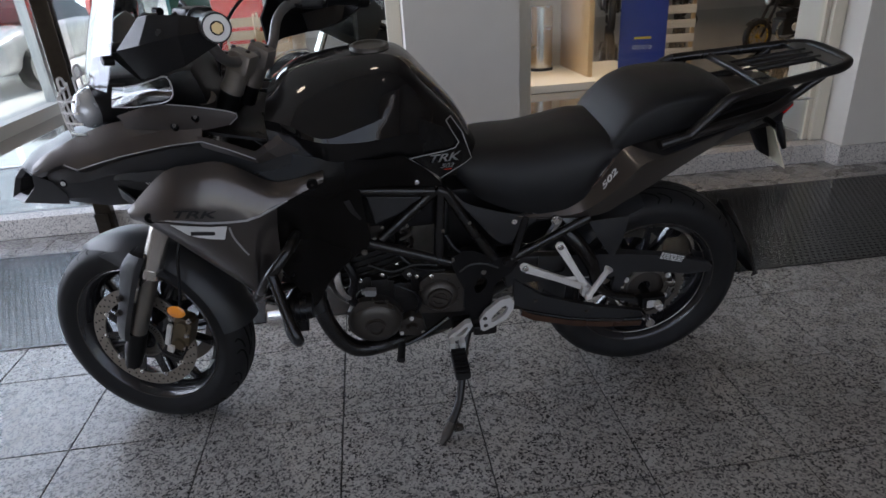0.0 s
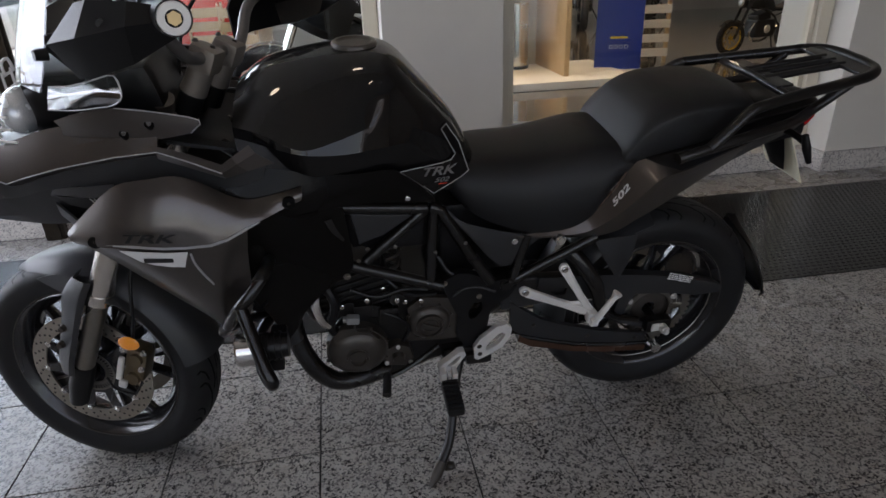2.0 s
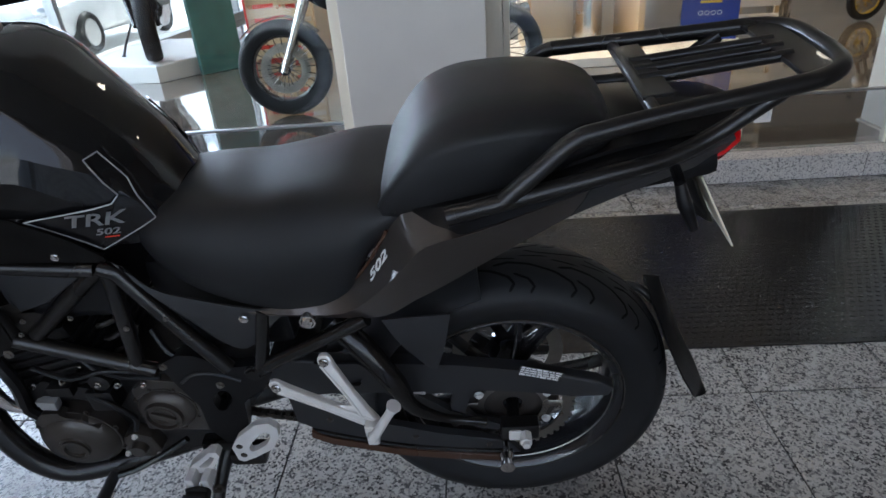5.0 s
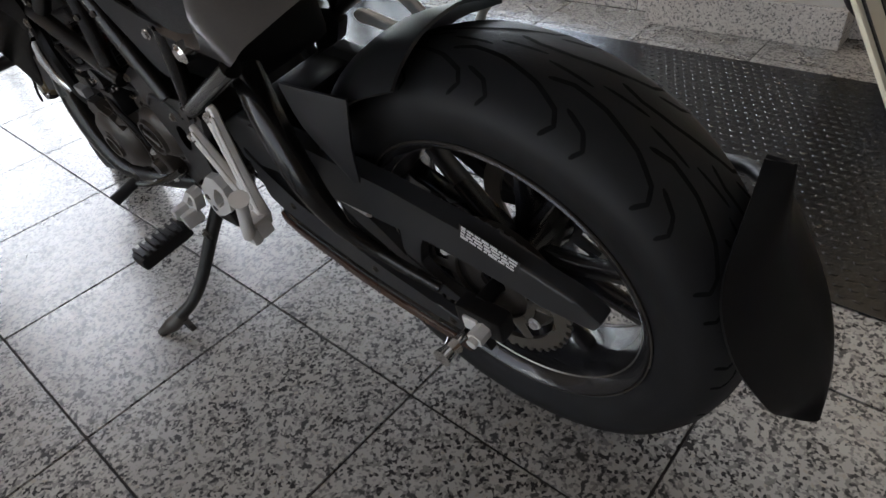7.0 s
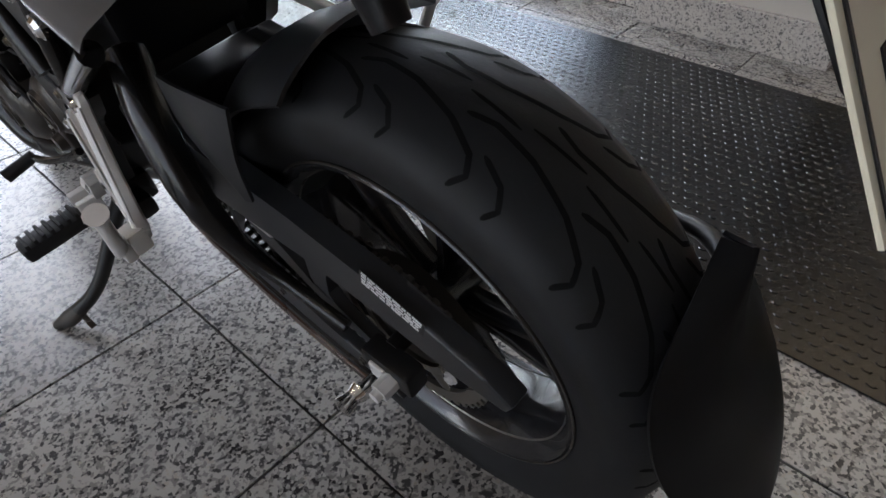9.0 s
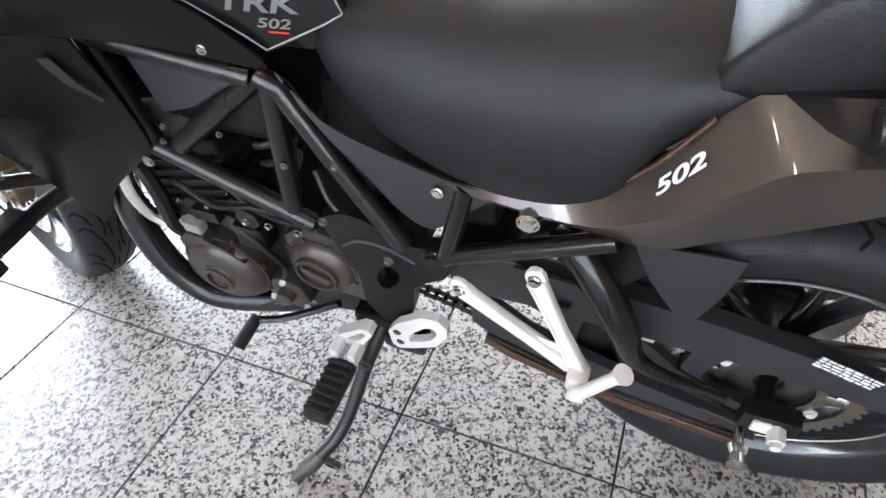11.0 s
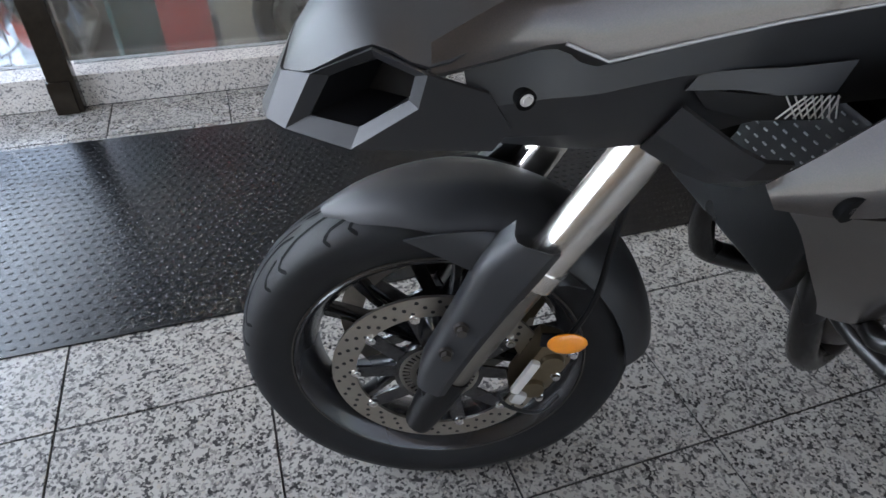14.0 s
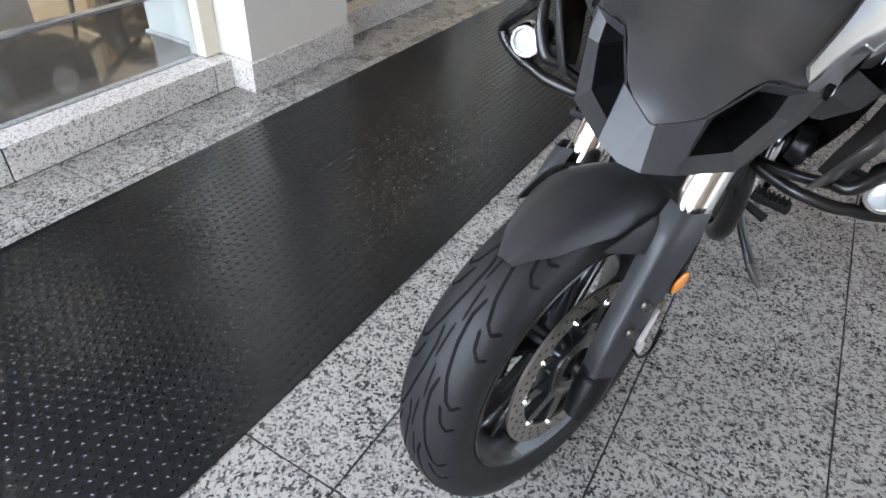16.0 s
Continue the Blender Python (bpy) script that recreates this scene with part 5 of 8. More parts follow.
for s in (-1, 1):
    bm = B()
    for z in (0.966, 0.990, 1.014, 1.040):
        add_tube(bm, [(-0.440, s * 0.140, z), (-0.478, s * 0.122, z), (-0.494, s * 0.075, z), (-0.498, s * 0.020, z)], 0.0026, 8, 5)
    for y in (0.020, 0.055, 0.090, 0.122):
        x = -0.498 + 0.020 * (y / 0.122) ** 2.2
        add_tube(bm, [(x, s * y, 0.958), (x - 0.003, s * y, 1.000), (x, s * y, 1.048)], 0.0026, 8, 3)
    add_tube(bm, [(-0.497, s * 0.030, 1.040), (-0.498, s * 0.035, 1.062), (-0.496, s * 0.060, 1.064), (-0.494, s * 0.066, 1.040)], 0.0030, 8, 4)
    part("lamp_guard", bm, M["alu"], hl, "pale wire headlamp guard")
bm = B()
rows = []
for z, x, w, bow in ((1.058, -0.452, 0.150, 0.085), (1.10, -0.436, 0.172, 0.095), (1.16, -0.410, 0.180, 0.095), (1.23, -0.375, 0.176, 0.085), (1.31, -0.330, 0.150, 0.07), (1.38, -0.285, 0.110, 0.05)):
    rows.append([V(x + bow * (f * f), w * f, z) for f in (-1, -0.66, -0.33, 0, 0.33, 0.66, 1)])
add_patch(bm, smooth_rows(rows, 3, 3), 0.003)
ws = part("windscreen", bm, M["screen"], bike, "clear plastic windscreen")
ws.visible_shadow = False
for s in (-1, 1):
    for x, y, z in ((-0.311, 0.142, 1.222), (-0.322, 0.172, 1.150), (-0.340, 0.183, 1.129)):
        bm = B()
        add_cyl(bm, (x + 0.016, s * (y - 0.012), z), (x, s * y, z + 0.002), 0.011, 0.009, 14)
        part("screen_bolt", bm, M["plastic_dark"], ws)
# clear wind wing, and the bronze panel with its long pointed tail below it
WING = [[(-0.375, 0.125, 1.018), (-0.320, 0.158, 1.025), (-0.270, 0.184, 1.036), (-0.237, 0.202, 1.045)], [(-0.372, 0.118, 1.038), (-0.320, 0.156, 1.050), (-0.265, 0.192, 1.064), (-0.210, 0.228, 1.068)], [(-0.366, 0.112, 1.056), (-0.320, 0.148, 1.066), (-0.270, 0.170, 1.080), (-0.226, 0.188, 1.092)]]
for sg, w in zip((-1, 1), shell("wind_wing", WING, M["screen"], bike, "clear plastic wind wing", 0.0025)):
    w.visible_shadow = False
    bm = B()
    rim_pts = WING[2] + [WING[1][-1]] + WING[0][::-1]
    add_tube(bm, [(x, sg * y, z) for x, y, z in rim_pts], 0.0013, 6, 3)
    part("bright_edge", bm, M["silver_print"], w, "bright cut edge")
tails = shell("cowl_tail", [[(-0.360, 0.156, 1.008), (-0.300, 0.185, 1.030), (-0.236, 0.205, 1.040), (-0.170, 0.210, 1.030), (-0.100, 0.215, 1.013)], [(-0.350, 0.162, 0.998), (-0.300, 0.186, 1.006), (-0.240, 0.203, 1.008), (-0.172, 0.210, 1.006), (-0.102, 0.216, 1.006)], [(-0.350, 0.160, 0.978), (-0.305, 0.178, 0.980), (-0.240, 0.198, 0.978), (-0.175, 0.208, 0.980), (-0.118, 0.214, 0.990)]], M["bronze"], bike, "bronze-grey pointed cowl tail", 0.003, smooth=60)
for s, tl in ((-1, tails[0]), (1, tails[1])):
    bm = B()
    add_tube(bm, [(-0.236, s * 0.2065, 1.0415), (-0.170, s * 0.2115, 1.0315), (-0.099, s * 0.2165, 1.0135), (-0.118, s * 0.2155, 0.990)], 0.0012, 6, 3)
    part("edge_line", bm, M["silver_print"], tl)
bm = B()
add_box(bm, (-0.335, 0, 1.115), (0.035, 0.20, 0.13), 0.015, Matrix.Rotation(radians(-38), 4, "Y"))
add_box(bm, (-0.36, 0, 1.03), (0.14, 0.17, 0.08), 0.02)
part("dash", bm, M["plastic_dark"], bike, "black instrument panel")
bm = B()
add_box(bm, (-0.245, 0, 1.020), (0.13, 0.22, 0.115), 0.030, Matrix.Rotation(radians(-12), 4, "Y"))
part("headstock_cover", bm, M["plastic_dark"], bike, "black cover before the handlebar")
bm = B()
rows = [[V(-0.42, y * 0.125, 0.960), V(-0.34, y * 0.142, 0.972), V(-0.24, y * 0.150, 0.970), V(-0.14, y * 0.155, 0.945), V(-0.06, y * 0.150, 0.925)] for y in (-1, -0.6, -0.25, 0.25, 0.6, 1)]
for i, k in enumerate((1, 0.6, 0.25, 0.25, 0.6, 1)):
    for p in rows[i]:
        p.z -= 0.045 * (1 - k)
add_patch(bm, rows, 0.006)
part("cockpit_cover", bm, M["plastic_dark"], bike, "black plastic cockpit cover")
bm = B()
add_cyl(bm, (-0.196, -0.075, 0.990), (-0.191, -0.083, 1.012), 0.027, 0.027, 24)
part("power_socket", bm, M["engine_grey"], bike, "round capped socket")

# flank panels below the tank
flank = shell("flank_panel", [
    [(-0.090, 0.205, 0.918), (0.000, 0.208, 0.906), (0.070, 0.212, 0.892), (0.160, 0.200, 0.874), (0.235, 0.172, 0.864), (0.262, 0.163, 0.845), (0.300, 0.150, 0.810), (0.333, 0.140, 0.770)],
    [(-0.090, 0.236, 0.845), (0.000, 0.235, 0.845), (0.080, 0.222, 0.842), (0.160, 0.198, 0.836), (0.225, 0.174, 0.828), (0.262, 0.158, 0.815), (0.300, 0.147, 0.790), (0.335, 0.139, 0.764)],
    [(-0.090, 0.248, 0.800), (0.000, 0.238, 0.804), (0.080, 0.212, 0.806), (0.138, 0.190, 0.798), (0.200, 0.170, 0.788), (0.260, 0.155, 0.775), (0.300, 0.147, 0.766), (0.333, 0.139, 0.758)]],
    M["satin"], bike, "satin black side panel under the tank", 0.004, 3, 3, smooth=50)
for s, fl in ((-1, flank[0]), (1, flank[1])):
    bm = B()
    add_bolt(bm, (0.272, s * 0.1525, 0.782), 0.005, 0.004, (0, s, 0))
    part("screw", bm, M["chrome"], fl)
# radiator side cover: the big dark panel ahead of the engine
cover = shell("radiator_cover", [
    [(-0.090, 0.248, 0.799), (-0.030, 0.243, 0.803), (0.040, 0.226, 0.805), (0.100, 0.204, 0.804), (0.134, 0.191, 0.797)],
    [(-0.100, 0.248, 0.720), (-0.030, 0.240, 0.722), (0.040, 0.216, 0.722), (0.100, 0.192, 0.720), (0.140, 0.178, 0.715)],
    [(-0.085, 0.236, 0.650), (-0.030, 0.226, 0.645), (0.030, 0.206, 0.640), (0.090, 0.186, 0.637), (0.142, 0.174, 0.634)],
    [(-0.058, 0.216, 0.575), (-0.020, 0.206, 0.566), (0.020, 0.196, 0.570), (0.065, 0.184, 0.582), (0.106, 0.174, 0.602)],
    [(-0.036, 0.202, 0.510), (-0.022, 0.198, 0.498), (-0.004, 0.192, 0.502), (0.014, 0.188, 0.518), (0.032, 0.182, 0.538)],
    [(-0.024, 0.196, 0.472), (-0.020, 0.195, 0.466), (-0.014, 0.192, 0.470), (-0.006, 0.190, 0.480), (0.002, 0.188, 0.490)]],
    M["satin"], bike, "satin black radiator side cover", 0.004, 3, 3, smooth=50)
for s, cv in ((-1, cover[0]), (1, cover[1])):
    bm = B()
    add_patch(bm, [[V(0.094, s * 0.2095, 0.778), V(0.106, s * 0.2025, 0.744), V(0.126, s * 0.1885, 0.712)], [V(0.108, s * 0.2040, 0.778), V(0.118, s * 0.1975, 0.744), V(0.130, s * 0.1870, 0.716)]], 0.001)
    part("vent_slot", bm, M["ink"], cv, "narrow dark slot")
bm = B()
add_box(bm, (-0.064, 0, 0.607), (0.040, 0.280, 0.272), 0.008)
rad = part("radiator", bm, M["engine"], bike, "black radiator")
bm = B()
for k in range(9):
    for j in range(15):
        add_box(bm, (-0.0848, -0.130 + j * 0.018 + (k % 2) * 0.009, 0.600 + k * 0.0165), (0.002, 0.007, 0.0022), 0, None)
part("guard_slot", bm, M["silver_print"], rad)["kind"] = "stuff"

# ---- frame, engine and running gear ----
def side_tubes(name, lines, r, label=""):
    for pts in lines:
        for s in (-1, 1):
            bm = B()
            add_tube(bm, [(x, s * y, z) for x, y, z in pts], r, 12)
            part(name, bm, M["frame"], bike, label)


side_tubes("frame_tube", [
    [(0.100, 0.150, 0.800), (0.135, 0.158, 0.622)], [(0.110, 0.150, 0.775), (0.314, 0.140, 0.747)], [(0.316, 0.138, 0.747), (0.172, 0.154, 0.631)],
    [(0.120, 0.160, 0.634), (0.345, 0.158, 0.540)], [(0.330, 0.138, 0.742), (0.316, 0.156, 0.550)], [(0.322, 0.140, 0.750), (0.345, 0.142, 0.740), (0.405, 0.148, 0.632), (0.466, 0.152, 0.532)],
    [(-0.10, 0.060, 0.900), (0.020, 0.120, 0.830), (0.105, 0.150, 0.785)]], 0.0135, "black trellis frame tube")
side_tubes("subframe_tube", [[(0.552, 0.140, 0.650), (0.520, 0.148, 0.525)], [(0.515, 0.148, 0.522), (0.600, 0.152, 0.570), (0.720, 0.158, 0.636)], [(0.62, 0.13, 0.66), (0.80, 0.13, 0.75), (1.00, 0.12, 0.81)]], 0.0125, "black rear subframe tube")
for s in (-1, 1):
    bm = B()
    outline = [(0.345, 0.545), (0.385, 0.566), (0.411, 0.563), (0.473, 0.532), (0.520, 0.535), (0.535, 0.512), (0.515, 0.478), (0.486, 0.458), (0.468, 0.440), (0.462, 0.390), (0.446, 0.335), (0.405, 0.328), (0.382, 0.372), (0.384, 0.436), (0.362, 0.490)]
    mid = V(0.430, 0, 0.448)
    window = []
    for x, z in outline:
        d = (V(x, 0, z) - mid).normalized()
        window.append((mid.x + d.x * 0.017 + d.z * 0.008, mid.z + d.z * 0.027))
    add_ring(bm, outline, window, s * 0.130, s * 0.152)
    bmesh.ops.bevel(bm, geom=[e for e in bm.edges if e.calc_face_angle(0) > 0.9], offset=0.003, segments=2, affect="EDGES", profile=0.6)
    fp = part("frame_plate", bm, M["plastic_dark"], bike, "dark cast swingarm pivot plate with a small window")
    bm = B()
    add_tube(bm, [(x, s * 0.1525, z) for x, z in ((0.372, 0.500), (0.400, 0.520), (0.440, 0.518), (0.478, 0.500))], 0.0035, 8, 4)
    part("cast_rib", bm, M["plastic"], fp)
    bolts("plate_bolt", [(x, s * 0.152, z) for x, z in ((0.438, 0.490), (0.352, 0.541))], M["fork_lower"], fp, 0.0055, 0.005, (0, s, 0))
    bolts("pivot_nut", [(0.506, s * 0.152, 0.517)], M["frame"], fp, 0.013, 0.008, (0, s, 0))
    # panel below the seat
    bm = B()
    add_patch(bm, smooth_rows([[V(0.345, s * 0.142, 0.760), V(0.390, s * 0.146, 0.708), V(0.450, s * 0.146, 0.682), V(0.530, s * 0.146, 0.658), V(0.60, s * 0.146, 0.650)], [V(0.365, s * 0.146, 0.728), V(0.410, s * 0.150, 0.670), V(0.460, s * 0.150, 0.640), V(0.520, s * 0.148, 0.625), V(0.57, s * 0.146, 0.630)], [V(0.400, s * 0.140, 0.690), V(0.440, s * 0.146, 0.625), V(0.475, s * 0.148, 0.585), V(0.505, s * 0.146, 0.570), V(0.535, s * 0.142, 0.590)]], 3, 3), 0.004)
    pn = part("seat_side_panel", bm, M["plastic"], bike, "dark plastic panel below the seat")
    bm = B()
    add_bolt(bm, (0.520, s * 0.150, 0.640), 0.006, 0.004, (0, s, 0))
    part("screw", bm, M["chrome"], pn)
# inner airbox and battery block seen through the frame
bm = B()
add_box(bm, (0.225, 0, 0.700), (0.20, 0.26, 0.125), 0.02)
add_box(bm, (0.46, 0, 0.62), (0.22, 0.18, 0.20), 0.02)
part("airbox", bm, M["plastic_dark"], bike, "black airbox behind the frame")
for s in (-1, 1):
    bm = B()
    add_plate(bm, [(0.145, 0.752), (0.285, 0.736), (0.215, 0.690), (0.160, 0.672)], s * 0.130, s * 0.146, 0.004)
    part("airbox_lid", bm, M["plastic"], bike, "dark moulded lid")
for x, y, z in ((0.177, 0.168, 0.673), (0.126, 0.176, 0.610), (0.240, 0.150, 0.660), (0.330, 0.160, 0.640), (0.155, 0.162, 0.640), (0.400, 0.158, 0.655)):
    for s in (-1, 1):
        bm = B()
        add_bolt(bm, (x, s * y, z), 0.0065 if z < 0.62 else 0.0036, 0.004, (0, s, 0))
        part("frame_bolt", bm, M["fork_lower"], bike)

# engine: case halves, barrel with fins, head, covers
bm = B()
add_plate(bm, [(0.070, 0.335), (0.090, 0.300), (0.150, 0.262), (0.260, 0.262), (0.340, 0.275), (0.410, 0.310), (0.425, 0.380), (0.400, 0.455), (0.330, 0.500), (0.220, 0.505), (0.120, 0.480), (0.075, 0.420)], -0.125, 0.125, 0.012)
eng = part("engine", bm, M["engine"], bike, "black twin-cylinder engine")
bm = B()
tilt = Matrix.Rotation(radians(-14), 4, "Y")
add_box(bm, (0.135, 0, 0.545), (0.17, 0.27, 0.13), 0.012, tilt)
part("cylinder_block", bm, M["engine"], eng)
for k in range(6):
    bm = B()
    add_box(bm, (0.148 - k * 0.0045, 0, 0.490 + k * 0.018), (0.185, 0.285, 0.006), 0.002, tilt)
    part("cooling_fin", bm, M["engine"], eng)
bm = B()
add_box(bm, (0.105, 0, 0.635), (0.17, 0.26, 0.075), 0.018, tilt)
part("cylinder_head", bm, M["engine_grey"], eng)


def round_cover(name, c, r, squash, mat, label, tip=0.0, outer=0.020):
    bm = B()
    add_lathe(bm, [(0.001, -outer * 0.9), (r * 0.28, -outer * 0.9), (r * 0.30, -outer), (r * 0.36, -outer), (r * 0.38, -outer * 0.92), (r * 0.72, -outer * 0.85), (r * 0.90, -outer * 0.45), (r * 0.95, -0.004), (r, -0.004), (r, 0.03)], (0, 0, 0), 44, closed=False)
    bmesh.ops.transform(bm, matrix=Matrix.Translation(c) @ Matrix.Rotation(radians(tip), 4, "Y") @ Matrix.Diagonal((1, 1, squash, 1)), verts=bm.verts)
    ob = part(name, bm, mat, eng, label)
    bolts("cover_bolt", [(c[0] + r * 1.02 * math.cos(a), c[1] - 0.001, c[2] + r * 1.02 * squash * math.sin(a)) for a in (2 * math.pi * k / 8 + 0.3 for k in range(8))], M["engine_grey"], ob, 0.0042, 0.005)
    return ob


alt = round_cover("alternator_cover", (0.131, -0.150, 0.364), 0.077, 0.94, M["engine_grey"], "dull brown-grey round engine cover", 12, 0.030)
spk = round_cover("sprocket_cover", (0.314, -0.138, 0.420), 0.056, 0.95, M["engine_grey"], "dull round sprocket cover", 0, 0.022)
bm = B()
add_plate(bm, [(0.255, 0.360), (0.385, 0.350), (0.395, 0.480), (0.300, 0.498), (0.262, 0.470)], -0.140, -0.120, 0.006)
part("cover_plate", bm, M["engine_grey"], eng)
# stepped upper flange of the alternator cover, raised rings, and the gear shaft housing beside it
bm = B()
add_plate(bm, [(0.072, 0.424), (0.096, 0.446), (0.128, 0.446), (0.134, 0.432), (0.166, 0.430), (0.172, 0.414), (0.190, 0.404), (0.170, 0.380), (0.090, 0.385)], -0.166, -0.145, 0.003)
part("cover_flange", bm, M["engine_grey"], alt)
bm = B()
add_lathe(bm, [(0.020, -0.034), (0.026, -0.034), (0.027, -0.026), (0.019, -0.026)], (0.131, -0.150, 0.360), 28)
part("raised_ring", bm, M["engine_grey"], alt)
bm = B()
add_lathe(bm, [(0.030, -0.026), (0.034, -0.026), (0.036, -0.018), (0.029, -0.018)], (0.314, -0.138, 0.420), 32)
add_box(bm, (0.314, -0.162, 0.420), (0.046, 0.006, 0.012), 0.002, Matrix.Rotation(radians(25), 4, "Y"))
part("raised_ring", bm, M["engine_grey"], spk)
bm = B()
add_plate(bm, [(0.192, 0.300), (0.205, 0.352), (0.232, 0.366), (0.262, 0.350), (0.272, 0.312), (0.250, 0.288)], -0.152, -0.118, 0.007)
add_cyl(bm, (0.232, -0.150, 0.326), (0.232, -0.166, 0.326), 0.017, 0.014, 18)
gh = part("gear_shaft_housing", bm, M["engine_grey"], eng, "dull cast gear shaft housing")
bolts("housing_bolt", ((0.201, -0.152, 0.308), (0.262, -0.152, 0.302), (0.232, -0.152, 0.357)), M["alu"], gh, 0.0045, 0.006)
# pale plug on the cable above the cover
bm = B()
add_box(bm, (0.128, -0.166, 0.476), (0.030, 0.018, 0.020), 0.003, Matrix.Rotation(radians(6), 4, "Y"))
add_box(bm, (0.109, -0.164, 0.477), (0.010, 0.012, 0.012), 0.002)
part("cable_plug", bm, M["grey_print"], eng, "grey plastic cable plug")
bm = B()
add_plate(bm, [(0.060, 0.430), (0.100, 0.480), (0.160, 0.475), (0.215, 0.440), (0.200, 0.490), (0.120, 0.515), (0.060, 0.480)], -0.150, -0.120, 0.005)
add_box(bm, (0.155, -0.150, 0.500), (0.045, 0.03, 0.022), 0.004)
add_box(bm, (0.215, -0.140, 0.465), (0.05, 0.04, 0.05), 0.008)
add_cyl(bm, (0.235, -0.120, 0.520), (0.235, -0.165, 0.520), 0.020, 0.018, 16)
part("engine_bracket", bm, M["engine"], eng)
bolts("engine_bolt", ((0.105, -0.152, 0.508), (0.165, -0.155, 0.520), (0.205, -0.150, 0.545), (0.255, -0.150, 0.500), (0.275, -0.145, 0.545), (0.235, -0.166, 0.520), (0.295, -0.142, 0.490)), M["chrome"], eng, 0.0046, 0.007)
# coolant and wiring runs
for k, pts in enumerate(([(0.06, -0.15, 0.60), (0.09, -0.165, 0.53), (0.075, -0.16, 0.46), (0.09, -0.15, 0.42)], [(0.19, -0.13, 0.60), (0.23, -0.155, 0.555), (0.27, -0.150, 0.52), (0.33, -0.140, 0.505)],
                         [(0.13, -0.16, 0.56), (0.19, -0.165, 0.535), (0.25, -0.16, 0.545), (0.31, -0.15, 0.53)], [(0.34, -0.12, 0.60), (0.37, -0.14, 0.56), (0.43, -0.145, 0.54), (0.47, -0.12, 0.50)],
                         [(0.20, -0.155, 0.48), (0.24, -0.165, 0.46), (0.26, -0.16, 0.42), (0.245, -0.155, 0.38)])):
    bm = B()
    add_tube(bm, pts, (0.012, 0.006, 0.005, 0.006, 0.005)[k], 8, 6)
    part("hose", bm, M["plastic_dark"], eng)
bm = B()
add_tube(bm, [(0.052, -0.168, 0.565), (0.048, -0.172, 0.53), (0.055, -0.172, 0.49), (0.072, -0.168, 0.465)], [0.010, 0.012, 0.011, 0.008], 12, 4)
part("bright_hose_joint", bm, M["chrome"], eng, "bright metal pipe piece")
# spring of the rear damper
bm = B()
pts = [(0.225 + 0.030 * math.cos(a) + 0.006 * a * 0, -0.055 + 0.030 * math.sin(a), 0.46 + a * 0.0052) for a in (k * math.pi / 8 for k in range(16 * 5))]
add_tube(bm, pts, 0.0055, 8)
part("coil_spring", bm, M["engine_grey"], bike, "dark coil spring")

# exhaust header that sweeps under the engine
bm = B()
add_tube(bm, [(0.020, -0.100, 0.61), (-0.012, -0.130, 0.53), (-0.010, -0.155, 0.44), (0.012, -0.168, 0.365), (0.045, -0.170, 0.308), (0.095, -0.163, 0.276), (0.200, -0.130, 0.268), (0.34, -0.06, 0.25)], 0.0235, 16, 5)
ex = part("exhaust_pipe", bm, M["frame"], bike, "black exhaust header pipe")
bm = B()
add_tube(bm, [(0.01, 0.085, 0.60), (-0.018, 0.090, 0.52), (-0.012, 0.090, 0.42), (0.012, 0.09, 0.34), (0.055, 0.08, 0.285), (0.230, 0.04, 0.235), (0.34, 0.03, 0.24)], 0.0235, 16, 5)
part("exhaust_pipe", bm, M["frame"], ex)
bm = B()
add_tube(bm, [(0.34, 0.03, 0.24), (0.50, 0.10, 0.25), (0.66, 0.15, 0.32), (0.74, 0.160, 0.36), (0.88, 0.165, 0.40)], [0.03, 0.04, 0.045, 0.050, 0.050], 20, 5)
part("silencer", bm, M["frame"], bike, "black exhaust silencer")

# gear lever
bm = B()
add_tube(bm, [(0.335, -0.158, 0.352), (0.290, -0.170, 0.328), (0.240, -0.190, 0.312), (0.200, -0.205, 0.310)], 0.0065, 8, 4)
lev = part("gear_lever", bm, M["frame"], bike, "black gear lever")
bm = B()
add_tube(bm, [(0.198, -0.200, 0.312), (0.190, -0.255, 0.300)], [0.010, 0.0115], 14)
part("lever_rubber", bm, M["tyre"], lev)

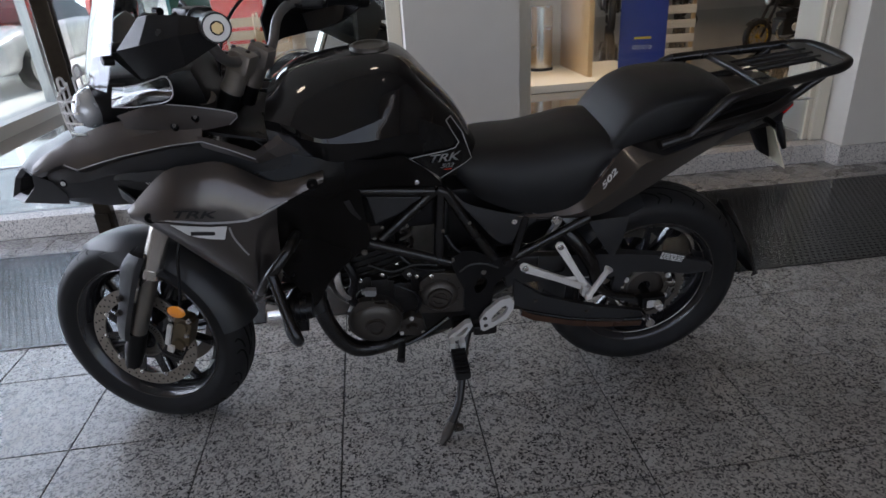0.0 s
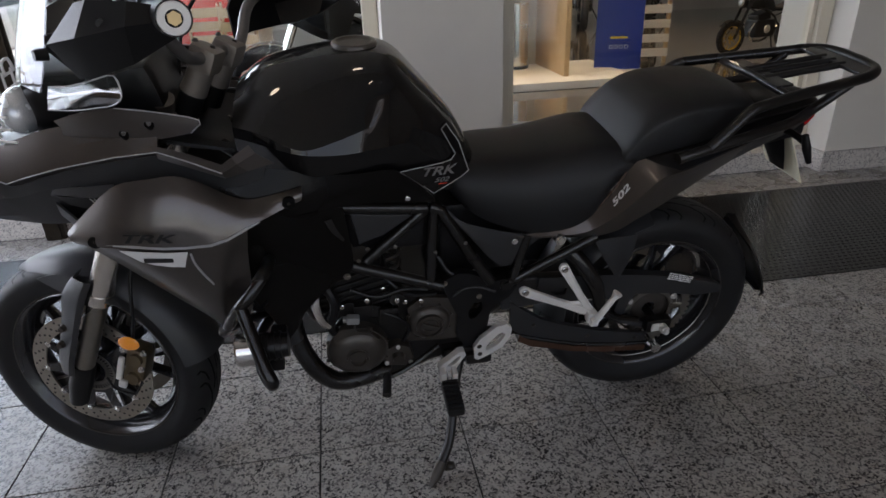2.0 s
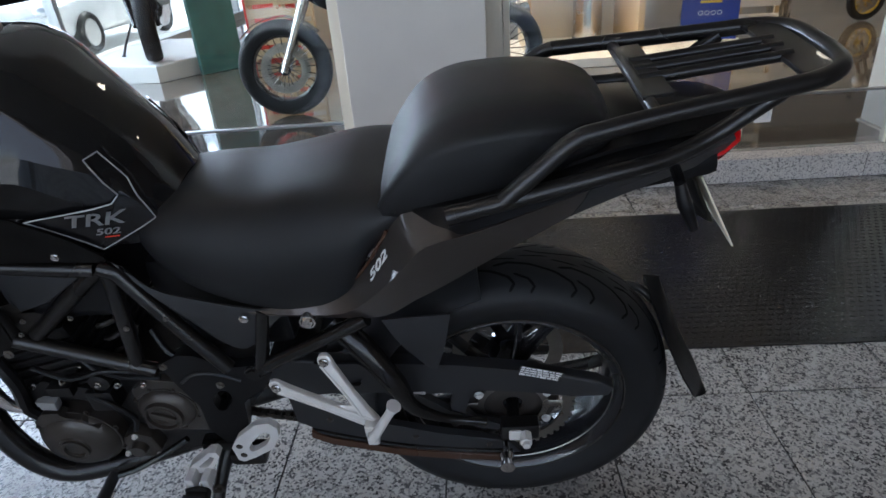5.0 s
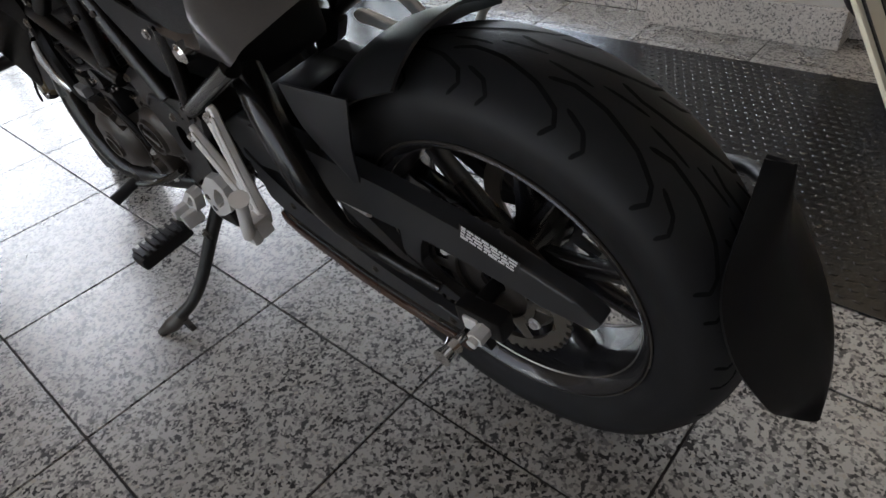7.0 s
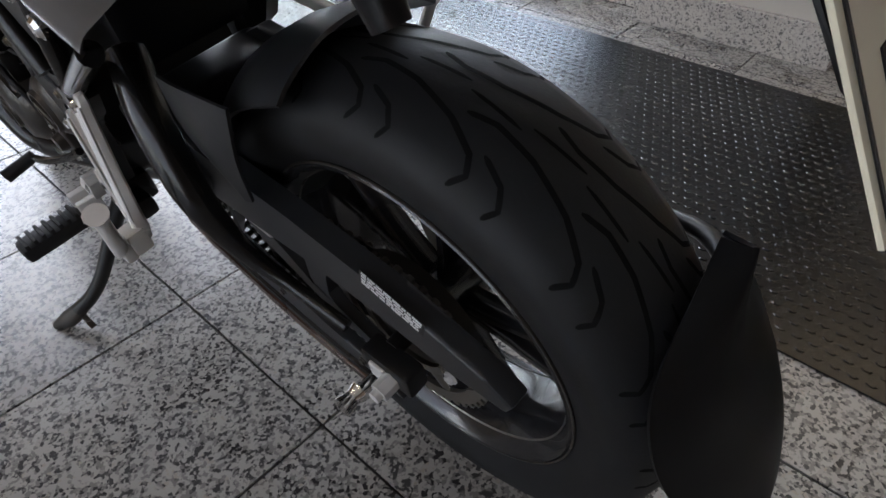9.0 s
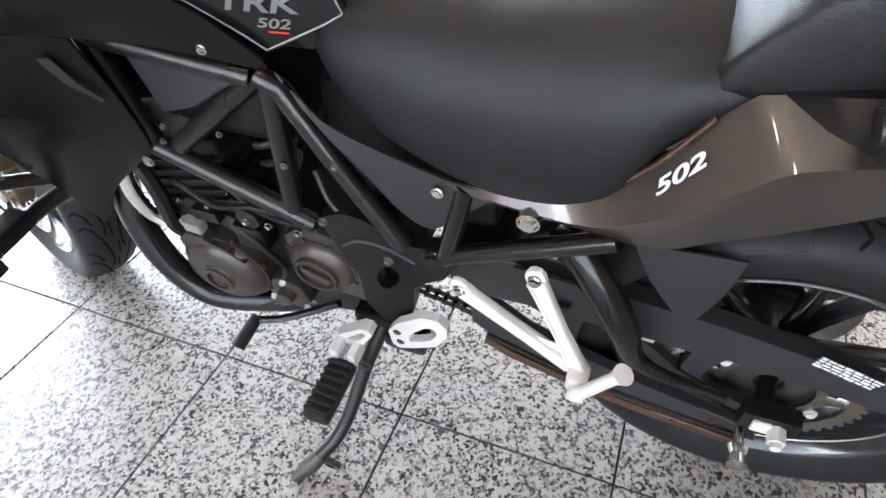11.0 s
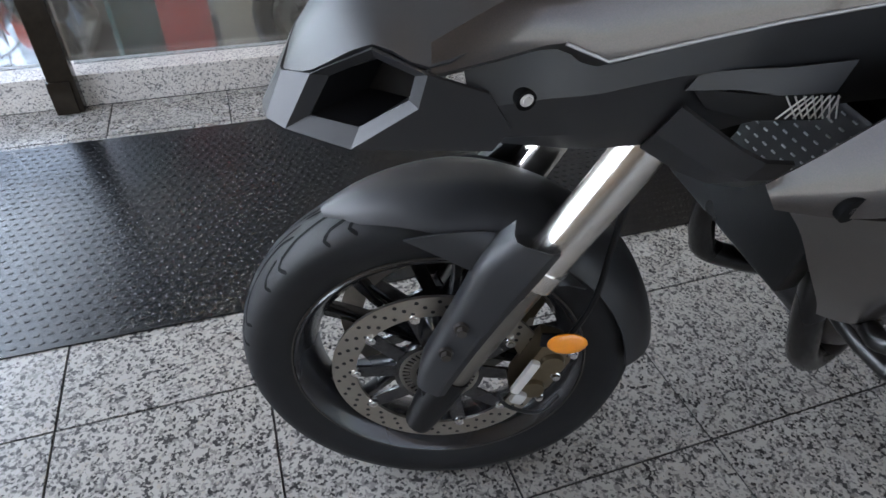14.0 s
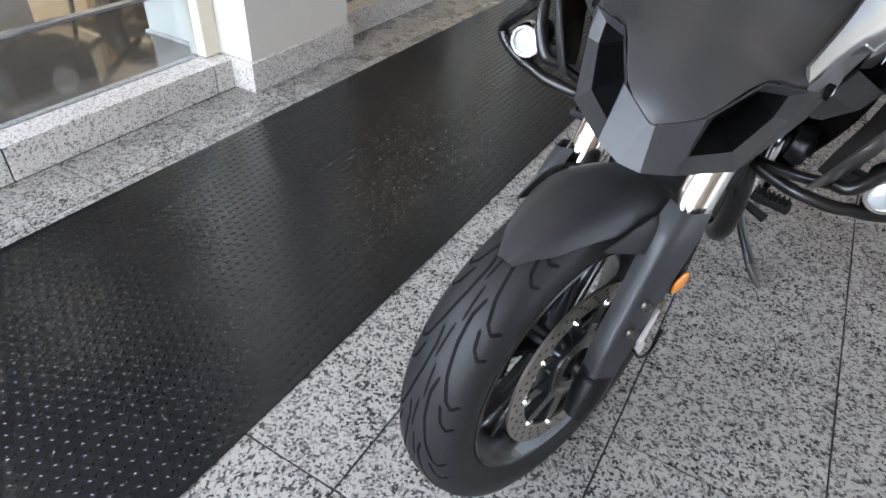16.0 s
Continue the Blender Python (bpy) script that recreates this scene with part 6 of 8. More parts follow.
# rider's footrest with cast bracket and heel guard
for s in (-1, 1):
    o = [(0.426, 0.304), (0.423, 0.340), (0.440, 0.368), (0.483, 0.404), (0.508, 0.408), (0.521, 0.392), (0.519, 0.368), (0.500, 0.334), (0.462, 0.310), (0.436, 0.298)]
    i = [(0.456, 0.329), (0.456, 0.340), (0.464, 0.354), (0.486, 0.378), (0.496, 0.382), (0.504, 0.376), (0.502, 0.364), (0.490, 0.346), (0.470, 0.332), (0.460, 0.327)]
    bm = B()
    add_ring(bm, o, i, s * 0.160, s * 0.174)
    bmesh.ops.bevel(bm, geom=[e for e in bm.edges if e.calc_face_angle(0) > 0.9], offset=0.003, segments=2, affect="EDGES", profile=0.6)
    hg = part("heel_guard", bm, M["alu"], bike, "pale cast heel guard with an opening")
    bolts("screw", [(x, s * 0.174, z) for x, z in ((0.440, 0.318), (0.438, 0.344))], M["engine_grey"], hg, 0.005, 0.002, (0, s, 0))
    bm = B()
    add_ring(bm, [(0.382, 0.344), (0.396, 0.344), (0.400, 0.332), (0.388, 0.312), (0.376, 0.292), (0.350, 0.284), (0.332, 0.284), (0.330, 0.298), (0.344, 0.312), (0.362, 0.326)], [(0.381, 0.331), (0.387, 0.331), (0.388, 0.326), (0.380, 0.314), (0.371, 0.303), (0.360, 0.299), (0.352, 0.300), (0.352, 0.305), (0.360, 0.311), (0.370, 0.320)], s * 0.166, s * 0.186)
    add_box(bm, (0.338, s * 0.196, 0.284), (0.016, 0.036, 0.034), 0.004)
    add_box(bm, (0.368, s * 0.196, 0.284), (0.014, 0.036, 0.030), 0.004)
    fb = part("footrest_bracket", bm, M["alu"], bike, "pale cast footrest bracket")
    bm = B()
    add_box(bm, (0.352, s * 0.262, 0.268), (0.044, 0.105, 0.026), 0.009)
    part("footrest_rubber", bm, M["tyre"], fb, "ribbed black rubber footrest")
    for k in range(7):
        bm = B()
        add_box(bm, (0.352, s * (0.222 + k * 0.0135), 0.283), (0.040, 0.006, 0.008), 0.002)
        part("rubber_rib", bm, M["tyre"], fb)
    # passenger footrest: two arms to one end
    a, b, e = V(0.548, s * 0.172, 0.505), V(0.641, s * 0.173, 0.563), V(0.709, s * 0.207, 0.446)
    # flat cast arms: wide at the bolt eyes, each with raised edges
    arms, ribs = [], []
    for p, wd in ((a, 0.0125), (b, 0.0125)):
        d = (e - p).normalized()
        n = d.cross(V(0, 1, 0)).normalized()
        rings = []
        for t, hw, hy in ((-0.08, 0.004, 0.004), (-0.05, wd * 0.85, 0.005), (0.0, wd, 0.006), (0.10, wd * 0.82, 0.006), (0.55, wd * 0.66, 0.006), (0.85, wd * 0.8, 0.007), (1.0, wd * 1.0, 0.008), (1.06, wd * 0.7, 0.007)):
            c = p + (e - p) * t
            rings.append([c + n * hw * u + V(0, hy * v, 0) for u, v in ((-1, -0.6), (-0.75, -1), (0.75, -1), (1, -0.6), (1, 0.6), (0.75, 1), (-0.75, 1), (-1, 0.6))])
        arm = B()
        add_loft(arm, rings)
        arms.append(arm)
        for k in (-1, 1):
            rib = B()
            add_tube(rib, [p.lerp(e, f) + n * k * wd * q + V(0, s * 0.0065, 0) for f, q in ((0.02, 0.80), (0.12, 0.70), (0.55, 0.52), (0.92, 0.64))], 0.0026, 6)
            ribs.append(rib)
    pb = part("passenger_bracket", arms[0], M["alu"], bike, "bare cast metal passenger footrest bracket")
    part("bracket_arm", arms[1], M["alu"], pb)
    for rib in ribs:
        part("edge_rib", rib, M["alu"], pb)
    bm = B()
    add_tube(bm, [a.lerp(e, 0.62), a.lerp(e, 0.8) + V(0.004, 0, 0.014), b.lerp(e, 0.74)], 0.007, 8, 3, 0.6)
    part("bracket_web", bm, M["alu"], pb)
    bolts("bracket_bolt", [p + V(0, s * 0.006, 0) for p in (a, b)], M["chrome"], pb, 0.0065, 0.006, (0, s, 0))
    bm = B()
    add_box(bm, e + V(0.000, s * 0.010, -0.006), (0.026, 0.022, 0.030), 0.005)
    add_box(bm, e + V(0.002, s * 0.026, -0.012), (0.020, 0.014, 0.022), 0.004)
    add_tube(bm, [e + V(0.002, s * 0.030, -0.008), e + V(0.040, s * 0.032, 0.062), e + V(0.047, s * 0.033, 0.076)], [0.0085, 0.0075, 0.0125], 12)
    part("passenger_peg", bm, M["alu"], pb, "folded bare metal peg")

# side stand down on the floor
bm = B()
add_tube(bm, [(0.395, -0.140, 0.300), (0.374, -0.183, 0.240), (0.354, -0.243, 0.158), (0.337, -0.281, 0.116), (0.314, -0.310, 0.090)], [0.014, 0.013, 0.012, 0.012, 0.013], 12, 5)
ss = part("side_stand", bm, M["frame"], bike, "black side stand, folded out")
bm = B()
add_tube(bm, [(0.326, -0.298, 0.102), (0.312, -0.314, 0.086), (0.296, -0.334, 0.071), (0.276, -0.358, 0.059)], [0.011, 0.0155, 0.0165, 0.007], 12, 4, 0.7)
add_ring(bm, [(0.318, 0.078), (0.332, 0.084), (0.346, 0.080), (0.350, 0.068), (0.340, 0.058), (0.322, 0.058)], [(0.324, 0.075), (0.332, 0.078), (0.340, 0.075), (0.342, 0.069), (0.336, 0.064), (0.326, 0.064)], -0.318, -0.308)
part("stand_foot", bm, M["engine_grey"], ss)
bm = B()
add_tube(bm, [(0.385, -0.150, 0.285), (0.365, -0.200, 0.212)], 0.007, 8)
add_bolt(bm, (0.374, -0.192, 0.240), 0.010, 0.008)
part("stand_spring", bm, M["engine_grey"], ss)
bm = B()
add_box(bm, (0.390, -0.130, 0.300), (0.085, 0.045, 0.050), 0.010)
add_box(bm, (0.440, -0.150, 0.295), (0.07, 0.04, 0.035), 0.010)
part("stand_mount", bm, M["frame"], bike)

# swingarm
for s in (-1, 1):
    bm = B()
    prof = [(0.500, 0.470), (0.560, 0.500), (0.700, 0.487), (0.860, 0.470), (1.000, 0.445), (1.110, 0.412), (1.140, 0.392), (1.130, 0.372), (1.060, 0.372), (0.960, 0.395), (0.860, 0.405), (0.760, 0.405), (0.620, 0.410), (0.510, 0.400)]
    add_plate(bm, prof, s * 0.086, s * 0.112, 0.006)
    sw = part("swingarm", bm, M["plastic"], bike, "dark box-section swingarm")
    bm = B()
    o = [(0.700, 0.410), (0.800, 0.408), (0.890, 0.404), (0.872, 0.372), (0.862, 0.335), (0.885, 0.302), (0.930, 0.290), (0.925, 0.272), (0.850, 0.300), (0.750, 0.360)]
    i = [(0.770, 0.390), (0.800, 0.390), (0.840, 0.388), (0.838, 0.372), (0.834, 0.350), (0.836, 0.340), (0.836, 0.335), (0.832, 0.335), (0.822, 0.345), (0.795, 0.370)]
    add_ring(bm, o, i, s * 0.088, s * 0.104)
    part("swingarm_web", bm, M["plastic"], sw)
    bm = B()
    add_box(bm, (0.965, s * 0.110, 0.288), (0.075, 0.030, 0.040), 0.006)
    part("axle_block", bm, M["plastic_dark"], sw)
    bm = B()
    add_cyl(bm, (0.975, s * 0.120, 0.286), (0.975, s * 0.146, 0.286), 0.0125, 0.0125, 6)
    add_cyl(bm, (0.975, s * 0.146, 0.286), (0.975, s * 0.154, 0.286), 0.0075, 0.0075, 12)
    add_box(bm, (0.955, s * 0.127, 0.286), (0.024, 0.006, 0.026), 0.003)
    part("axle_nut", bm, M["alu"], sw, "bare metal axle nut")
    bm = B()
    add_cyl(bm, (0.937, s * 0.120, 0.252), (0.937, s * 0.150, 0.254), 0.007, 0.007, 12)
    add_cyl(bm, (0.937, s * 0.150, 0.254), (0.937, s * 0.162, 0.255), 0.014, 0.010, 16)
    add_cyl(bm, (0.937, s * 0.162, 0.255), (0.937, s * 0.178, 0.256), 0.010, 0.014, 16)
    part("stand_spool", bm, M["chrome"], sw, "bright stand spool")
bm = B()
add_cyl(bm, (0.955, -0.10, 0.30), (0.955, 0.10, 0.30), 0.012, 0.012, 12)
part("rear_axle", bm, M["plastic_dark"], bike)
bm = B()
add_box(bm, (0.545, 0, 0.445), (0.09, 0.22, 0.07), 0.015)
part("swingarm_bridge", bm, M["plastic_dark"], bike)
# warning label on the swingarm: rows of unreadable print
bm = B()
lab_m = Matrix.Translation((1.003, -0.1125, 0.441)) @ Matrix.Rotation(radians(17.5), 4, "Y")
add_box(bm, (0, 0, 0), (0.082, 0.0008, 0.024))
bmesh.ops.transform(bm, matrix=lab_m, verts=bm.verts)
lab = part("warning_label", bm, M["ink"], bike, "small black warning label with pale print")
r = random.Random(3)
bm = B()
for row in range(4):
    x = -0.038
    while x < 0.034:
        w = r.uniform(0.004, 0.013)
        add_box(bm, (x + w / 2, -0.0006, 0.0085 - row * 0.0056), (w, 0.0004, 0.0030 if (row + int(x * 400)) % 3 else 0.0044))
        x += w + 0.002
bmesh.ops.transform(bm, matrix=lab_m, verts=bm.verts)
part("print_bar", bm, M["sticker"], lab)
lab.children[0]["kind"] = "stuff"

# chain, sprocket and guards
bm = B()
add_lathe(bm, [(0.058, -0.078), (0.070, -0.078), (0.070, -0.072), (0.058, -0.072)], RC, 48)
add_lathe(bm, [(0.098, -0.078), (0.116, -0.078), (0.116, -0.072), (0.098, -0.072)], RC, 48)
for k in range(44):
    a = 2 * math.pi * k / 44
    p = RC + V(0.118 * math.cos(a), -0.075, 0.118 * math.sin(a))
    add_cyl(bm, p + V(0, -0.0028, 0), p + V(0, 0.0028, 0), 0.0052, 0.0052, 6)
for k in range(6):
    a = 2 * math.pi * k / 6
    add_tube(bm, [RC + V(0.060 * math.cos(a), -0.075, 0.060 * math.sin(a)), RC + V(0.102 * math.cos(a), -0.075, 0.102 * math.sin(a))], [0.012, 0.008], 8, 0, 0.3)
part("rear_sprocket", bm, M["fork_lower"], rw, "toothed steel rear sprocket")
bm = B()
add_lathe(bm, [(0.020, -0.071), (0.044, -0.071), (0.052, -0.066), (0.086, -0.066), (0.092, -0.060), (0.092, -0.045), (0.020, -0.045)], RC, 44)
car_ = part("sprocket_carrier", bm, M["engine_grey"], rw, "dull tan metal sprocket carrier")
bolts("carrier_bolt", [RC + V(0.076 * math.cos(a), -0.078, 0.076 * math.sin(a)) for a in (2 * math.pi * (k + 0.5) / 6 for k in range(6))], M["alu"], car_, 0.007, 0.006)
# polished lips inside the rim
for y in (-0.050, 0.050):
    bm = B()
    add_lathe(bm, [(0.2025, y - 0.0025), (0.1995, y), (0.2025, y + 0.0025), (0.2050, y)], RC, 96)
    part("rim_lip", bm, M["fork_lower"], rw, "polished rim lip")


def chain_run(p0, p1):
    d = (p1 - p0)
    n = int(d.length / 0.0159)
    u = d.normalized()
    w = V(-u.z, 0, u.x)
    bm = B()
    for k in range(n):
        c = p0 + u * (k + 0.5) * 0.0159
        for y in (-0.0055, 0.0055):
            o = 0.0014 if k % 2 else 0.0
            add_plate(bm, [((c + u * a + w * b).x, (c + u * a + w * b).z) for a, b in ((-0.0105, -0.002), (-0.008, -0.0062), (0.008, -0.0062), (0.0105, -0.002), (0.0105, 0.002), (0.008, 0.0062), (-0.008, 0.0062), (-0.0105, 0.002))], -0.076 + y - o - 0.0008, -0.076 + y - o + 0.0008)
        add_cyl(bm, c - u * 0.008 + V(0, -0.086, 0), c - u * 0.008 + V(0, -0.066, 0), 0.0042, 0.0042, 8)
    return bm


for p0, p1 in ((V(0.40, 0, 0.400), V(0.945, 0, 0.429)), (V(0.40, 0, 0.335), V(0.935, 0, 0.196))):
    ob = part("drive_chain", chain_run(p0, p1), M["engine_grey"], bike, "dark steel drive chain")
    ob["kind"] = "stuff"
# brown guard strip along the lower chain run, and the black plate that covers the run
bm = B()
add_plate(bm, [(0.560, 0.318), (0.595, 0.291), (0.724, 0.251), (0.816, 0.233), (0.940, 0.218), (0.936, 0.200), (0.816, 0.215), (0.724, 0.232), (0.595, 0.271), (0.556, 0.296)], -0.124, -0.096, 0.003)
part("lower_chain_guard", bm, M["orange_chain"], bike, "dark reddish-brown chain guard strip")
bm = B()
add_plate(bm, [(0.530, 0.434), (0.560, 0.400), (0.619, 0.354), (0.700, 0.322), (0.794, 0.290), (0.880, 0.268), (0.945, 0.252), (0.968, 0.216), (0.900, 0.222), (0.816, 0.232), (0.724, 0.250), (0.595, 0.290), (0.536, 0.335)], -0.116, -0.100, 0.003)
cpl = part("chain_plate", bm, M["plastic"], bike, "black plate over the chain run")
bm = B()
add_tube(bm, [(0.560, -0.1165, 0.312), (0.640, -0.1165, 0.282), (0.740, -0.1165, 0.252), (0.860, -0.1165, 0.232), (0.950, -0.1165, 0.224)], 0.0055, 8, 4)
part("edge_tube", bm, M["frame"], cpl)
bolts("plate_screw", ((0.600, -0.116, 0.340), (0.760, -0.116, 0.277), (0.905, -0.116, 0.246)), M["engine_grey"], cpl, 0.005, 0.004)
# curved shock link tube beside the hugger
for s in (-1,):
    bm = B()
    add_tube(bm, [(0.650, -0.110, 0.590), (0.700, -0.135, 0.545), (0.745, -0.150, 0.475), (0.770, -0.142, 0.400), (0.820, -0.125, 0.345), (0.900, -0.115, 0.315)], [0.022, 0.022, 0.020, 0.014, 0.009, 0.008], 14, 5)
    part("swingarm_brace", bm, M["frame"], bike, "curved black swingarm brace")
bm = B()
add_cyl(bm, (0.70, -0.10, 0.415), (0.79, -0.10, 0.400), 0.012, 0.012, 12)
part("bright_spacer", bm, M["alu"], bike)
bm = B()
add_ring(bm, [(0.60, 0.50), (0.68, 0.495), (0.715, 0.46), (0.70, 0.42), (0.64, 0.415), (0.60, 0.44)], [(0.635, 0.475), (0.665, 0.473), (0.68, 0.455), (0.675, 0.44), (0.65, 0.438), (0.635, 0.45)], -0.122, -0.116)
part("link_plate", bm, M["plastic"], bike)

# inner hugger ahead of the rear tyre
rows = []
for t in (0, 0.2, 0.4, 0.6, 0.8, 1.0):
    a = radians(176 - 76 * t)
    w, q = 0.108 - 0.010 * t, 0.330 + 0.006 * t
    rows.append([RC + V((q - (0.062 - 0.030 * t) * abs(f) ** 2.4) * math.cos(a), w * f, (q - (0.062 - 0.030 * t) * abs(f) ** 2.4) * math.sin(a)) for f in (-1, -0.8, -0.4, 0, 0.4, 0.8, 1)])
bm = B()
add_patch(bm, smooth_rows(rows, 3, 3), 0.004)
hug = part("rear_hugger", bm, M["plastic"], bike, "dark plastic hugger over the rear tyre")
bm = B()
add_patch(bm, smooth_rows([[V(0.735, -0.122, 0.598), V(0.785, -0.126, 0.604), V(0.850, -0.118, 0.600)], [V(0.762, -0.130, 0.548), V(0.800, -0.132, 0.545), V(0.838, -0.126, 0.540)], [V(0.802, -0.124, 0.485), V(0.812, -0.126, 0.480), V(0.820, -0.122, 0.476)]], 3, 3), 0.004)
part("hugger_side", bm, M["plastic"], hug)

# mud flap behind the rear tyre on its arm
rows = []
for z, x, yl, yr in ((0.516, 1.230, 0.054, 0.062), (0.498, 1.236, 0.006, 0.074), (0.478, 1.243, -0.050, 0.085), (0.455, 1.252, -0.078, 0.092), (0.425, 1.266, -0.092, 0.097), (0.390, 1.282, -0.094, 0.099), (0.355, 1.300, -0.088, 0.096), (0.322, 1.315, -0.078, 0.080), (0.304, 1.322, -0.066, 0.040), (0.293, 1.326, -0.058, -0.030)):
    rows.append([V(x - 0.010 + 0.028 * (1 - (2 * f - 1) ** 2), yl + (yr - yl) * f, z) for f in (0, 0.2, 0.5, 0.8, 1)])
bm = B()
add_patch(bm, smooth_rows(rows, 3, 3), 0.004)
fl = part("mud_flap", bm, M["plastic_dark"], bike, "black plastic mud flap behind the rear tyre", smooth=60)
bm = B()
add_tube(bm, [(0.99, 0.118, 0.33), (1.10, 0.122, 0.42), (1.18, 0.110, 0.455), (1.222, 0.080, 0.466), (1.240, 0.045, 0.466)], 0.009, 10, 4)
part("flap_arm", bm, M["frame"], fl)

# ---- tail, rack and plate ----
tail = shell("tail_cowl", [
    [(0.525, 0.140, 0.655), (0.600, 0.147, 0.656), (0.680, 0.150, 0.676), (0.735, 0.150, 0.736), (0.775, 0.148, 0.797), (0.812, 0.150, 0.826), (0.900, 0.184, 0.814), (0.970, 0.167, 0.827), (1.056, 0.146, 0.844)],
    [(0.530, 0.148, 0.651), (0.605, 0.155, 0.648), (0.690, 0.168, 0.658), (0.752, 0.190, 0.714), (0.800, 0.199, 0.768), (0.831, 0.203, 0.801), (0.900, 0.190, 0.812), (0.970, 0.172, 0.825), (1.056, 0.150, 0.842)],
    [(0.535, 0.148, 0.646), (0.610, 0.153, 0.642), (0.695, 0.163, 0.648), (0.762, 0.190, 0.702), (0.808, 0.198, 0.752), (0.837, 0.200, 0.784), (0.900, 0.188, 0.797), (0.970, 0.170, 0.812), (1.052, 0.148, 0.828)],
    [(0.540, 0.140, 0.644), (0.615, 0.145, 0.638), (0.700, 0.154, 0.634), (0.757, 0.174, 0.655), (0.800, 0.176, 0.682), (0.842, 0.174, 0.704), (0.915, 0.164, 0.742), (0.975, 0.152, 0.770), (1.036, 0.136, 0.794)]],
    M["bronze"], bike, "glossy bronze-grey tail cowl with a sharp crease", 0.004, 3, 1, smooth=34)
rear = shell("tail_end_cover", [
    [(1.058, 0.149, 0.842), (1.110, 0.134, 0.852), (1.190, 0.110, 0.868), (1.268, 0.078, 0.882)],
    [(1.054, 0.147, 0.828), (1.110, 0.132, 0.838), (1.195, 0.108, 0.855), (1.275, 0.076, 0.870)],
    [(1.038, 0.135, 0.794), (1.110, 0.116, 0.812), (1.190, 0.092, 0.826), (1.255, 0.068, 0.836)]],
    M["plastic"], bike, "dark plastic tail end cover", 0.004, 3, 1, smooth=20)
deck = shell("tail_deck", [
    [(0.806, 0.110, 0.828), (0.870, 0.112, 0.842), (0.950, 0.110, 0.856), (1.060, 0.100, 0.872), (1.160, 0.088, 0.886), (1.262, 0.060, 0.894)],
    [(0.812, 0.150, 0.826), (0.870, 0.156, 0.838), (0.950, 0.148, 0.850), (1.060, 0.130, 0.862), (1.160, 0.106, 0.876), (1.264, 0.070, 0.888)],
    [(0.832, 0.200, 0.802), (0.900, 0.188, 0.814), (0.970, 0.170, 0.827), (1.058, 0.148, 0.843), (1.160, 0.118, 0.862), (1.268, 0.077, 0.882)]],
    M["plastic_dark"], bike, "black plastic deck between seat and tail crease", 0.004, 3, 1, smooth=30)
for s, tl in ((-1, tail[0]), (1, tail[1])):
    # numerals laid on the slanting face between seat edge and crease
    bm = text_mesh("502", 0.027, 0.0004, 0.2)
    o, u, w = V(0.7585, 0.1725, 0.7465), V(0.548, 0.040, 0.835), V(-0.345, -0.825, 0.448)
    nrm = u.cross(w).normalized()
    nrm = nrm if nrm.y > 0 else -nrm
    for v in bm.verts:
        q = o + u * v.co.x * 1.4 * (1 if s < 0 else -1) + w * (v.co.y * 0.68 + 0.003) + nrm * (0.0035 + v.co.z)
        v.co = V(q.x, s * q.y, q.z)
    part("lettering", bm, M["sticker"], tl, "silver numerals")
    bm = B()
    add_cyl(bm, (0.627, s * 0.140, 0.640), (0.627, s * 0.166, 0.640), 0.013, 0.013, 20)
    add_cyl(bm, (0.627, s * 0.166, 0.640), (0.627, s * 0.170, 0.640), 0.011, 0.008, 20)
    part("seat_lock_bolt", bm, M["chrome"], bike, "bright round bolt")
    # bright inlay along the seat edge
    bm = B()
    add_tube(bm, [(0.690, s * 0.1515, 0.688), (0.735, s * 0.1515, 0.738), (0.772, s * 0.1495, 0.796)], 0.003, 8, 4)
    part("brown_edge", bm, M["orange_chain"], tl)
bm = B()
rows = [[V(x, w * f, z + 0.012 * (1 - f * f)) for f in (-1, -0.5, 0, 0.5, 1)] for x, w, z in ((0.98, 0.135, 0.862), (1.10, 0.115, 0.888), (1.20, 0.095, 0.894), (1.265, 0.075, 0.896), (1.300, 0.055, 0.886))]
add_patch(bm, smooth_rows(rows, 3, 3), 0.006)
add_box(bm, (1.12, 0, 0.815), (0.28, 0.16, 0.05), 0.015, Matrix.Rotation(radians(-10), 4, "Y"))
part("tail_top", bm, M["plastic_dark"], bike, "black plastic tail cover")
bm = B()
rows = [[V(x, w * math.cos(a), zc + h * math.sin(a)) for a in (2 * math.pi * k / 16 for k in range(16))] for x, w, zc, h in ((1.225, 0.080, 0.838, 0.024), (1.262, 0.076, 0.846, 0.024), (1.288, 0.062, 0.858, 0.017), (1.300, 0.036, 0.866, 0.009))]
add_loft(bm, rows)
part("tail_lamp", bm, M["red_lens"], bike, "red tail lamp")
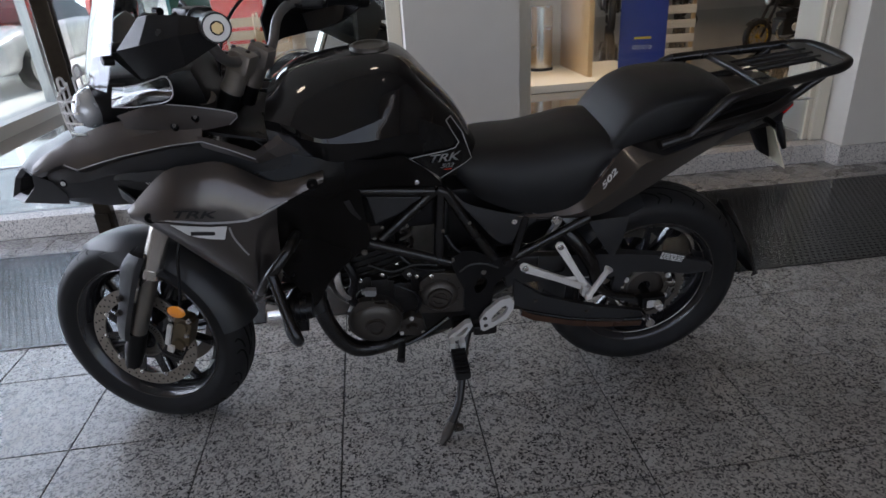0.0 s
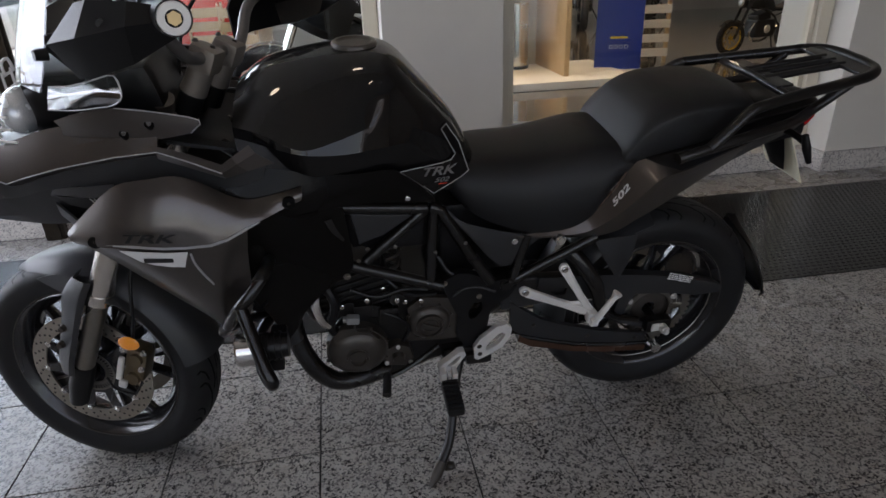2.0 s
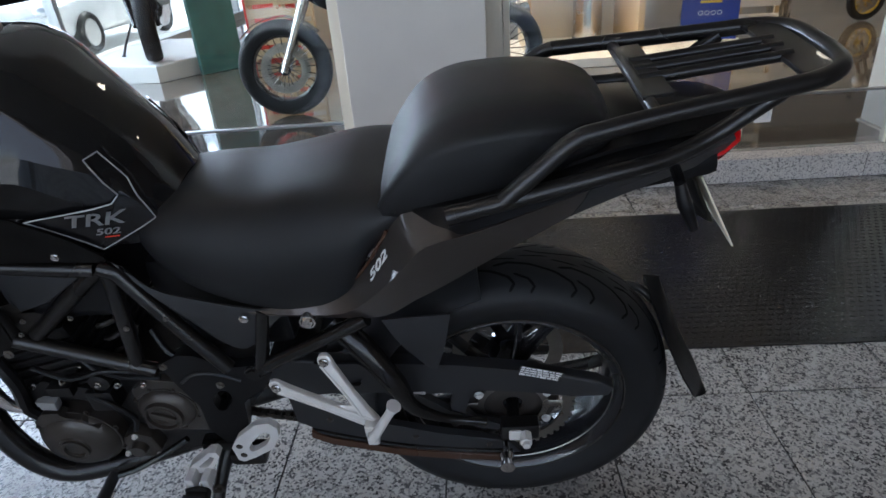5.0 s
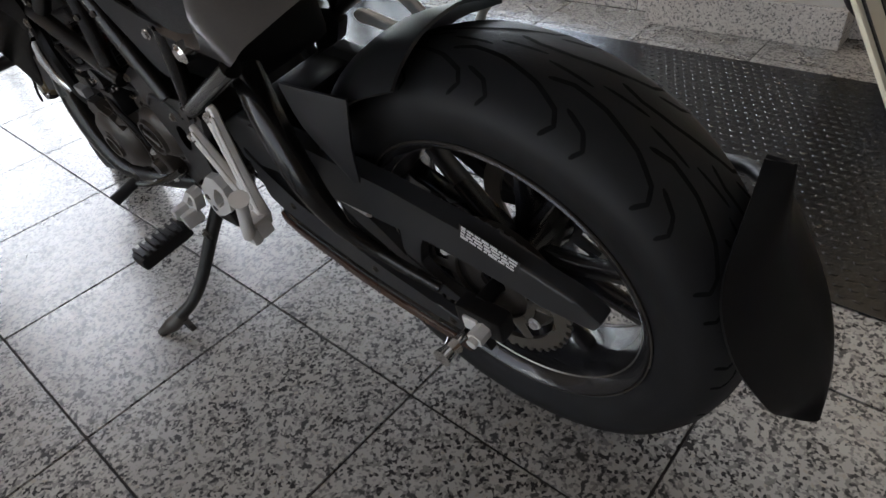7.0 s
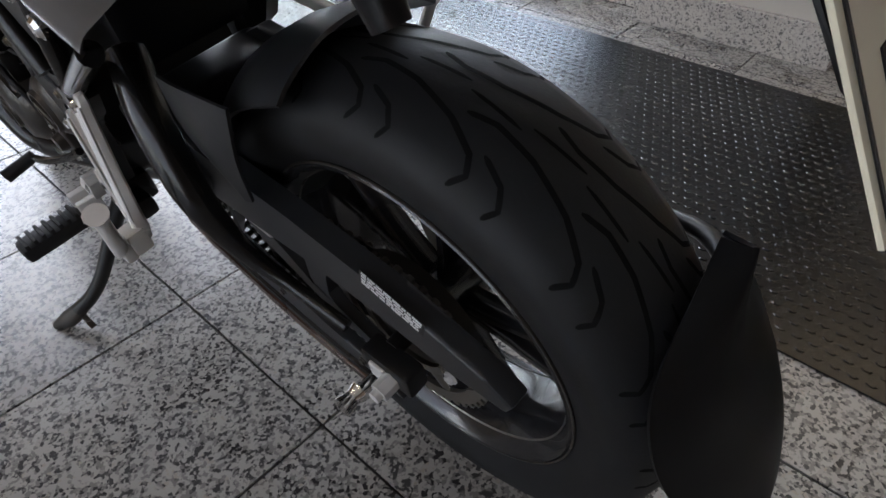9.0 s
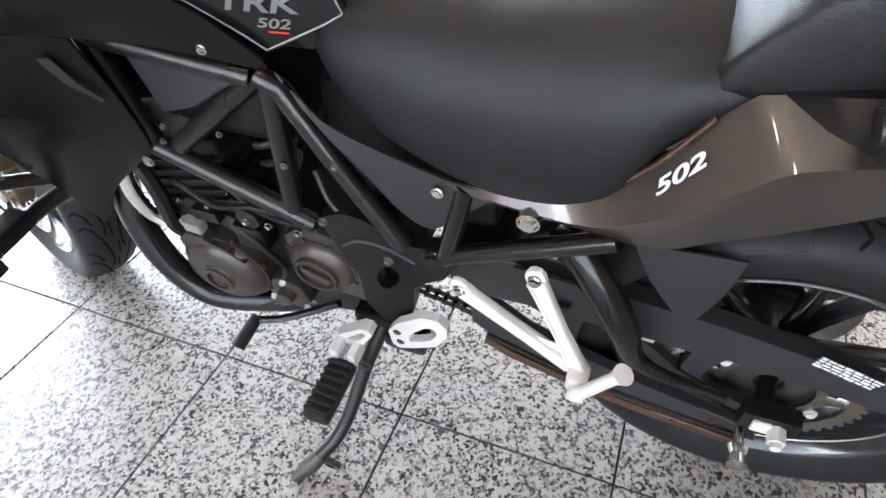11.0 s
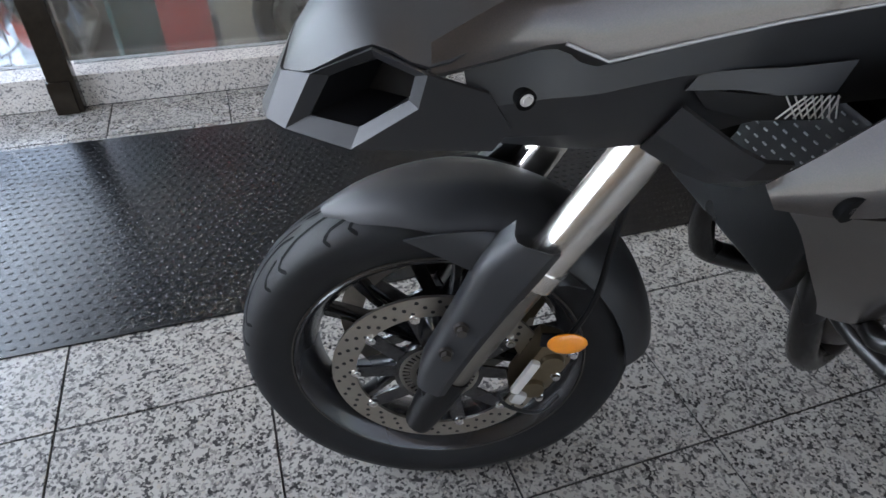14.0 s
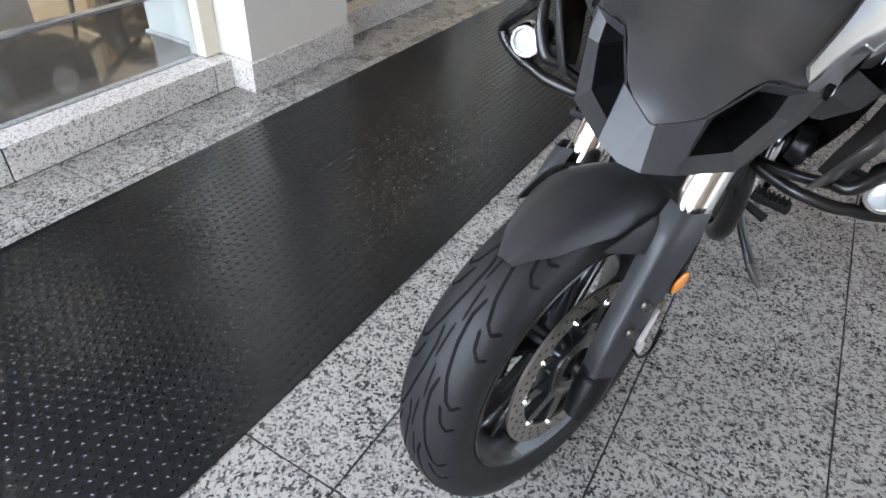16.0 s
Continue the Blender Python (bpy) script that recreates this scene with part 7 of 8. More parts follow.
# rack: side rails, hoop, cross plate and bars
for s in (-1, 1):
    bm = B()
    add_tube(bm, [(0.938, s * 0.188, 0.857), (0.985, s * 0.180, 0.896), (1.030, s * 0.170, 0.930), (1.070, s * 0.162, 0.938), (1.160, s * 0.144, 0.948), (1.300, s * 0.122, 0.962), (1.350, s * 0.112, 0.968), (1.385, s * 0.085, 0.972), (1.395, s * 0.04, 0.974), (1.396, 0.0, 0.974)], 0.0125, 12, 4)
    rk = part("rack_rail", bm, M["frame"], bike, "black tubular luggage rack rail")
    bm = B()
    add_tube(bm, [(0.867, s * 0.194, 0.843), (0.940, s * 0.187, 0.856), (1.060, s * 0.166, 0.872), (1.160, s * 0.142, 0.882), (1.230, s * 0.120, 0.905), (1.300, s * 0.118, 0.955)], 0.0118, 12, 4)
    add_tube(bm, [(0.862, s * 0.1945, 0.842), (0.874, s * 0.1932, 0.8444)], 0.0132, 14)
    part("lower_rail", bm, M["frame"], rk)
bm = B()
add_tube(bm, [(1.140, -0.142, 0.941), (1.136, 0, 0.948), (1.140, 0.142, 0.941)], 0.0095, 10)
part("rack_cross_bar", bm, M["frame"], bike, "black rack cross bar")
for y in (-0.034, 0.0, 0.034):
    bm = B()
    add_tube(bm, [(1.140, y, 0.950), (1.345, y * 0.95, 0.971)], 0.0085, 10)
    part("rack_bar", bm, M["frame"], bike, "black rack bar")
bm = B()
add_box(bm, (1.352, 0, 0.9715), (0.050, 0.21, 0.008), 0.003, Matrix.Rotation(radians(-4), 4, "Y"))
part("rack_plate", bm, M["frame"], bike, "flat black rack plate")
bm = B()
add_box(bm, (1.150, 0, 0.952), (0.042, 0.20, 0.006), 0.002, Matrix.Rotation(radians(-5), 4, "Y"))
part("rack_plate", bm, M["frame"], bike, "flat black rack plate")
# plate holder, indicators and number plate with its characters as bars
bm = B()
add_loft(bm, [[V(x + dx, w * f, z + dz) for f, dx, dz in ((-1, 0, 0), (-0.5, 0.012, -0.008), (0.5, 0.012, -0.008), (1, 0, 0), (0.5, -0.020, 0.010), (-0.5, -0.020, 0.010))] for x, z, w in ((1.215, 0.830, 0.060), (1.236, 0.790, 0.052), (1.262, 0.738, 0.040), (1.286, 0.692, 0.022))])
ph = part("plate_holder", bm, M["plastic_dark"], bike, "black tapered plate holder")
for s in (-1, 1):
    bm = B()
    add_tube(bm, [(1.195, s * 0.06, 0.835), (1.180, s * 0.130, 0.850), (1.172, s * 0.186, 0.852)], 0.008, 8, 3)
    add_tube(bm, [(1.162, s * 0.192, 0.872), (1.172, s * 0.197, 0.842), (1.188, s * 0.200, 0.806)], [0.007, 0.010, 0.006], 12, 4)
    ind = part("indicator", bm, M["plastic_dark"], ph, "black stalk indicator")
bm = B()
plm = Matrix.Translation((1.276, 0.006, 0.740)) @ Matrix.Rotation(radians(-28), 4, "Y")
add_box(bm, (0, 0, 0), (0.003, 0.150, 0.150), 0.001)
bmesh.ops.transform(bm, matrix=plm, verts=bm.verts)
np_ = part("number_plate", bm, M["white_plate"], bike, "pale number plate with a dark edge line")
for y, z, sy, sz in ((0, 0.068, 0.138, 0.0025), (0, -0.068, 0.138, 0.0025), (-0.068, 0, 0.0025, 0.136), (0.068, 0, 0.0025, 0.136), (-0.040, -0.026, 0.011, 0.054), (-0.014, -0.026, 0.011, 0.054), (0.012, -0.026, 0.011, 0.054), (0.040, -0.026, 0.011, 0.054), (-0.022, 0.038, 0.009, 0.032), (0.002, 0.038, 0.009, 0.032), (0.026, 0.038, 0.009, 0.032)):
    bm = B()
    add_box(bm, (0.0021, y, z), (0.001, sy, sz))
    bmesh.ops.transform(bm, matrix=plm, verts=bm.verts)
    part("plate_bar", bm, M["ink"], np_)

# ---- crash bars and spot lamps ----
for s in (-1, 1):
    bm = B()
    add_tube(bm, [(-0.030, s * 0.215, 0.700), (-0.020, s * 0.265, 0.732), (-0.026, s * 0.312, 0.738), (-0.050, s * 0.338, 0.716), (-0.076, s * 0.345, 0.688), (-0.108, s * 0.326, 0.636), (-0.129, s * 0.296, 0.594), (-0.122, s * 0.270, 0.584)], 0.0125, 14, 5)
    cb = part("crash_bar", bm, M["frame"], bike, "black tubular crash bar")
    bm = B()
    add_tube(bm, [(-0.076, s * 0.345, 0.688), (-0.066, s * 0.366, 0.656), (-0.044, s * 0.414, 0.598), (-0.032, s * 0.432, 0.570), (-0.034, s * 0.422, 0.552), (-0.044, s * 0.398, 0.540), (-0.058, s * 0.360, 0.530), (-0.066, s * 0.329, 0.527), (-0.075, s * 0.294, 0.522), (-0.072, s * 0.220, 0.520), (-0.040, s * 0.150, 0.522)], 0.0125, 14, 5)
    part("crash_loop", bm, M["frame"], cb)
    bm = B()
    add_tube(bm, [(-0.122, s * 0.270, 0.584), (-0.095, s * 0.225, 0.560), (-0.06, s * 0.180, 0.540), (-0.02, s * 0.140, 0.520)], 0.0110, 12, 5)
    part("crash_stay", bm, M["frame"], cb)
    cx, cy, cz = -0.070, 0.352, 0.588
    bm = B()
    add_cyl(bm, (cx + 0.006, s * cy, cz), (cx + 0.070, s * cy, cz), 0.029, 0.024, 24)
    add_box(bm, (cx + 0.04, s * cy, cz - 0.040), (0.03, 0.025, 0.035), 0.004)
    add_box(bm, (cx + 0.046, s * (cy - 0.045), cz - 0.020), (0.034, 0.060, 0.026), 0.006)
    sp = part("spot_lamp", bm, M["plastic_dark"], bike, "small round spot lamp")
    for k in range(4):
        bm = B()
        add_cyl(bm, (cx + 0.016 + k * 0.012, s * cy, cz), (cx + 0.021 + k * 0.012, s * cy, cz), 0.029, 0.029, 24)
        part("cooling_rib", bm, M["plastic_dark"], sp)
    bm = B()
    add_lathe(bm, [(0.026, -0.030), (0.032, -0.030), (0.034, -0.024), (0.034, 0.004), (0.026, 0.004)], (0, 0, 0), 32)
    bmesh.ops.transform(bm, matrix=Matrix.Translation((cx, s * cy, cz)) @ Matrix.Rotation(radians(-90), 4, "Z"), verts=bm.verts)
    part("lamp_ring", bm, M["chrome"], sp, "bright lamp ring")
    bm = B()
    add_ball(bm, (cx - 0.022, s * cy, cz), (0.007, 0.027, 0.027), 20)
    part("lens", bm, M["lamp_lens"], sp, "clear spot lamp lens")
    bm = B()
    add_lathe(bm, [(0.001, -0.020), (0.014, -0.020), (0.018, -0.014), (0.034, -0.012), (0.038, 0.0), (0.030, 0.02)], (0, 0, 0), 28, closed=False)
    bmesh.ops.transform(bm, matrix=Matrix.Translation((-0.062, s * 0.200, 0.600)) @ (Matrix.Rotation(radians(180), 4, "Z") if s > 0 else Matrix()), verts=bm.verts)
    part("horn", bm, M["plastic_dark"], bike, "round black horn")

# ---- showroom things behind the glass ----
F = KERB_H


def mini_bike(m, body, rim, label, style=0):
    """A smaller-detail motorcycle for the display floor: x to its rear, y to its right."""
    t = thing("display_motorcycle", m, label, "motorcycle", "display motorcycles")
    for nm, c, r, w in (("front_wheel", V(-0.72, 0, 0.31), 0.31, 0.11), ("rear_wheel", V(0.70, 0, 0.31), 0.31, 0.15)):
        rm = B()
        add_lathe(rm, [(0.222, -w * 0.38), (0.205, -w * 0.34), (0.195, 0), (0.205, w * 0.34), (0.222, w * 0.38)], c, 40)
        add_lathe(rm, [(0.02, -0.05), (0.04, -0.05), (0.04, 0.05), (0.02, 0.05)], c, 20)
        for k in range(10 if style != 2 else 24):
            a = 2 * math.pi * k / (10 if style != 2 else 24)
            add_tube(rm, [c + V(0.035 * math.cos(a), 0.02 * (-1) ** k, 0.035 * math.sin(a)), c + V(0.2 * math.cos(a), 0, 0.2 * math.sin(a))], 0.008 if style != 2 else 0.003, 6)
        rim_o = part(nm, rm, rim, t)
        part("tyre", tyre_bm(c, r, w, 0.218, 40), M["tyre"], rim_o)
        if nm == "front_wheel":
            for y in (-0.06, 0.06):
                d = B()
                add_lathe(d, [(0.11, y - 0.002), (0.155, y - 0.002), (0.155, y + 0.002), (0.11, y + 0.002)], c, 40)
                part("brake_disc", d, M["disc"], rim_o)
    for s in (-1, 1):
        bm = B()
        add_tube(bm, [(-0.72, s * 0.09, 0.30), (-0.50, s * 0.09, 0.78), (-0.42, s * 0.09, 0.96)], 0.025, 12)
        part("fork_leg", bm, M["fork_gold"] if style != 1 else M["frame"], t)
    bm = B()
    rows = [[V(-0.72 + 0.33 * math.cos(a), w, 0.31 + 0.33 * math.sin(a)) for w in (-0.06, 0, 0.06)] for a in (radians(q) for q in (140, 120, 100, 80, 60, 40))]
    add_patch(bm, rows, 0.004)
    part("front_mudguard", bm, body, t)
    secs = [(-0.40, 0.06, 0.82, 0.95), (-0.28, 0.13, 0.80, 1.03), (-0.10, 0.16, 0.80, 1.06), (0.08, 0.13, 0.78, 0.96), (0.16, 0.09, 0.76, 0.86)]
    bm = B()
    add_loft(bm, [seat_ring(*q) for q in secs])
    part("fuel_tank", bm, body, t)
    bm = B()
    add_loft(bm, [seat_ring(*q) for q in ((0.12, 0.09, 0.76, 0.83), (0.30, 0.14, 0.74, 0.83), (0.48, 0.14, 0.78, 0.87), (0.56, 0.13, 0.82, 0.93), (0.80, 0.11, 0.88, 0.97), (0.92, 0.07, 0.92, 0.98))])
    part("seat", bm, M["seat"], t)
    bm = B()
    add_box(bm, (-0.05, 0, 0.45), (0.48, 0.30, 0.32), 0.05)
    add_box(bm, (-0.10, 0, 0.66), (0.30, 0.26, 0.16), 0.03, Matrix.Rotation(radians(-15), 4, "Y"))
    en = part("engine", bm, M["engine"], t)
    for s in (-1, 1):
        bm = B()
        add_lathe(bm, [(0.001, -0.02), (0.06, -0.018), (0.075, 0.0), (0.075, 0.02)], (-0.02, s * 0.15, 0.44), 24, closed=False)
        if s > 0:
            bmesh.ops.transform(bm, matrix=Matrix.Translation((-0.02, 0.15, 0.44)) @ Matrix.Rotation(math.pi, 4, "Z") @ Matrix.Translation((0.02, -0.15, -0.44)), verts=bm.verts)
        part("engine_cover", bm, M["alu"], en, "bright round engine cover")
        bm = B()
        add_tube(bm, [(-0.40, s * 0.05, 0.88), (-0.15, s * 0.16, 0.78), (0.10, s * 0.16, 0.66), (0.25, s * 0.14, 0.50), (0.70, s * 0.10, 0.32)], 0.018, 10, 3)
        part("frame_tube", bm, M["frame"], t)
        bm = B()
        add_tube(bm, [(0.10, s * 0.14, 0.66), (0.45, s * 0.12, 0.76), (0.90, s * 0.06, 0.90)], 0.014, 8)
        part("subframe_tube", bm, M["frame"], t)
    bm = B()
    add_tube(bm, [(-0.28, -0.09, 0.55), (-0.36, -0.08, 0.40), (-0.25, -0.05, 0.24), (0.1, 0.05, 0.22), (0.35, 0.13, 0.30)], 0.022, 10, 4)
    add_tube(bm, [(0.35, 0.15, 0.30), (0.55, 0.18, 0.40), (0.95, 0.20, 0.55)], [0.03, 0.055, 0.06], 14, 3)
    part("exhaust", bm, M["steel"], t)
    bm = B()
    add_tube(bm, [(-0.22, -0.38, 1.10), (-0.34, -0.24, 1.13), (-0.38, -0.08, 1.05), (-0.38, 0.08, 1.05), (-0.34, 0.24, 1.13), (-0.22, 0.38, 1.10)], 0.012, 10, 4)
    hb2 = part("handlebar", bm, M["frame"], t)
    for s in (-1, 1):
        bm = B()
        add_tube(bm, [(-0.20, s * 0.40, 1.095), (-0.28, s * 0.31, 1.12)], 0.018, 10)
        add_tube(bm, [(-0.33, s * 0.24, 1.13), (-0.36, s * 0.26, 1.24)], 0.006, 6)
        add_ball(bm, (-0.38, s * 0.29, 1.27), (0.012, 0.07, 0.04), 10)
        part("grip_and_mirror", bm, M["plastic_dark"], hb2)
    bm = B()
    add_ball(bm, (-0.53, 0, 0.92), (0.09, 0.10, 0.10), 16)
    hl2 = part("headlamp", bm, M["plastic_dark"], t)
    bm = B()
    add_ball(bm, (-0.585, 0, 0.925), (0.045, 0.075, 0.075), 14)
    part("lens", bm, M["lamp_lens"], hl2)
    if style != 1:
        # beak and side cowls of an adventure bike
        for s in (-1, 1):
            bm = B()
            add_patch(bm, smooth_rows([[V(-0.86, s * 0.03, 0.86), V(-0.60, s * 0.13, 0.93), V(-0.35, s * 0.20, 0.95), V(-0.10, s * 0.20, 0.92)], [V(-0.84, s * 0.04, 0.83), V(-0.60, s * 0.16, 0.84), V(-0.38, s * 0.25, 0.82), V(-0.12, s * 0.23, 0.80)], [V(-0.70, s * 0.06, 0.80), V(-0.55, s * 0.15, 0.76), V(-0.36, s * 0.22, 0.66), V(-0.20, s * 0.20, 0.62)]], 3, 3), 0.005)
            part("side_cowl", bm, body, t)
        bm = B()
        rows = [[V(-0.58 + 0.25 * k + 0.06 * f * f, 0.14 * f, 0.98 + 0.36 * k) for f in (-1, -0.5, 0, 0.5, 1)] for k in (0, 0.5, 1)]
        add_patch(bm, smooth_rows(rows, 3, 3), 0.003)
        part("windscreen", bm, M["screen"], t).visible_shadow = False
    bm = B()
    add_tube(bm, [(0.10, -0.15, 0.30), (0.06, -0.25, 0.12), (0.04, -0.30, 0.005)], 0.012, 8)
    add_box(bm, (0.04, -0.30, 0.005), (0.06, 0.04, 0.01), 0.002)
    part("side_stand", bm, M["frame"], t)
    return t


mini_bike(pose(0.41, 3.34, F, 0, 0, 6), M["black_gloss"], M["rim"], "black adventure motorcycle on the polished showroom floor", 2)
mini_bike(pose(5.16, 5.56, F, 0, 0, 10) @ Matrix.Scale(0.62, 4), M["black_gloss"], M["gold_rim"], "small black motorcycle with gold wheel rims", 1)
mini_bike(pose(4.55, 9.60, F, 0, 0, 70), M["black_gloss"], M["rim"], "dark motorcycle at the back of the showroom", 1)
mini_bike(pose(6.1, 10.1, F, 0, 0, 60), M["plastic"], M["rim"], "dark motorcycle at the back of the showroom", 1)
mini_bike(pose(3.45, 10.4, F, 0, 0, 95), M["red"], M["rim"], "red motorcycle at the back of the showroom", 0)
mini_bike(pose(-2.32, 5.62, F + 0.16, 0, 0, -65), M["red"], M["rim"], "red and black motorcycle on a low white stand", 0)

bm = B()
add_lathe(bm, [(0.001, 0.16), (1.0, 0.16), (1.02, 0.145), (1.02, 0.0), (0.001, 0.0)], (0, 0, 0), 8, closed=False)
bmesh.ops.transform(bm, matrix=pose(-2.28, 5.72, F, 0, 0, 20) @ Matrix.Diagonal((0.62, 1, 1, 1)) @ pose(0, 0, 0, 90, 0, 0), verts=bm.verts)
tagged(link("display_plinth", bm, M["white_paint"]), "low white display stand with cut corners", "plinth")


def box_thing(name, lo, hi, mat, label, category, bev=0.004, group=""):
    bm = B()
    add_box(bm, [(a + b) / 2 for a, b in zip(lo, hi)], [b - a for a, b in zip(lo, hi)], bev)
    return tagged(link(name, bm, mat), label, category, group)


# low pale display deck, wooden side wall and back wall of the counter
box_thing("display_deck", (1.20, 4.15, F), (2.95, 5.35, F + 0.07), M["white_paint"], "low pale display deck", "platform")
ct = thing("display_counter", pose(2.20, 4.95, F + 0.07), "light wood display counter on a pale deck", "counter")
for lo, hi, nm in (((0.10, -0.55, 0), (0.15, 0.35, 2.2), "side_board"), ((-0.75, 0.33, 0), (0.10, 0.36, 2.2), "back_board"), ((-0.75, -0.05, 1.05), (0.10, 0.33, 1.09), "shelf"), ((-0.80, -0.45, 0), (-0.75, 0.35, 1.3), "side_board")):
    bm = B()
    add_box(bm, [(a + b) / 2 for a, b in zip(lo, hi)], [b - a for a, b in zip(lo, hi)], 0.003)
    part(nm, bm, M["wood"] if nm != "back_board" else M["frame_beige"], ct)
bn = thing("steel_bin", pose(2.02, 5.10, F + 0.07), "tall brushed steel cylinder bin", "bin")
bm = B()
add_lathe(bm, [(0.001, 0.0), (0.13, 0.0), (0.13, 0.62), (0.12, 0.64), (0.001, 0.64)], (0, 0, 0), 40, closed=False)
bmesh.ops.transform(bm, matrix=pose(0, 0, 0, 90, 0, 0) , verts=bm.verts)
part("drum", bm, M["steel"], bn)
bm = B()
add_lathe(bm, [(0.132, 0.03), (0.137, 0.03), (0.137, 0.0), (0.132, 0.0)], (0, 0, 0), 40)
bmesh.ops.transform(bm, matrix=pose(0, 0, 0, 90, 0, 0), verts=bm.verts)
part("foot_ring", bm, M["plastic_dark"], bn)
# blue banner
bb = thing("roll_up_banner", pose(2.99, 4.74, F, 0, 0, -14), "blue printed roll-up banner on a slim base", "banner")
bm = B()
add_box(bm, (0, 0, 1.05), (0.46, 0.006, 2.0))
part("sheet", bm, M["blue"], bb)
bm = B()
add_box(bm, (0, 0.01, 0.025), (0.52, 0.12, 0.05), 0.01)
part("base", bm, M["white_paint"], bb)
bm = B()
add_box(bm, (0.0, -0.0045, 0.36), (0.17, 0.002, 0.020))
part("yellow_bar", bm, M["yellow"], bb)
for k in range(4):
    bm = B()
    add_lathe(bm, [(0.014, -0.0055), (0.020, -0.0055), (0.020, -0.0035), (0.014, -0.0035)], (-0.075 + k * 0.05, 0, 0.27), 20)
    part("round_mark", bm, M["pale"], bb)
bm = B()
add_box(bm, (0.06, -0.0045, 0.95), (0.24, 0.002, 0.20), 0.0)
add_box(bm, (0.02, -0.0045, 1.10), (0.10, 0.002, 0.20), 0.0)
part("printed_shape", bm, M["ink"], bb)
# slatted display board
sl = thing("slat_board", pose(3.62, 5.25, F, 0, 0, -10), "light wooden slatted display board", "display board")
for x in (-0.16, 0.16):
    bm = B()
    add_box(bm, (x, 0.03, 1.1), (0.035, 0.05, 2.2), 0.003)
    part("upright", bm, M["wood"], sl)
for k in range(14):
    bm = B()
    add_box(bm, (0, 0, 0.12 + k * 0.15), (0.36, 0.02, 0.085), 0.003)
    part("slat", bm, M["wood"] if k % 1 else M["white_paint"], sl)
# red wall board, patterned column, crates near the windows
box_thing("red_board", (-1.48, 6.10, F), (-0.92, 6.16, F + 2.4), M["red"], "tall bright red display board", "display board")
box_thing("yellow_board", (-0.86, 6.10, F), (-0.50, 6.16, F + 2.4), M["frame_beige"], "pale yellow display board", "display board")
box_thing("green_column", (-0.22, -0.03, 0), (0.22, 0.03, 1.9), material("green_print", (0.05, 0.16, 0.14), 0.4, vary=0.5, scale=8), "dark green patterned display board", "display board").matrix_world = pose(-1.49, 5.20, F, 0, 0, 47)
for cx, cy in ((-1.12, 5.75), (-0.78, 5.55)):
    cr = thing("wooden_crate", pose(cx, cy, F, 0, 0, 10), "stacked slatted wooden crates", "crate", "crates by the window")
    for k in range(6):
        bm = B()
        add_box(bm, (0, -0.16, 0.07 + k * 0.13), (0.36, 0.02, 0.09), 0.003)
        part("slat", bm, M["wood"], cr)
    for x in (-0.17, 0.17):
        bm = B()
        add_box(bm, (x, 0, 0.40), (0.02, 0.32, 0.80), 0.003)
        part("side_board", bm, M["wood"], cr)
# socket on the pillar
so = thing("wall_socket", pose(2.24, 1.929, 0.300), "white square socket fixed to the low shop pane", "socket")
bm = B()
add_box(bm, (0, -0.005, 0), (0.075, 0.010, 0.075), 0.004)
part("plate", bm, M["white_paint"], so)
bm = B()
add_lathe(bm, [(0.001, -0.006), (0.018, -0.006), (0.022, -0.0115), (0.024, -0.0115), (0.026, -0.006)], (0, 0, 0), 24, closed=False)
part("insert", bm, M["sticker"], so)
# round ceiling lamps
for i, (x, y) in enumerate(((-1.6, -1.2), (-0.4, -1.2), (0.8, -1.2), (-1.0, 0.4), (0.2, 0.4), (1.6, 3.2), (3.4, 3.4), (5.2, 4.0), (2.6, 6.2), (4.4, 6.8), (0.6, 5.0), (-1.2, 3.4), (6.4, 6.2), (5.4, 8.6))):
    cl = thing("ceiling_lamp", pose(x, y, 3.2), "small round recessed ceiling lamp", "ceiling lamp", "recessed ceiling lamps")
    bm = B()
    add_lathe(bm, [(0.09, 0.0), (0.115, 0.0), (0.115, 0.012), (0.09, 0.012)], (0, 0, 0), 24)
    bmesh.ops.transform(bm, matrix=pose(0, 0, 0, 90, 0, 0) @ Matrix.Translation((0, -0.012, 0)), verts=bm.verts)
    part("rim", bm, M["white_paint"], cl)
    bm = B()
    add_cyl(bm, (0, 0, -0.006), (0, 0, -0.001), 0.088, 0.088, 20)
    part("lens", bm, M["lamp_glow"], cl)

# ---- street outside ----
slab("ground", (-400, -400, -0.30), (400, 400, -0.14), M["asphalt"], "pale sunlit street paving", "ground")
slab("pavement", (-6.2, -30, -0.16), (-3.2, 40, -0.10), M["white_paint"], "pale paved footway by the windows", "pavement", 0.02)
# backdrop blocks, tall so that their added glow fills reflections of the windows
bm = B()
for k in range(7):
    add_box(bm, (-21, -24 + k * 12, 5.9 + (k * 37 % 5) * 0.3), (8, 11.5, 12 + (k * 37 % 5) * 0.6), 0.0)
fac = tagged(link("street_houses", bm, M["facade"]), "pale house fronts across the street, with an added glow", "house", "", "structure")


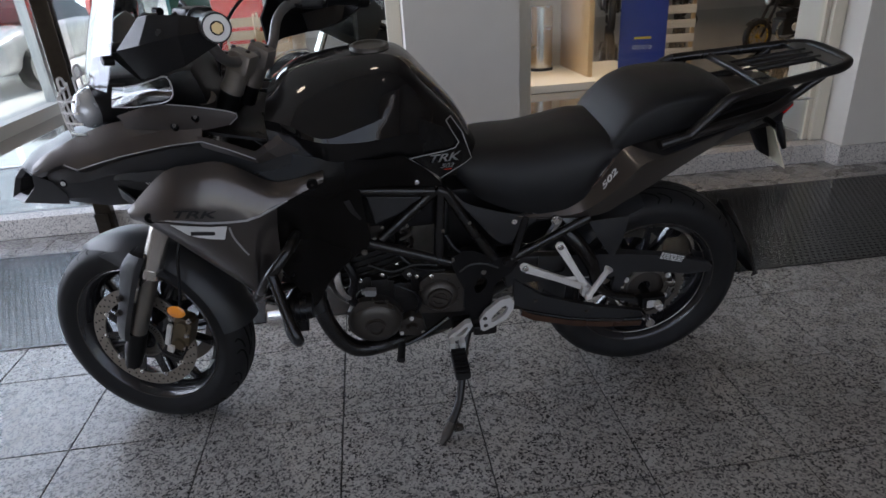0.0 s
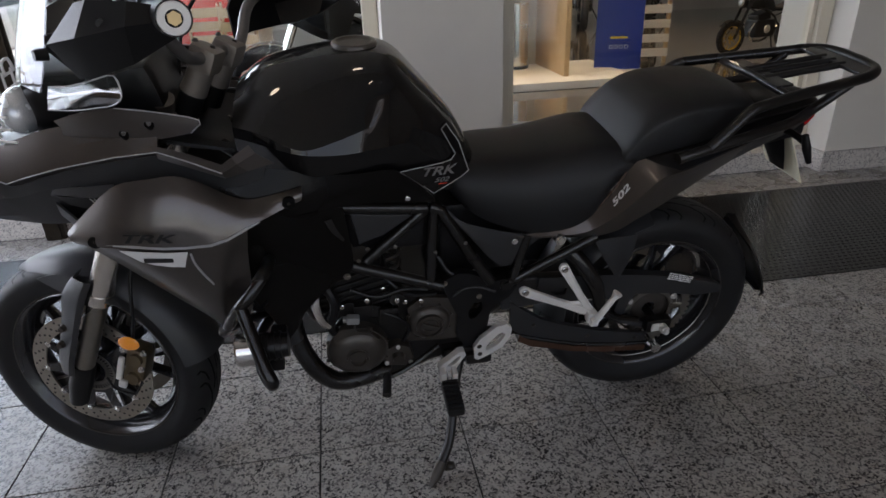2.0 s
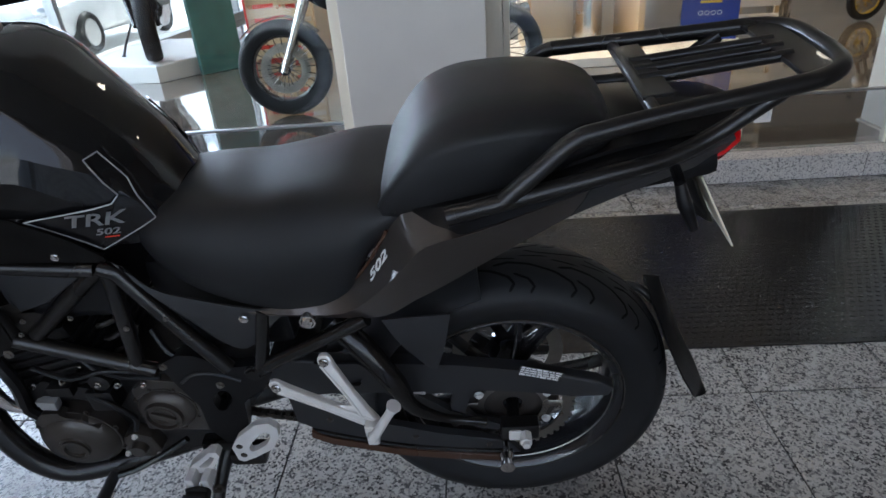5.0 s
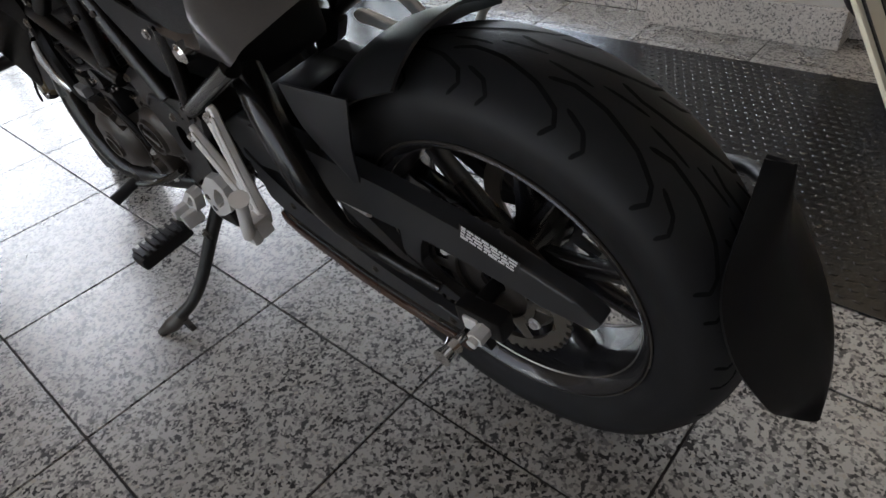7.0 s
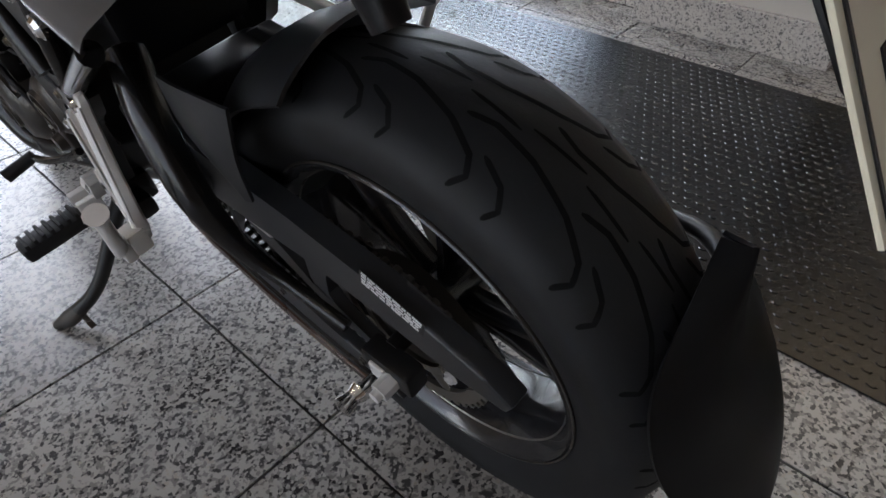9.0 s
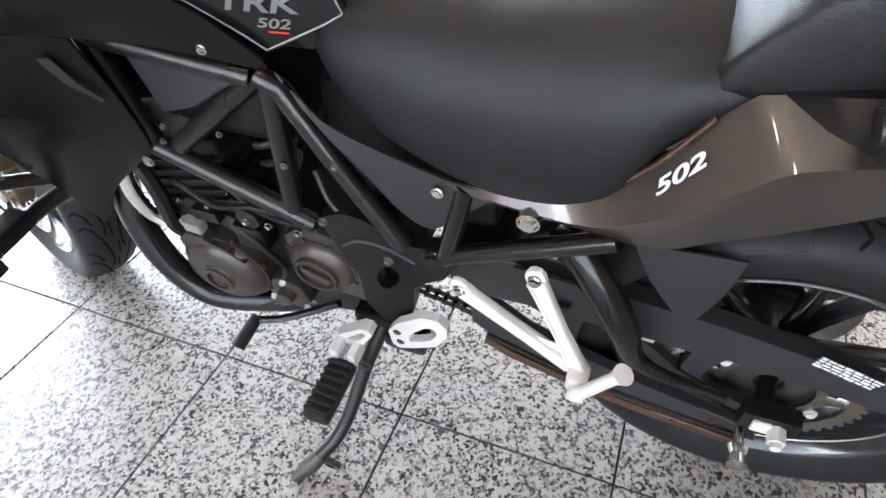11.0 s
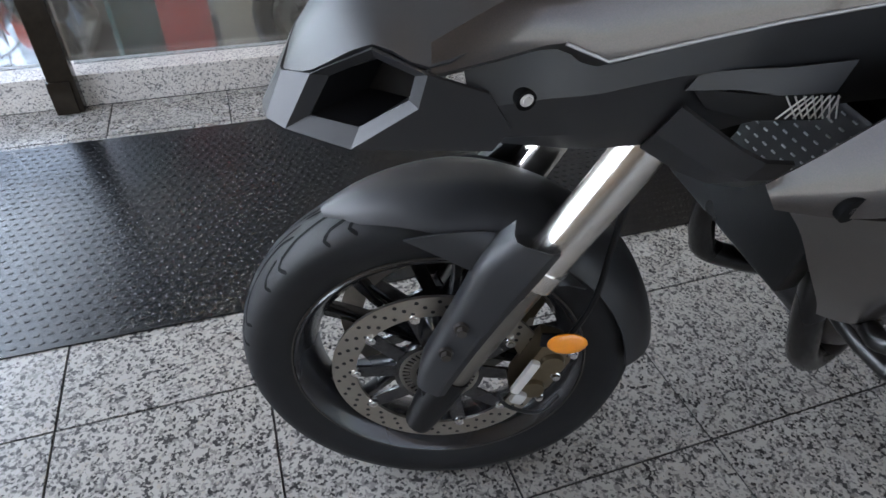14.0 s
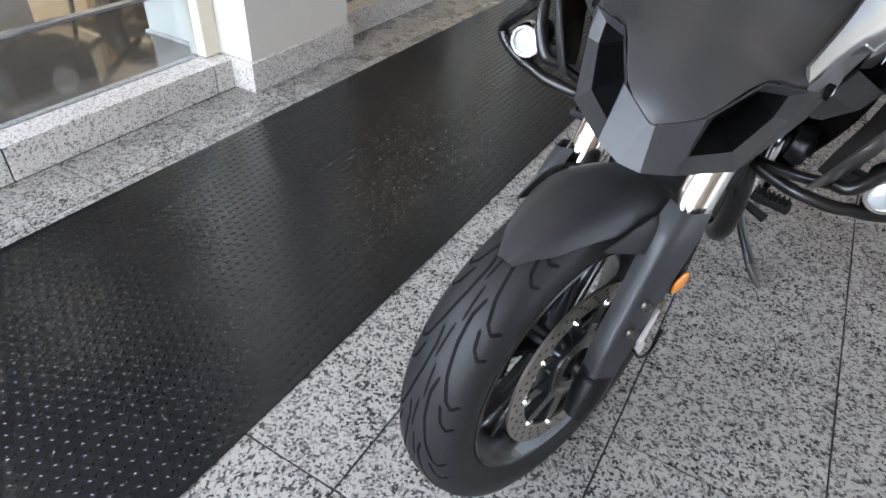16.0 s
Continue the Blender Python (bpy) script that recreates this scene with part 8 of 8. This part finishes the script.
def car(m, mat, label):
    t = thing("parked_car", m, label, "car", "parked cars")
    rows = []
    for x, w, z0, z1 in ((-2.05, 0.62, 0.40, 0.62), (-1.9, 0.80, 0.26, 0.78), (-1.2, 0.86, 0.22, 0.92), (-0.6, 0.87, 0.22, 0.98), (0.9, 0.87, 0.22, 1.00), (1.7, 0.84, 0.26, 0.98), (1.95, 0.72, 0.36, 0.86)):
        rows.append([V(x, w * math.copysign(abs(math.cos(a)) ** 0.45, math.cos(a)), (z0 + z1) / 2 + (z1 - z0) / 2 * math.copysign(abs(math.sin(a)) ** 0.5, math.sin(a))) for a in (2 * math.pi * k / 20 for k in range(20))])
    bm = B()
    add_loft(bm, rows)
    part("body", bm, mat, t)
    rows = []
    for x, w, z1 in ((-0.95, 0.70, 0.96), (-0.35, 0.68, 1.36), (0.3, 0.66, 1.46), (1.1, 0.64, 1.42), (1.75, 0.66, 1.02)):
        rows.append([V(x, -w - 0.08, 0.92), V(x, -w, (0.92 + z1) / 2 + 0.05), V(x, -w * 0.86, z1), V(x, 0, z1 + 0.02), V(x, w * 0.86, z1), V(x, w, (0.92 + z1) / 2 + 0.05), V(x, w + 0.08, 0.92)])
    bm = B()
    add_loft(bm, rows, False, False)
    part("cabin_glass", bm, M["black_gloss"], t)
    bm = B()
    add_patch(bm, [[V(x, f * 0.56, z + 0.035 - 0.03 * f * f) for f in (-1, -0.5, 0, 0.5, 1)] for x, z in ((-0.38, 1.36), (0.3, 1.47), (1.15, 1.43))], 0.02)
    part("roof", bm, mat, t)
    for x in (-1.30, 1.25):
        for y in (-0.80, 0.80):
            rm = B()
            add_lathe(rm, [(0.001, -0.09), (0.19, -0.085), (0.20, -0.07), (0.20, 0.07), (0.001, 0.07)], (x, y, 0.31), 28, closed=False)
            wh = part("wheel", rm, M["alu"], t)
            part("tyre", tyre_bm(V(x, y, 0.31), 0.31, 0.20, 0.20, 32), M["tyre"], wh)
    for y in (-0.62, 0.62):
        bm = B()
        add_ball(bm, (-1.95, y, 0.68), (0.10, 0.15, 0.07), 14)
        part("headlight", bm, M["lamp_lens"], t)
    return t


_white = material("white_car_paint", (0.80, 0.80, 0.80), 0.25, vary=0.02, coat=1.0)
car(pose(-5.65, 10.1, -0.10, 0, 0, 90), _white, "white parked car at the kerb outside")
car(pose(-7.4, 4.2, -0.14, 0, 0, -88), material("grey_car_paint", (0.35, 0.36, 0.38), 0.25, vary=0.03, coat=1.0), "grey parked car at the kerb outside")

# ---- floor tiles, last ----
_bm = B()
add_box(_bm, (0, 0, -0.015), (T - 0.0045, T - 0.0045, 0.03), 0.0012)
_ob = link("tile", _bm, M["granite"], floor)
_tile = _ob.data
_first = True
_r = random.Random(4)
for ix in range(-7, 13):
    for iy in range(-7, 5):
        x, y = (ix + 0.5) * T, (iy + 0.5) * T
        y1 = (iy + 1) * T
        if y1 > 1.85:
            continue
        if _first:
            ob, _first = _ob, False
        else:
            ob = new("tile", _tile)
            ob.parent = floor
        ob.location = (x, y, _r.uniform(-0.0006, 0.0))
        ob.rotation_euler = (0, 0, _r.choice((0, 1, 2, 3)) * math.pi / 2)
_bm = B()
add_box(_bm, (0, 0, -0.015), (T - 0.0045, 0.245, 0.03), 0.0012)
_ob = link("border_tile", _bm, M["granite"], floor)
_first = True
for ix in range(-7, 13):
    ob = _ob if _first else new("border_tile", _ob.data)
    _first = False
    ob.parent = floor
    ob.location = ((ix + 0.5) * T, 1.7252, 0)
